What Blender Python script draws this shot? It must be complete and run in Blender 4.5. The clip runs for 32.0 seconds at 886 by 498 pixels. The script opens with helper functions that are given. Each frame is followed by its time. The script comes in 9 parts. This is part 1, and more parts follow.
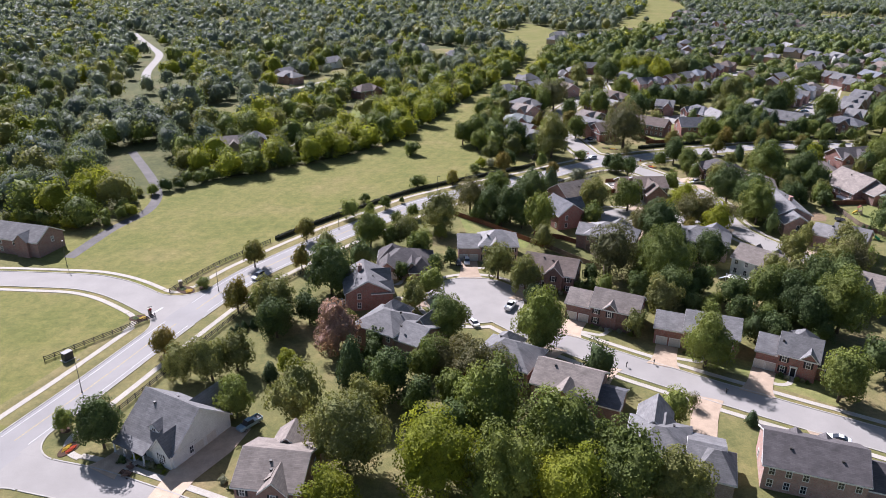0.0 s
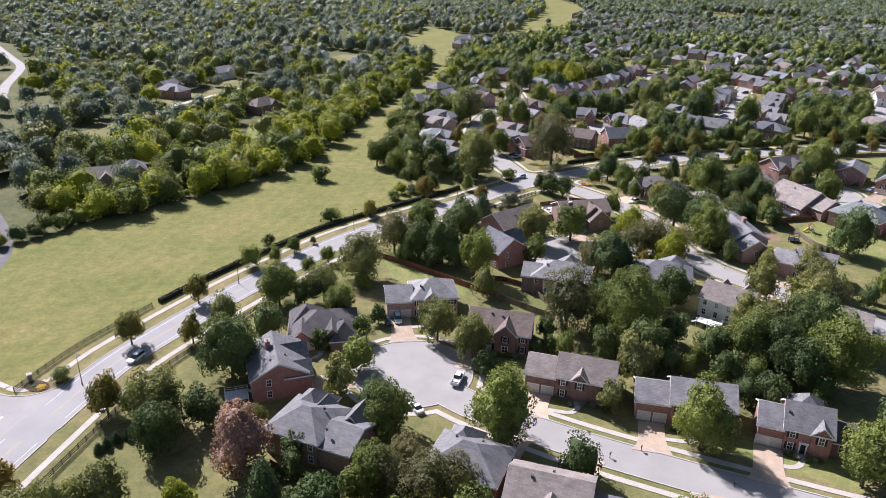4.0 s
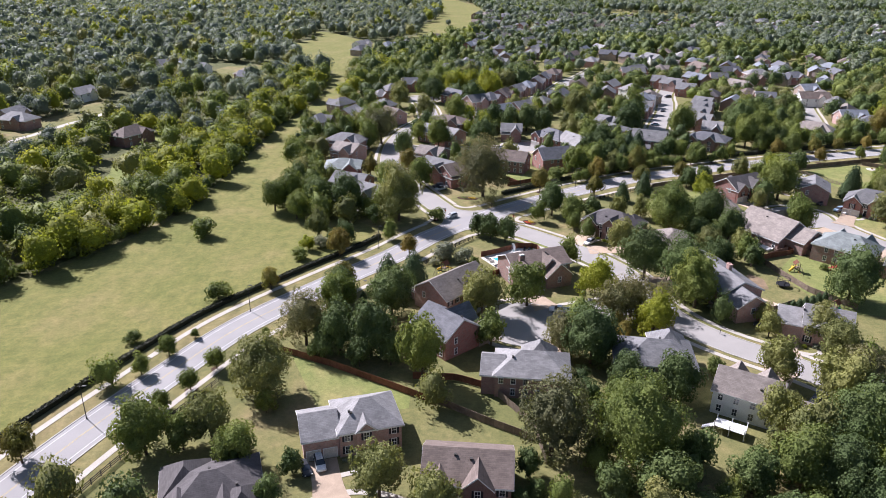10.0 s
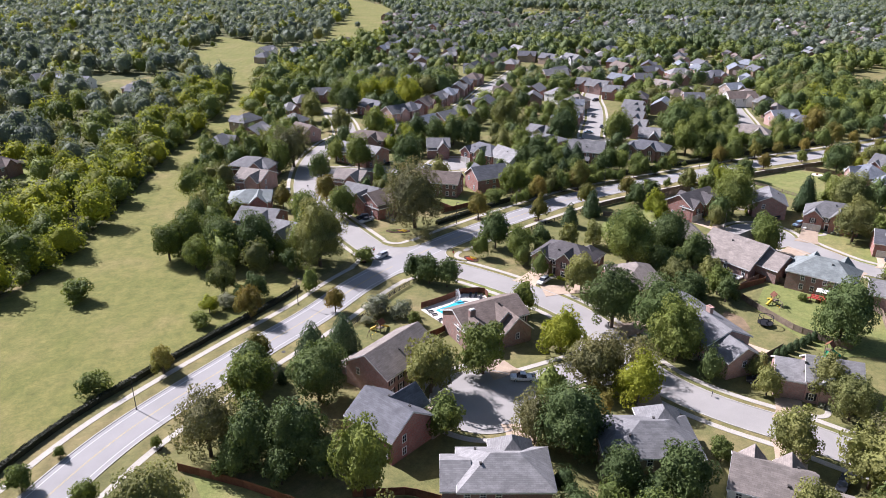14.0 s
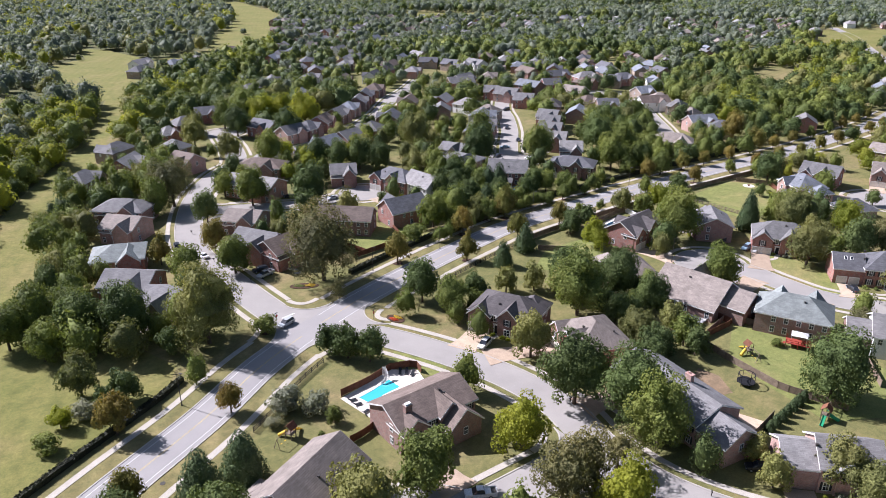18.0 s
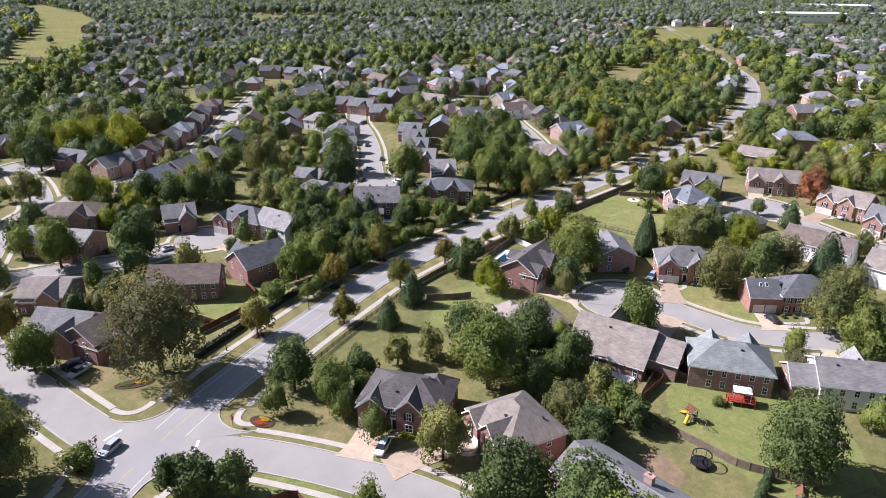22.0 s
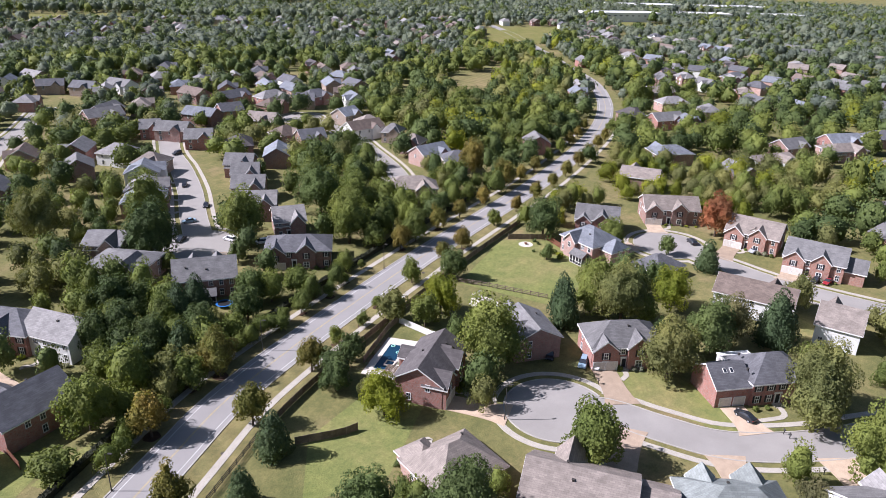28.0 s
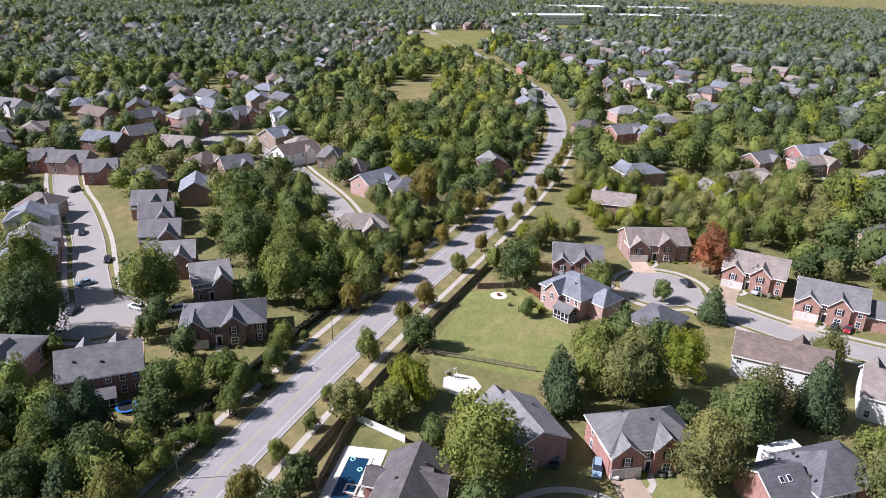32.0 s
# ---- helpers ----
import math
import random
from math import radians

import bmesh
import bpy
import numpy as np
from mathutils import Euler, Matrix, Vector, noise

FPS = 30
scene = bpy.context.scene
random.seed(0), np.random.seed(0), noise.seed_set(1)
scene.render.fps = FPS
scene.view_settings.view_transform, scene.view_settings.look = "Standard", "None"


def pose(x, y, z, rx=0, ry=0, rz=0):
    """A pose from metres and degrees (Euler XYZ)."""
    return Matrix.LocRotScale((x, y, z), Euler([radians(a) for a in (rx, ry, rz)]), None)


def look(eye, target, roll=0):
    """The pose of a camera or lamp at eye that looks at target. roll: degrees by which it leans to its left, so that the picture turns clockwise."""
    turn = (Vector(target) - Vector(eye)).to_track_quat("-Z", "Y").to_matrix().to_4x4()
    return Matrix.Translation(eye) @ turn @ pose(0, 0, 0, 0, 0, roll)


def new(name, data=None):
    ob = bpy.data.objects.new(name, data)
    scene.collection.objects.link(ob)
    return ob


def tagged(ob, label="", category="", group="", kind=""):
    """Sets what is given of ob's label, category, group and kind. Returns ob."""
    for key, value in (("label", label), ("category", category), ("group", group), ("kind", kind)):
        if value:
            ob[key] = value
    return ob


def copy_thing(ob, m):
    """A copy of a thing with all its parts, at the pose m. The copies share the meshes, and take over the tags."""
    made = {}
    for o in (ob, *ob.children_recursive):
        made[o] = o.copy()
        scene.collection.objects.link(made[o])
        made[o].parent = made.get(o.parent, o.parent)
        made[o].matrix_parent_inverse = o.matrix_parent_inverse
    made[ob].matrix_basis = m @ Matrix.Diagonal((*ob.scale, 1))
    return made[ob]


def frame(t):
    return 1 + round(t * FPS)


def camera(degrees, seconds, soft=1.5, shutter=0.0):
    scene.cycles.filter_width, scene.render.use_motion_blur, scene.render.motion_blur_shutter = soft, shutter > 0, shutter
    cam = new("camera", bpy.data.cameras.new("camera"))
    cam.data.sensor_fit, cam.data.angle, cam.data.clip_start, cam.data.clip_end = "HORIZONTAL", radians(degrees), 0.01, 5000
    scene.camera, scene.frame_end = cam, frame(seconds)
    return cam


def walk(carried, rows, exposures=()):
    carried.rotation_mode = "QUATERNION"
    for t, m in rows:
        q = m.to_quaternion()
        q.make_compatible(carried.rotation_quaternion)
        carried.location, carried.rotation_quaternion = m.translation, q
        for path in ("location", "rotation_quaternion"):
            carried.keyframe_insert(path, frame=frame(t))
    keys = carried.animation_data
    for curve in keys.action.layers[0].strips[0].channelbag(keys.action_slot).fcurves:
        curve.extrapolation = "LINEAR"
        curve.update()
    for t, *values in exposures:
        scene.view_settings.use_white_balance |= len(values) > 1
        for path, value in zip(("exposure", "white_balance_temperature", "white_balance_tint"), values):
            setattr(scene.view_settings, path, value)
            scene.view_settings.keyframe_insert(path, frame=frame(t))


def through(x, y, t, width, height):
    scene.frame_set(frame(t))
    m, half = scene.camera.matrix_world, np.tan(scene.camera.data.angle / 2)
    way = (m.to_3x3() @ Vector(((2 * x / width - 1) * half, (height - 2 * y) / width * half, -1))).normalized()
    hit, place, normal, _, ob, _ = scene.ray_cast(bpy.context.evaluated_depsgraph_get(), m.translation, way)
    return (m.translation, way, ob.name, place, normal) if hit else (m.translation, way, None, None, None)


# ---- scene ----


cam = camera(64.15, 32.0, 0.45)
walk(cam, [
    (0.0, look((0.00, 0.00, 92.48), (0.00, 91.92, 53.11), 0.73)),
    (1.0, look((-1.59, 9.96, 92.11), (1.51, 101.89, 52.88), 0.81)),
    (2.0, look((-2.94, 19.87, 91.71), (3.21, 111.69, 52.57), 0.89)),
    (3.0, look((-3.91, 29.75, 91.28), (5.99, 121.28, 52.23), 1.06)),
    (3.5, look((-4.29, 34.69, 91.07), (7.36, 126.03, 52.05), 1.06)),
    (5.5, look((-4.47, 54.37, 90.46), (11.91, 145.00, 51.49), 1.01)),
    (6.0, look((-4.41, 59.11, 90.36), (13.08, 149.52, 51.39), 1.02)),
    (7.0, look((-4.21, 68.53, 90.19), (15.73, 158.45, 51.25), 1.06)),
    (8.0, look((-3.68, 77.77, 90.06), (18.49, 167.18, 51.15), 1.05)),
    (9.0, look((-2.48, 86.83, 89.88), (21.66, 175.76, 51.04), 0.98)),
    (10.0, look((-0.79, 95.91, 89.60), (25.28, 184.28, 50.74), 0.59)),
    (11.0, look((1.05, 104.95, 89.29), (29.25, 192.65, 50.38), 0.27)),
    (12.0, look((2.87, 114.18, 89.07), (33.70, 200.99, 50.17), 0.30)),
    (13.0, look((4.80, 123.51, 88.97), (38.58, 209.24, 50.12), 0.27)),
    (14.0, look((6.92, 132.69, 88.97), (43.70, 217.16, 50.08), 0.25)),
    (14.5, look((8.06, 137.27, 88.99), (46.32, 221.09, 50.13), 0.26)),
    (16.5, look((14.18, 155.92, 89.02), (57.93, 237.00, 50.13), 0.02)),
    (17.0, look((16.12, 160.38, 88.96), (61.09, 240.82, 50.15), -0.09)),
    (18.0, look((19.99, 169.27, 88.79), (68.68, 247.55, 50.05), -0.08)),
    (19.0, look((23.96, 178.37, 88.57), (76.35, 254.24, 49.85), 0.09)),
    (20.0, look((28.52, 187.56, 88.29), (84.94, 260.50, 49.61), 0.21)),
    (21.0, look((33.67, 196.61, 88.01), (94.41, 266.00, 49.34), 0.23)),
    (22.0, look((38.93, 205.29, 87.79), (103.61, 271.03, 49.13), 0.38)),
    (23.0, look((44.34, 213.73, 87.69), (112.53, 275.81, 49.00), 0.55)),
    (24.0, look((50.24, 222.08, 87.61), (120.72, 281.49, 48.85), 0.81)),
    (25.0, look((56.68, 230.43, 87.49), (129.69, 286.62, 48.60), 1.18)),
    (25.5, look((60.00, 234.53, 87.41), (134.51, 288.70, 48.48), 1.39)),
    (27.5, look((74.19, 249.55, 86.73), (152.57, 298.06, 47.95), 1.64)),
    (28.0, look((77.86, 253.06, 86.59), (156.99, 300.35, 47.83), 1.66)),
    (29.0, look((85.23, 260.02, 86.32), (165.70, 305.06, 47.66), 1.71)),
    (30.0, look((92.75, 266.74, 86.04), (174.49, 309.59, 47.54), 1.72)),
    (31.0, look((100.64, 272.96, 85.78), (183.41, 313.87, 47.36), 1.65)),
    (32.0, look((108.85, 278.98, 85.57), (192.51, 318.18, 47.31), 1.63)),
], [(0.0, 0.80, 6000, 15), (13.0, 0.90, 6000, 15), (20.0, 0.78, 6000, 15), (26.0, 0.68, 6000, 15), (32.0, 0.62, 6000, 15)])

# ---- world, sun, exposure ----
SUN_TO = Vector((-0.545, 0.838, 0.87)).normalized()
SUN_ELEV = math.asin(SUN_TO.z)
SUN_AZ = math.atan2(SUN_TO.x, SUN_TO.y)
world = bpy.data.worlds.new("sky")
scene.world = world
world.use_nodes = True
wn = world.node_tree
sky = wn.nodes.new("ShaderNodeTexSky")
sky.sky_type = "NISHITA"
sky.sun_disc = False
sky.sun_elevation, sky.sun_rotation = SUN_ELEV, SUN_AZ
sky.air_density, sky.dust_density, sky.ozone_density = 1.0, 1.5, 1.0
wn.nodes["Background"].inputs[1].default_value = 0.057
wn.links.new(sky.outputs[0], wn.nodes["Background"].inputs[0])
sun_data = bpy.data.lights.new("sun", "SUN")
sun_data.energy, sun_data.angle, sun_data.color = 5.6, radians(0.6), (1.0, 0.935, 0.95)
sun = new("sun", sun_data)
sun.matrix_world = look(SUN_TO * 800, (0, 0, 0))


# ---- materials ----
def material(name, rough=0.9, metal=0.0):
    m = bpy.data.materials.new(name)
    m.use_nodes = True
    b = m.node_tree.nodes["Principled BSDF"]
    b.inputs["Roughness"].default_value = rough
    b.inputs["Metallic"].default_value = metal
    b.inputs["Specular IOR Level"].default_value = 0.25
    return m, m.node_tree, b


def node(nt, kind, **sockets):
    n = nt.nodes.new(kind)
    for k, v in sockets.items():
        n.inputs[k.replace("_", " ")].default_value = v
    return n


def coords(nt, world_space=False):
    if world_space:
        return nt.nodes.new("ShaderNodeNewGeometry").outputs["Position"]
    return nt.nodes.new("ShaderNodeTexCoord").outputs["Object"]


def noise_ramp(nt, vec, scale, stops, detail=4.0, rough=0.6):
    n = node(nt, "ShaderNodeTexNoise", Scale=scale, Detail=detail, Roughness=rough)
    nt.links.new(vec, n.inputs["Vector"])
    r = nt.nodes.new("ShaderNodeValToRGB")
    els = r.color_ramp.elements
    while len(els) < len(stops):
        els.new(0.5)
    for e, (p, c) in zip(els, stops):
        e.position, e.color = p, (*c, 1)
    nt.links.new(n.outputs["Fac"], r.inputs["Fac"])
    return r.outputs["Color"], n.outputs["Fac"]


def mixed(nt, a, b, fac, mode="MIX"):
    m = nt.nodes.new("ShaderNodeMix")
    m.data_type, m.blend_type = "RGBA", mode
    for sock, v in ((m.inputs["Factor"], fac), (m.inputs["A"], a), (m.inputs["B"], b)):
        if isinstance(v, bpy.types.NodeSocket):
            nt.links.new(v, sock)
        elif isinstance(v, (int, float)):
            sock.default_value = v
        else:
            sock.default_value = (*v, 1)
    return m.outputs["Result"]


def bump(nt, b, height, strength, distance):
    n = node(nt, "ShaderNodeBump", Strength=strength, Distance=distance)
    nt.links.new(height, n.inputs["Height"])
    nt.links.new(n.outputs["Normal"], b.inputs["Normal"])


def varied(name, c, spread=0.25, scale=0.6, fine=14.0, rough=0.9, world_space=False, rnd=0.0, bumpy=0.0, spec=0.25, grain=1.0):
    """Two scales of variation round one colour."""
    m, nt, b = material(name, rough)
    b.inputs["Specular IOR Level"].default_value = spec
    v = coords(nt, world_space)
    lo, hi = [x * (1 - spread) for x in c], [min(1, x * (1 + spread)) for x in c]
    big, _ = noise_ramp(nt, v, scale, [(0.3, lo), (0.7, hi)])
    small, fac = noise_ramp(nt, v, fine, [(0.3, (1 - 0.22 * grain,) * 3), (0.7, (1 + 0.12 * grain,) * 3)])
    col = mixed(nt, big, small, 1.0, "MULTIPLY")
    if rnd:
        info = nt.nodes.new("ShaderNodeObjectInfo")
        mr = node(nt, "ShaderNodeMapRange")
        mr.inputs["To Min"].default_value, mr.inputs["To Max"].default_value = 1 - rnd, 1 + rnd
        nt.links.new(info.outputs["Random"], mr.inputs["Value"])
        col = mixed(nt, col, mr.outputs["Result"], 1.0, "MULTIPLY")
    nt.links.new(col, b.inputs["Base Color"])
    if bumpy:
        bump(nt, b, fac, 0.5, bumpy)
    return m


def leaf_material(name, c, c2, through=0.32):
    """Foliage: every leaf clump a shade of its own, every tree too, some light passing through."""
    m, nt, b = material(name, 0.6)
    b.inputs["Specular IOR Level"].default_value = 0.14
    geo = nt.nodes.new("ShaderNodeNewGeometry")
    r = nt.nodes.new("ShaderNodeValToRGB")
    els = r.color_ramp.elements
    els[0].color, els[1].color = (*[x * 0.78 for x in c], 1), (*[x * 1.22 for x in c], 1)
    nt.links.new(geo.outputs["Random Per Island"], r.inputs["Fac"])
    big, _ = noise_ramp(nt, geo.outputs["Position"], 0.09, [(0.38, (0, 0, 0)), (0.66, (1, 1, 1))], 2.0)
    info = nt.nodes.new("ShaderNodeObjectInfo")
    tone = mixed(nt, r.outputs["Color"], c2, mixed(nt, big, info.outputs["Random"], 0.4), "MIX")
    col = mixed(nt, r.outputs["Color"], tone, 0.75)
    patch, _ = noise_ramp(nt, geo.outputs["Position"], 0.055, [(0.36, (0.72, 0.76, 0.78)), (0.64, (1.28, 1.24, 1.14))], 1.0)
    col = mixed(nt, col, patch, 1.0, "MULTIPLY")
    fine, fac = noise_ramp(nt, geo.outputs["Position"], 2.6, [(0.32, (0.78, 0.78, 0.80)), (0.66, (1.22, 1.22, 1.18))], 3.0, 0.7)
    col = mixed(nt, col, fine, 1.0, "MULTIPLY")
    bump(nt, b, fac, 0.7, 0.35)
    nt.links.new(col, b.inputs["Base Color"])
    tr = nt.nodes.new("ShaderNodeBsdfTranslucent")
    nt.links.new(mixed(nt, col, (1.0, 1.0, 0.6), 1.0, "MULTIPLY"), tr.inputs["Color"])
    mx = nt.nodes.new("ShaderNodeMixShader")
    mx.inputs[0].default_value = through
    nt.links.new(b.outputs[0], mx.inputs[1])
    nt.links.new(tr.outputs[0], mx.inputs[2])
    nt.links.new(mx.outputs[0], nt.nodes["Material Output"].inputs["Surface"])
    return m


def grass_material(name, c1, c2, c3, stripe=0.0):
    m, nt, b = material(name, 0.95)
    b.inputs["Specular IOR Level"].default_value = 0.1
    v = coords(nt, True)
    big, _ = noise_ramp(nt, v, 0.035, [(0.35, c1), (0.52, c2), (0.68, c3)], 5.0, 0.65)
    mid, _ = noise_ramp(nt, v, 0.28, [(0.3, (0.80, 0.83, 0.84)), (0.7, (1.17, 1.12, 1.10))], 6.0, 0.7)
    fine, fac = noise_ramp(nt, v, 3.0, [(0.3, (0.74, 0.75, 0.74)), (0.7, (1.19, 1.17, 1.12))], 6.0, 0.75)
    tuft, _ = noise_ramp(nt, v, 0.9, [(0.35, (0.86, 0.88, 0.88)), (0.65, (1.12, 1.10, 1.08))], 4.0, 0.65)
    col = mixed(nt, mixed(nt, mixed(nt, big, mid, 1.0, "MULTIPLY"), tuft, 1.0, "MULTIPLY"), fine, 1.0, "MULTIPLY")
    if stripe:
        w = node(nt, "ShaderNodeTexWave", Scale=0.06, Distortion=3.0, Detail=2.0)
        mp = nt.nodes.new("ShaderNodeMapping")
        mp.inputs["Rotation"].default_value = (0, 0, radians(20))
        nt.links.new(v, mp.inputs["Vector"])
        nt.links.new(mp.outputs[0], w.inputs["Vector"])
        col = mixed(nt, col, mixed(nt, (1 - stripe,) * 3, (1.0,) * 3, w.outputs["Fac"]), 1.0, "MULTIPLY")
    nt.links.new(col, b.inputs["Base Color"])
    bump(nt, b, fac, 0.6, 0.25)
    return m


def shingle_material(name, c):
    """Asphalt shingles: courses along the slope, blotches and streaks."""
    m, nt, b = material(name, 0.8)
    b.inputs["Specular IOR Level"].default_value = 0.2
    v = coords(nt)
    big, _ = noise_ramp(nt, v, 0.5, [(0.3, [x * 0.8 for x in c]), (0.7, [x * 1.18 for x in c])], 5.0)
    br = node(nt, "ShaderNodeTexBrick", Scale=1.0, Mortar_Size=0.015, Brick_Width=0.9, Row_Height=0.3)
    br.inputs["Color1"].default_value, br.inputs["Color2"].default_value = (0.86, 0.86, 0.86, 1), (1.12, 1.12, 1.12, 1)
    br.inputs["Mortar"].default_value = (0.7, 0.7, 0.7, 1)
    nt.links.new(v, br.inputs["Vector"])
    fine, fac = noise_ramp(nt, v, 16.0, [(0.3, (0.85,) * 3), (0.7, (1.1,) * 3)])
    col = mixed(nt, mixed(nt, big, br.outputs["Color"], 1.0, "MULTIPLY"), fine, 1.0, "MULTIPLY")
    info = nt.nodes.new("ShaderNodeObjectInfo")
    mr = node(nt, "ShaderNodeMapRange")
    mr.inputs["To Min"].default_value, mr.inputs["To Max"].default_value = 0.86, 1.14
    nt.links.new(info.outputs["Random"], mr.inputs["Value"])
    col = mixed(nt, col, mr.outputs["Result"], 1.0, "MULTIPLY")
    nt.links.new(col, b.inputs["Base Color"])
    bump(nt, b, fac, 0.4, 0.03)
    return m


def brick_material(name, c, mortar):
    m, nt, b = material(name, 0.9)
    v = coords(nt)
    # walls stand in x-z or y-z: run the courses up z
    sep, com = nt.nodes.new("ShaderNodeSeparateXYZ"), nt.nodes.new("ShaderNodeCombineXYZ")
    nt.links.new(v, sep.inputs[0])
    add = nt.nodes.new("ShaderNodeMath")
    nt.links.new(sep.outputs[0], add.inputs[0])
    nt.links.new(sep.outputs[1], add.inputs[1])
    nt.links.new(add.outputs[0], com.inputs[0])
    nt.links.new(sep.outputs[2], com.inputs[1])
    br = node(nt, "ShaderNodeTexBrick", Scale=1.0, Mortar_Size=0.012, Brick_Width=0.22, Row_Height=0.075)
    br.inputs["Color1"].default_value = (*[x * 0.75 for x in c], 1)
    br.inputs["Color2"].default_value = (*[x * 1.25 for x in c], 1)
    br.inputs["Mortar"].default_value = (*mortar, 1)
    nt.links.new(com.outputs[0], br.inputs["Vector"])
    big, fac = noise_ramp(nt, v, 0.9, [(0.3, (0.82,) * 3), (0.7, (1.12,) * 3)], 6.0)
    nt.links.new(mixed(nt, br.outputs["Color"], big, 1.0, "MULTIPLY"), b.inputs["Base Color"])
    bump(nt, b, br.outputs["Fac"], 0.3, 0.01)
    return m


GRASS = grass_material("lawn_grass", (0.142, 0.148, 0.058), (0.182, 0.174, 0.074), (0.252, 0.202, 0.110))
MEADOW = grass_material("meadow_grass", (0.160, 0.170, 0.054), (0.192, 0.188, 0.066), (0.232, 0.204, 0.086), 0.06)
VERGE = grass_material("dry_verge_grass", (0.182, 0.176, 0.076), (0.222, 0.198, 0.090), (0.270, 0.222, 0.116), 0.18)
LUSH = grass_material("watered_grass", (0.172, 0.200, 0.066), (0.200, 0.218, 0.078), (0.248, 0.228, 0.100))
# litter and undergrowth, with some tree shade put into the dark colour
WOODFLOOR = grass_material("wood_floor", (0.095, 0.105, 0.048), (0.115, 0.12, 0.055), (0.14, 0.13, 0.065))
DIRT = grass_material("bare_earth", (0.16, 0.13, 0.075), (0.24, 0.175, 0.115), (0.30, 0.22, 0.15))
MULCH = varied("mulch", (0.07, 0.04, 0.025), 0.3, 1.0, 12.0, 0.95, True)
ASPHALT = varied("road_asphalt", (0.285, 0.272, 0.262), 0.08, 0.1, 5.0, 0.9, True, grain=0.25)
ASPHALT2 = varied("street_concrete", (0.30, 0.282, 0.262), 0.09, 0.12, 5.0, 0.9, True, grain=0.3)
DARKASPH = varied("drive_asphalt", (0.13, 0.12, 0.115), 0.2, 0.2, 3.0, 0.9, True)
CONCRETE = varied("concrete", (0.43, 0.395, 0.34), 0.1, 0.4, 6.0, 0.9, True, bumpy=0.01)
KERB = varied("kerb_concrete", (0.40, 0.375, 0.335), 0.12, 0.6, 6.0, 0.9, True)
DRIVE = varied("aggregate_drive", (0.44, 0.34, 0.25), 0.14, 0.5, 8.0, 0.95, True, rnd=0.2, bumpy=0.01)
LINE = varied("white_road_paint", (0.58, 0.57, 0.55), 0.1, 0.6, 5.0, 0.8, True)
YLINE = varied("yellow_road_paint", (0.44, 0.36, 0.20), 0.15, 0.6, 5.0, 0.8, True)
BRICKS = {
    "red": brick_material("red_brick", (0.33, 0.125, 0.10), (0.30, 0.25, 0.22)),
    "brick": brick_material("orange_brick", (0.37, 0.17, 0.125), (0.36, 0.29, 0.25)),
    "pink": brick_material("pink_brick", (0.42, 0.24, 0.205), (0.38, 0.33, 0.29)),
    "brown": brick_material("brown_brick", (0.29, 0.155, 0.13), (0.28, 0.24, 0.21)),
    "dkbrick": brick_material("dark_brick", (0.23, 0.11, 0.095), (0.22, 0.19, 0.17)),
    "tanb": brick_material("tan_brick", (0.32, 0.235, 0.18), (0.38, 0.34, 0.30)),
    "white": varied("white_siding", (0.72, 0.72, 0.70), 0.06, 0.8, 7.0, 0.7),
}
ROOFS = {
    "grey": shingle_material("grey_shingles", (0.173, 0.169, 0.169)),
    "greyl": shingle_material("light_grey_shingles", (0.232, 0.223, 0.218)),
    "dark": shingle_material("charcoal_shingles", (0.104, 0.094, 0.094)),
    "slate": shingle_material("slate_grey_shingles", (0.128, 0.128, 0.138)),
    "brown": shingle_material("brown_shingles", (0.163, 0.128, 0.109)),
    "tan": shingle_material("weathered_tan_shingles", (0.247, 0.212, 0.187)),
    "blue": shingle_material("blue_grey_shingles", (0.198, 0.212, 0.237)),
    "green": shingle_material("green_grey_shingles", (0.212, 0.232, 0.223)),
}
TRIM = varied("white_trim_paint", (0.75, 0.74, 0.72), 0.05, 1.0, 8.0, 0.6)
DOORPAINT = varied("garage_door_paint", (0.62, 0.58, 0.53), 0.06, 1.0, 8.0, 0.6, rnd=0.12)
SHUTTER = varied("shutter_paint", (0.02, 0.022, 0.028), 0.2, 1.0, 8.0, 0.6)
GLASS, _nt, _b = material("window_glass", 0.08)
_b.inputs["Base Color"].default_value = (0.03, 0.035, 0.045, 1)
_b.inputs["Specular IOR Level"].default_value = 0.8
BARK = varied("bark", (0.10, 0.075, 0.055), 0.3, 2.0, 12.0, 0.95)
BLACKWOOD = varied("black_fence_paint", (0.018, 0.017, 0.016), 0.3, 2.0, 10.0, 0.8)
FENCEWOOD = varied("weathered_fence_wood", (0.20, 0.155, 0.115), 0.25, 1.0, 9.0, 0.95, True, rnd=0.2)
REDWOOD = varied("stained_fence_wood", (0.17, 0.075, 0.045), 0.25, 1.0, 9.0, 0.95, True, rnd=0.2)
METAL = varied("dark_metal", (0.06, 0.055, 0.05), 0.2, 2.0, 10.0, 0.5)
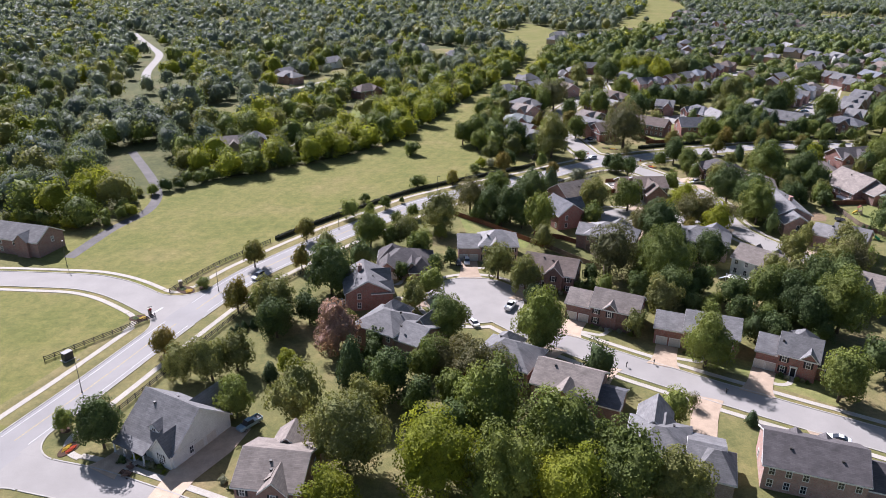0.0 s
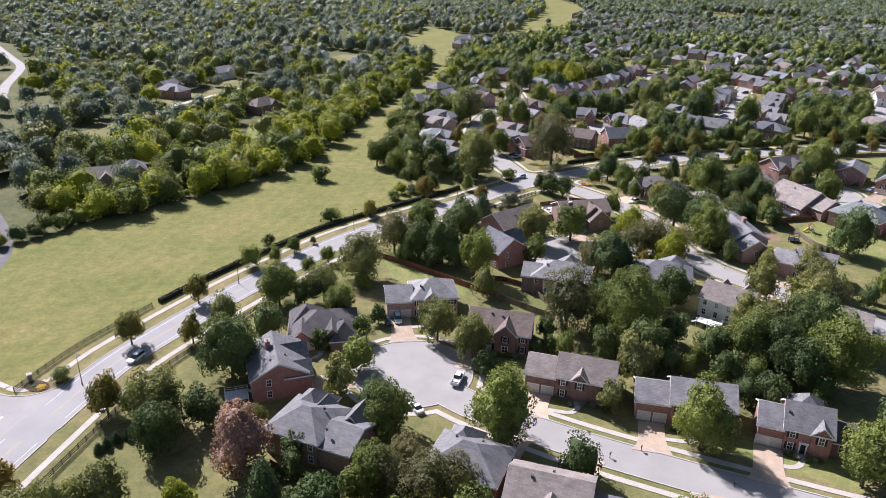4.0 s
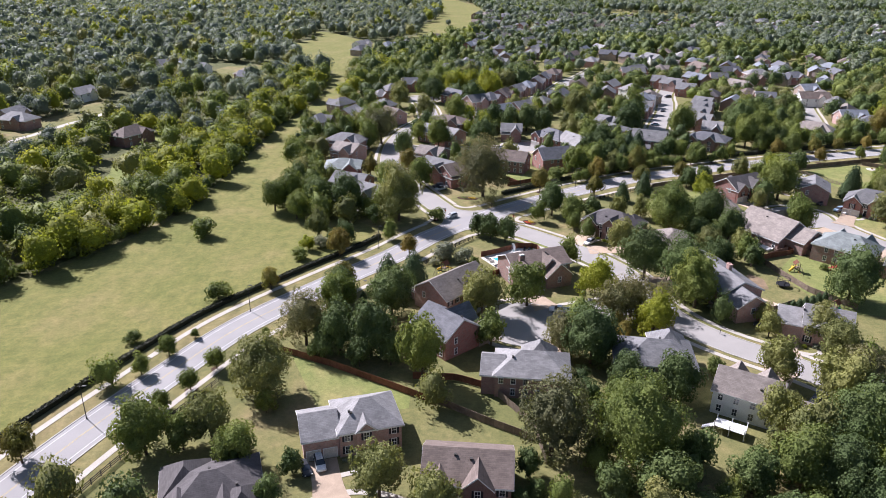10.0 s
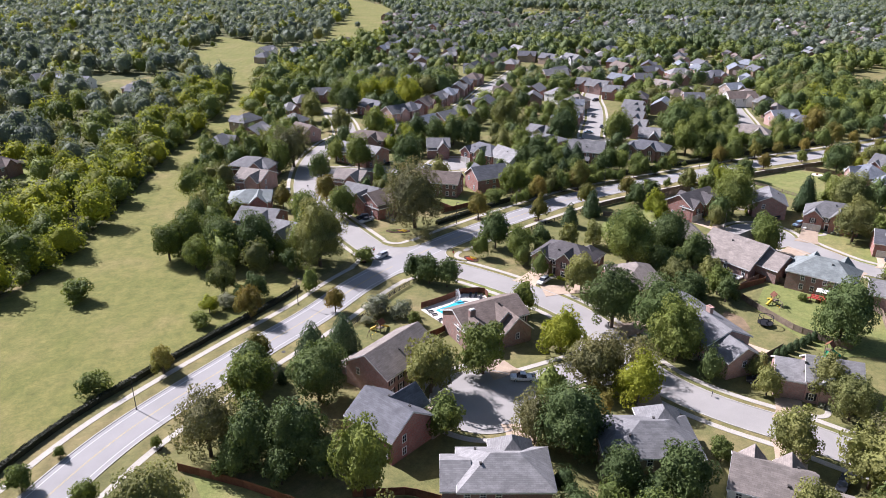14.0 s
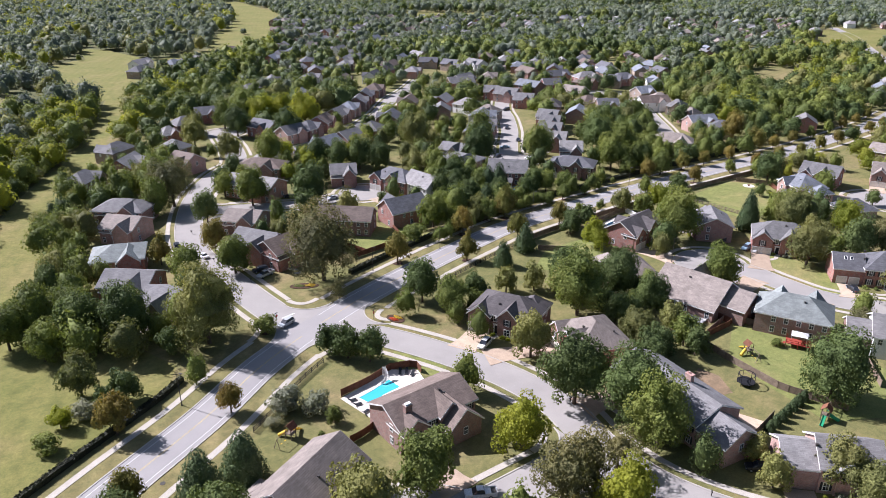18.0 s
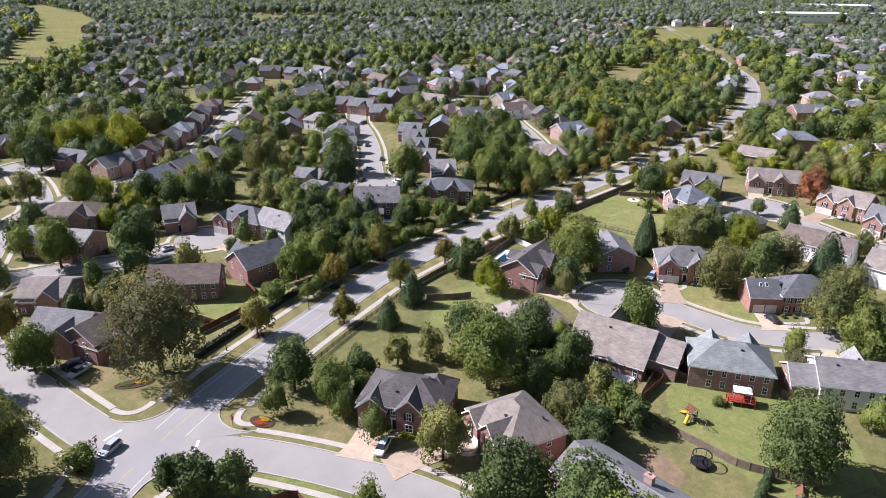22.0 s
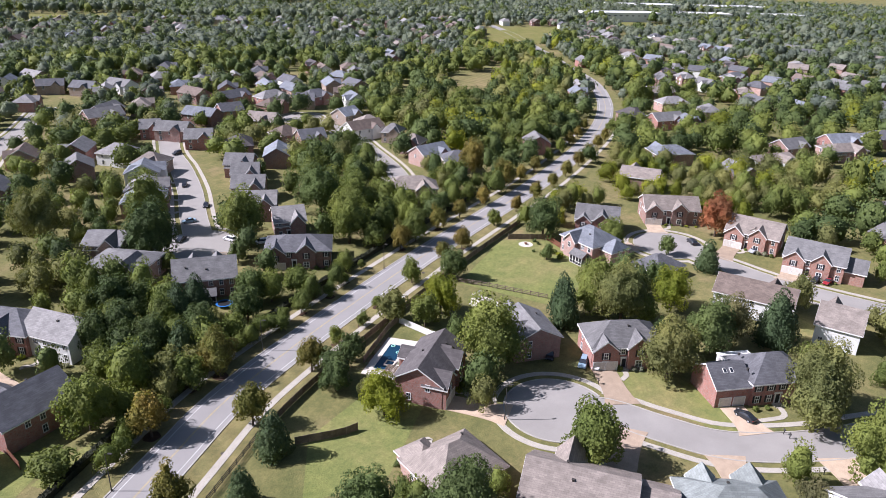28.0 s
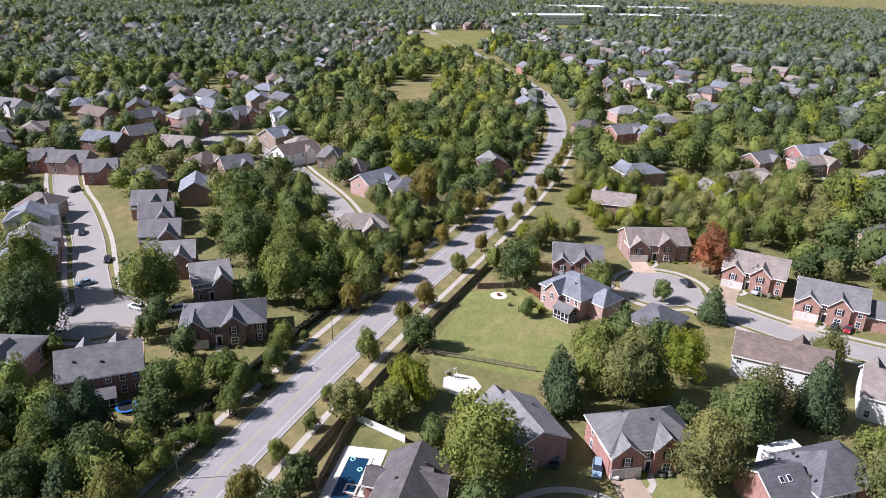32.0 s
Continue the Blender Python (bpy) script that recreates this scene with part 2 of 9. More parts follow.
LEAF = {
    "g": leaf_material("green_leaves", (0.140, 0.176, 0.046), (0.192, 0.212, 0.058)),
    "o": leaf_material("olive_leaves", (0.176, 0.188, 0.066), (0.222, 0.212, 0.080)),
    "d": leaf_material("dark_leaves", (0.082, 0.116, 0.040), (0.114, 0.144, 0.050), 0.24),
    "p": leaf_material("needles", (0.062, 0.094, 0.044), (0.088, 0.118, 0.054), 0.2),
    "y": leaf_material("bright_leaves", (0.235, 0.268, 0.036), (0.300, 0.300, 0.046), 0.48),
    "m": leaf_material("turning_leaves", (0.165, 0.172, 0.045), (0.265, 0.165, 0.046)),
    "w": leaf_material("bronze_leaves", (0.150, 0.150, 0.068), (0.185, 0.160, 0.080)),
    "r": leaf_material("pinkish_leaves", (0.300, 0.195, 0.170), (0.345, 0.220, 0.185)),
    "R": leaf_material("red_leaves", (0.345, 0.089, 0.049), (0.241, 0.157, 0.075)),
    "l": leaf_material("pale_bush_leaves", (0.230, 0.242, 0.165), (0.290, 0.289, 0.205)),
}
# leaves for wood and far trees: distance haze painted in as paler blue-green
LEAF["f"] = leaf_material("haze_tinted_leaves", (0.158, 0.194, 0.150), (0.206, 0.228, 0.172), 0.38)
LEAF["s"] = LEAF["g"]
LEAF["h"] = LEAF["g"]
LEAF["b"] = LEAF["w"]



# ---- building helpers ----
def part(name, bm, mat, parent=None, label=""):
    """Links a bmesh, or a mesh, as one mesh object under a thing or a part."""
    if isinstance(bm, bmesh.types.BMesh):
        me = bpy.data.meshes.new(name)
        bm.to_mesh(me)
        bm.free()
    else:
        me = bm
    if mat and not me.materials:
        me.materials.append(mat)
    ob = new(name, me)
    if parent:
        ob.parent = parent
    if label:
        ob["label"] = label
    return ob


def thing(name, m, label, category, group=""):
    ob = new(name)
    ob.empty_display_size = 0.5
    ob.matrix_world = m
    return tagged(ob, label, category, group)


def add_box(bm, x0, x1, y0, y1, z0, z1, m=None):
    c = [Vector((x, y, z)) for z in (z0, z1) for y in (y0, y1) for x in (x0, x1)]
    v = [bm.verts.new(m @ p if m else p) for p in c]
    for f in ((0, 2, 3, 1), (4, 5, 7, 6), (0, 1, 5, 4), (2, 6, 7, 3), (0, 4, 6, 2), (1, 3, 7, 5)):
        bm.faces.new([v[i] for i in f])
    return bm


def boxes(*rows):
    bm = bmesh.new()
    for r in rows:
        add_box(bm, *r)
    return bm


def add_prism(bm, poly, z0, z1):
    """An upright prism over a plan polygon, corners counter-clockwise."""
    lo, hi = [bm.verts.new((x, y, z0)) for x, y in poly], [bm.verts.new((x, y, z1)) for x, y in poly]
    n = len(poly)
    bm.faces.new(hi)
    bm.faces.new(lo[::-1])
    for i in range(n):
        bm.faces.new((lo[i], lo[(i + 1) % n], hi[(i + 1) % n], hi[i]))
    return bm


def add_cyl(bm, p, q, r0, r1, n=8):
    p, q = Vector(p), Vector(q)
    t = (q - p).to_track_quat("Z", "Y").to_matrix()
    ring = [[bm.verts.new(c + t @ Vector((r * math.cos(a), r * math.sin(a), 0))) for a in [6.2832 * i / n for i in range(n)]] for c, r in ((p, r0), (q, r1))]
    for i in range(n):
        bm.faces.new((ring[0][i], ring[0][(i + 1) % n], ring[1][(i + 1) % n], ring[1][i]))
    bm.faces.new(ring[1])
    bm.faces.new(ring[0][::-1])
    return bm


def array_mesh(name, verts, faces_of, mat):
    """A mesh from numpy arrays; all faces have the same number of corners."""
    me = bpy.data.meshes.new(name)
    n, k = faces_of.shape
    me.vertices.add(len(verts))
    me.vertices.foreach_set("co", verts.astype(np.float32).ravel())
    me.loops.add(n * k)
    me.loops.foreach_set("vertex_index", faces_of.astype(np.int32).ravel())
    me.polygons.add(n)
    me.polygons.foreach_set("loop_start", np.arange(0, n * k, k, dtype=np.int32))
    me.update(calc_edges=True)
    me.polygons.foreach_set("use_smooth", np.zeros(n, dtype=bool))
    me.materials.append(mat)
    return me


# ---- paths on the ground ----
def smooth_path(points, step=2.5):
    """A Catmull-Rom curve through plan points, in even steps."""
    p = np.array([points[0], *points, points[-1]], float)
    p[0], p[-1] = 2 * p[1] - p[2], 2 * p[-2] - p[-3]
    out = []
    for i in range(1, len(p) - 2):
        n = max(2, int(np.linalg.norm(p[i + 1] - p[i]) / step))
        for t in np.arange(n) / n:
            a, b, c, d = p[i - 1:i + 3]
            out.append(0.5 * (2 * b + (c - a) * t + (2 * a - 5 * b + 4 * c - d) * t * t + (3 * b - a - 3 * c + d) * t ** 3))
    out.append(p[-2])
    return np.array(out)


def normals(path):
    d = np.gradient(path, axis=0)
    d /= np.linalg.norm(d, axis=1, keepdims=True)
    return np.stack([-d[:, 1], d[:, 0]], 1)


def offset_path(path, off):
    """off metres to the left of the way the path runs."""
    return path + normals(path) * off


def strip(name, path, a, b, z0, z1, mat, keep=None):
    """A band from offset a to offset b (both to the left), with a top and two sides."""
    n = normals(path)
    A, B = path + n * a, path + n * b
    bm = bmesh.new()
    rows = []
    for p, q in zip(A, B):
        rows.append([bm.verts.new((*p, z0)), bm.verts.new((*p, z1)), bm.verts.new((*q, z1)), bm.verts.new((*q, z0))])
    for i in range(len(rows) - 1):
        if keep is not None and not keep[i]:
            continue
        r, s = rows[i], rows[i + 1]
        for j in range(3):
            bm.faces.new((r[j], r[j + 1], s[j + 1], s[j]))
    bmesh.ops.recalc_face_normals(bm, faces=bm.faces)
    for f in bm.faces:
        if abs(f.normal.z) > 0.9 and f.normal.z < 0:
            f.normal_flip()
    bm.verts.ensure_lookup_table()
    bmesh.ops.delete(bm, geom=[v for v in bm.verts if not v.link_faces], context="VERTS")
    return tagged(part(name, bm, mat), kind="structure")


ROADS = []  # name, path, half width


def near_road(p, margin, skip=None):
    for name, path, half in ROADS:
        if name != skip and np.min(np.hypot(*(path - p).T)) < half + margin:
            return True
    return False


def road(name, points, width, z, mat, bulb=0.0, label=""):
    path = smooth_path(points)
    ROADS.append((name, path, width / 2))
    ob = strip(name, path, width / 2, -width / 2, -0.3, z, mat)
    tagged(ob, label or "pale worn concrete street between lawns", "street")
    if bulb:
        c = path[-1]
        ROADS.append((name, np.array([c]), bulb))
        bm = add_prism(bmesh.new(), [(c[0] + bulb * math.cos(a), c[1] + bulb * math.sin(a)) for a in [6.2832 * i / 40 for i in range(40)]], -0.3, z + 0.004)
        tagged(part("turning_circle", bm, mat), "round pale concrete turning circle of a cul-de-sac", "street", kind="structure")
    return path


CUTS = []  # stretches of kerb and pavement given up to a rounded corner: origin, direction, from, to, tolerance


def cut_away(p):
    for o, d, lo, hi, tol in CUTS:
        v = p - o
        if lo < v @ d < hi and abs(v[0] * d[1] - v[1] * d[0]) < tol:
            return True
    return False


def kerbs(name, verge=2.0, walk=1.5, sides=(1, -1)):
    """Kerb, grass verge and pavement along both sides of a road, left out where another road joins."""
    for rname, path, half in [r for r in ROADS if r[0] == name]:
        if len(path) == 1:
            c = path[0]
            ring, top = True, 0.004
            path = np.array([(c[0] + half * math.cos(a), c[1] + half * math.sin(a)) for a in [6.2832 * i / 120 for i in range(121)]])
            sides_, off = (-1,), 0.0
        else:
            ring, top = False, 0.0
            path = np.concatenate([path[:-1] + (path[1:] - path[:-1]) * k / 4 for k in range(4)], 1).reshape(-1, 2)
            sides_, off = sides, half
        for s in sides_:
            mid = offset_path(path, s * (off + 0.1))
            if ring:
                keep = [not any(len(q) > 1 and np.min(np.hypot(*(q - m).T)) < w + 0.45 for n2, q, w in ROADS) for m in mid]
            else:
                keep = [not any((n2 != name or len(q) == 1) and np.min(np.hypot(*(q - m).T)) < w + 0.05 for n2, q, w in ROADS) for m in mid]
            keep = [u and not cut_away(m) for u, m in zip(keep, mid)]
            if not any(keep):
                continue
            tagged(strip("kerb", path, s * off, s * (off + 0.3), -0.2, 0.14 + top, KERB, keep), "pale concrete kerb edging a street", "kerb")
            if walk:
                mid2 = offset_path(path, s * (off + verge + walk / 2))
                own = verge + walk * 0.5 - 0.1
                keep2 = [not any(np.min(np.hypot(*(q - m).T)) < w + (own if n2 == name and (len(q) > 1) == ring else 0.6 if n2 != name else -9.0) for n2, q, w in ROADS) for m in mid2]
                keep2 = [u and not cut_away(m) for u, m in zip(keep2, mid2)]
                tagged(strip("pavement", path, s * (off + verge), s * (off + verge + walk), -0.2, 0.10 + top, CONCRETE, keep2), "pale concrete pavement beside a street", "pavement")


# ---- plants ----
ICO = {}


def ico_arrays(n):
    if n not in ICO:
        ico = bmesh.new()
        bmesh.ops.create_icosphere(ico, subdivisions=n, radius=1.0)
        ICO[n] = np.array([v.co[:] for v in ico.verts]), np.array([[v.index for v in f.verts] for f in ico.faces])
        ico.free()
    return ICO[n]


def unit(a):
    return a / np.linalg.norm(a, axis=1, keepdims=True)


def crown_arrays(rng, lobes, quads, size, squash=1.0, cone=False, core=2, solid=0.9):
    """Leaf clumps (quads) over the outside of a cluster of lobes, about radius 1 round the origin, over one lumpy inner core."""
    k = np.arange(lobes)
    u = (k + 0.5) / lobes
    a = k * 2.4 + rng.uniform(0, 0.7, lobes)
    if cone:
        ring = (1 - u) ** 0.6 * 0.62
        C = np.stack([ring * np.cos(a), ring * np.sin(a), -0.9 + 1.8 * u], 1)
        L = 0.2 + 0.27 * (1 - u)
    else:
        z = -0.72 + 1.68 * u
        flat = np.sqrt(np.maximum(0, 1 - np.minimum(np.abs(z), 1) ** 2))
        C = np.stack([flat * np.cos(a), flat * np.sin(a), z], 1) * rng.uniform(0.42, 1.02, (lobes, 1))
        C[:, :2] *= (1.04 - 0.3 * u)[:, None]
        C[:, 0] *= rng.uniform(0.85, 1.1)
        L = rng.uniform(0.20, 0.44, lobes) * (20 / max(lobes, 8)) ** 0.25
        C, L = np.r_[C, [[0, 0, 0.0]]], np.r_[L, 0.56]
    # the core: a ball pushed out to the lobes
    iv, it = ico_arrays(core)
    cd = iv @ C.T
    disc = L ** 2 - (C ** 2).sum(1) + cd ** 2
    reach = np.where(disc > 0, cd + np.sqrt(np.maximum(disc, 0)), 0.1).max(1)
    V, Q = [iv * (reach * solid)[:, None]], [np.c_[it, it[:, 2]]]
    # clumps on the outside of the lobes
    n = quads * 5
    pick = rng.choice(len(L), n, p=L ** 2 / (L ** 2).sum())
    d = unit(rng.normal(size=(n, 3)))
    p = C[pick] + d * L[pick][:, None] * rng.uniform(0.8, 1.16, (n, 1))
    near = np.linalg.norm(p[:, None, :] - C[None], axis=2) / L[None]
    near[np.arange(n), pick] = 9
    ok = np.flatnonzero((near.min(1) > 0.84) & (p[:, 2] > -0.85))[:quads]
    d, p = d[ok], p[ok]
    m = len(p)
    nr = unit(d * 0.6 + unit(p) * 0.3 + rng.normal(scale=0.44, size=(m, 3)) + (0, 0, 0.22))
    e = unit(np.cross(nr, rng.normal(size=(m, 3))))
    w = np.cross(nr, e)
    s = size * rng.uniform(0.6, 1.4, (m, 1))
    V.append(np.stack([p - e * s - w * s * 0.5, p + e * s * 0.3 - w * s, p + e * s + w * s * 0.5, p - e * s * 0.3 + w * s], 1).reshape(-1, 3))
    Q.append(np.arange(m * 4).reshape(-1, 4) + len(iv))
    V = np.concatenate(V)
    V[:, 2] *= squash
    V[:, :2] /= np.percentile(np.hypot(V[:, 0], V[:, 1]), 97)
    return V, np.concatenate(Q)


def leaf_mesh(name, V, Q, mat):
    """Triangles come as quads whose last corner repeats."""
    tri = Q[:, 2] == Q[:, 3]
    me = bpy.data.meshes.new(name)
    me.from_pydata(V.tolist(), [], [q[:3] if t else q for q, t in zip(Q.tolist(), tri)])
    me.materials.append(mat)
    return me


def trunk_mesh(name, rng, limbs=6, slim=1.0):
    """A tapered trunk with limbs, for a crown of radius 1 whose middle lies at 0.55 of the height 2."""
    bm = bmesh.new()
    add_cyl(bm, (0, 0, -0.12), (0.02, 0.01, 0.75), 0.085 * slim, 0.06 * slim, 8)
    add_cyl(bm, (0.02, 0.01, 0.74), (0.0, 0.03, 1.5), 0.06 * slim, 0.02 * slim, 6)
    for i in range(limbs):
        a = i * 2.4 + rng.uniform(0, 0.6)
        z = rng.uniform(0.45, 1.0)
        r = rng.uniform(0.45, 0.75)
        add_cyl(bm, (0.01, 0.01, z), (r * math.cos(a), r * math.sin(a), z + rng.uniform(0.25, 0.55)), 0.035 * slim, 0.012 * slim, 5)
    me = bpy.data.meshes.new(name)
    bm.to_mesh(me)
    bm.free()
    me.materials.append(BARK)
    return me


TREE_WORDS = {
    "g": ("broadleaf tree with a full green crown", "tree"), "o": ("broad tree with a loose olive-green crown", "tree"),
    "d": ("dense dark green tree", "tree"), "p": ("tapering blue-green evergreen tree", "evergreen"),
    "y": ("tree with a bright yellow-green crown", "tree"), "m": ("young street maple turning orange at the top", "maple"),
    "w": ("broad tree with a thin bronze-green crown", "tree"), "r": ("tree with a pinkish brown crown", "tree"),
    "R": ("maple in red and orange autumn colour", "maple"), "s": ("small young green street tree", "street tree"),
    "h": ("rounded green bush on grass", "bush"), "l": ("pale grey-green garden bush", "bush"), "b": ("small half-bare brown shrub tree", "small tree"),
}
_rng = np.random.default_rng(7)
CROWNS, TRUNKS = {}, {}


def crown_mesh(kind, r):
    """One of a few crowns of that kind and size, shared by many trees; large crowns have more and finer leaf clumps."""
    size = 3 if r > 8.6 else 2 if r > 6.4 else 1 if r > 4.2 else 0
    key = (kind, size, int(_rng.integers(0, 2 if size > 1 else 3)))
    if key not in CROWNS:
        g = np.random.default_rng(len(CROWNS) + 11)
        n = (2100, 4200, 7000, 10000)[size]
        leaf = (0.048, 0.033, 0.025, 0.020)[size]
        if kind == "p":
            V, Q = crown_arrays(g, (34, 46, 60, 70)[size], n, leaf * 0.85, 1.0, True, 3, 0.80)
        elif kind in "hl":
            V, Q = crown_arrays(g, 14, 1300, 0.06, 0.95, False, 2, 0.82)
        elif kind in "wb":
            V, Q = crown_arrays(g, (26, 36, 46, 58)[size], int(n * (1.15 if kind == "w" else 0.5)), leaf * 0.9, 1.0, False, 3, 0.66 if kind == "w" else 0.5)
        else:
            V, Q = crown_arrays(g, (20, 30, 42, 54)[size], n, leaf, 1.03, False, 3, 0.80)
        CROWNS[key] = leaf_mesh("crown", V, Q, LEAF[kind])
        TRUNKS[key] = trunk_mesh("trunk", g)
    return CROWNS[key], TRUNKS[key]


TREES = []  # plan places of single trees: x, y, radius


def tree(x, y, r, h, kind, group=""):
    """A tree of crown radius r and height h."""
    words, cat = TREE_WORDS[kind]
    c, t = crown_mesh(kind, r)
    ob = thing("bush" if kind in "hl" else "tree", Matrix.Translation((x, y, 0)) @ Matrix.Rotation(_rng.uniform(0, 6.28), 4, "Z"), words, cat, group)
    low = 0.47 if kind in "hlp" else 0.55 if kind in "ms" else 0.52
    half = h * (0.5 if kind in "hlp" else 0.46 if kind in "ms" else 0.49)
    crown = part("crown", c, None, ob)
    crown.matrix_basis = Matrix.Translation((0, 0, h * low)) @ Matrix.Diagonal((r, r, half, 1))
    trunk = part("trunk", t, None, ob)
    trunk.matrix_basis = Matrix.Diagonal((r * 0.75, r * 0.75, h / 2.2, 1))
    TREES.append((x, y, r))
    return ob


def woods(name, spots, mat, lobes, quads, size, label, core=2, variants=7, solid=0.88):
    """Many trees joined into one mesh: rows of x, y, radius, height."""
    r = np.random.default_rng(len(name) + lobes)
    base = [crown_arrays(r, lobes, quads, size, 1.0, False, core, solid) for _ in range(variants)]
    V, Q, n = [], [], 0
    for i, (x, y, rad, h) in enumerate(spots):
        v, q = base[i % variants]
        a = r.uniform(0, 6.28)
        c, s = math.cos(a), math.sin(a)
        k = r.uniform(0.9, 1.1)
        V.append(np.stack([x + rad * k * (v[:, 0] * c - v[:, 1] * s), y + rad / k * (v[:, 0] * s + v[:, 1] * c), h * 0.47 + h * 0.5 * v[:, 2]], 1))
        Q.append(q + n)
        n += len(v)
    V, Q = np.concatenate(V), np.concatenate(Q)
    tri = Q[:, 2] == Q[:, 3]
    me = bpy.data.meshes.new(name)
    T, F = Q[tri][:, :3], Q[~tri]
    me.vertices.add(len(V))
    me.vertices.foreach_set("co", V.astype(np.float32).ravel())
    idx = np.concatenate([T.ravel(), F.ravel()]).astype(np.int32)
    me.loops.add(len(idx))
    me.loops.foreach_set("vertex_index", idx)
    me.polygons.add(len(T) + len(F))
    me.polygons.foreach_set("loop_start", np.concatenate([np.arange(len(T)) * 3, len(T) * 3 + np.arange(len(F)) * 4]).astype(np.int32))
    me.update(calc_edges=True)
    me.polygons.foreach_set("use_smooth", np.ones(len(T) + len(F), dtype=bool))
    me.materials.append(mat)
    return tagged(new(name, me), label, "trees", kind="stuff")


# ---- houses ----
HOUSES = []  # x, y, half length, half depth, angle
WALKS = []  # x, y, half depth, angle, door and garage along the front
DRIVES = []  # x, y, half length, half depth, angle, place of the garage along the front


def roof_bm(L, D, he, rise, kind, over=0.45, th=0.22):
    """Roof planes with thickness. x along the ridge; hips stop short of the ends."""
    hx, hy = L / 2 + over, D / 2 + over
    e = he - over * rise / (D / 2)
    top = he + rise
    bm = bmesh.new()
    if kind == "hip":
        k = max(hx - hy, 0.15 * hx)
        P = [(-hx, -hy, e), (hx, -hy, e), (hx, hy, e), (-hx, hy, e), (-k, 0, top), (k, 0, top)]
        F = [(0, 1, 5, 4), (2, 3, 4, 5), (1, 2, 5), (3, 0, 4)]
    elif kind == "half":
        k = max(hx - hy, 0.15 * hx)
        P = [(-hx, -hy, e), (hx, -hy, e), (hx, hy, e), (-hx, hy, e), (-hx, 0, top), (k, 0, top)]
        F = [(0, 1, 5, 4), (2, 3, 4, 5), (1, 2, 5)]
    else:
        P = [(-hx, -hy, e), (hx, -hy, e), (hx, hy, e), (-hx, hy, e), (-hx, 0, top), (hx, 0, top)]
        F = [(0, 1, 5, 4), (2, 3, 4, 5)]
    v = [bm.verts.new(p) for p in P]
    u = [bm.verts.new((x, y, z + th)) for x, y, z in P]
    edges = {}
    for f in F:
        bm.faces.new([u[i] for i in f])
        bm.faces.new([v[i] for i in reversed(f)])
        for a, b in zip(f, f[1:] + f[:1]):
            if (b, a) in edges:
                edges.pop((b, a))
            else:
                edges[(a, b)] = 1
    for a, b in edges:
        bm.faces.new((v[a], v[b], u[b], u[a]))
    return bm


def ring_bm(loop, drop, lift, out=0.05):
    """A closed board that follows a loop of points."""
    bm = bmesh.new()
    c = sum((Vector(p) for p in loop), Vector()) / len(loop)
    rows = []
    for p in loop:
        p = Vector(p)
        d = Vector((math.copysign(out, p.x - c.x), math.copysign(out, p.y - c.y) if abs(p.y - c.y) > 0.01 else 0, 0))
        rows.append([bm.verts.new(p + d + Vector((0, 0, -drop))), bm.verts.new(p + d + Vector((0, 0, lift))), bm.verts.new(p - d + Vector((0, 0, lift))), bm.verts.new(p - d + Vector((0, 0, -drop)))])
    for r, q in zip(rows, rows[1:] + rows[:1]):
        for j in range(4):
            bm.faces.new((r[j], q[j], q[(j + 1) % 4], r[(j + 1) % 4]))
    bmesh.ops.recalc_face_normals(bm, faces=bm.faces)
    return bm


def fascia_bm(L, D, he, rise, kind, over=0.45):
    """White boards along the roof's edges."""
    hx, hy = L / 2 + over, D / 2 + over
    e = he - over * rise / (D / 2)
    top = he + rise
    if kind == "hip":
        loop = [(-hx, -hy, e), (hx, -hy, e), (hx, hy, e), (-hx, hy, e)]
    else:
        loop = [(-hx, -hy, e), (hx, -hy, e), (hx, 0, top), (hx, hy, e), (-hx, hy, e), (-hx, 0, top)]
    return ring_bm(loop, 0.14, 0.17, 0.04)


def body_bm(L, D, he, rise, kind):
    """Walls up to the eaves, and up into the gables."""
    bm = bmesh.new()
    hx, hy = L / 2, D / 2
    if kind == "hip":
        return add_prism(bm, [(-hx, -hy), (hx, -hy), (hx, hy), (-hx, hy)], -0.3, he)
    prof = [(-hy, -0.3), (hy, -0.3), (hy, he), (0, he + rise), (-hy, he)]
    a, b = [bm.verts.new((-hx, y, z)) for y, z in prof], [bm.verts.new((hx if kind == "gable" or z <= he else hx - hy * 0.9, y, z)) for y, z in prof]
    bm.faces.new(a[::-1])
    bm.faces.new(b)
    for i in range(5):
        bm.faces.new((a[i], a[(i + 1) % 5], b[(i + 1) % 5], b[i]))
    return bm


SHARED = {}


def shared(key, make, mat):
    if key not in SHARED:
        bm = make()
        me = bpy.data.meshes.new(key)
        bm.to_mesh(me)
        bm.free()
        me.materials.append(mat)
        SHARED[key] = me
    return SHARED[key]


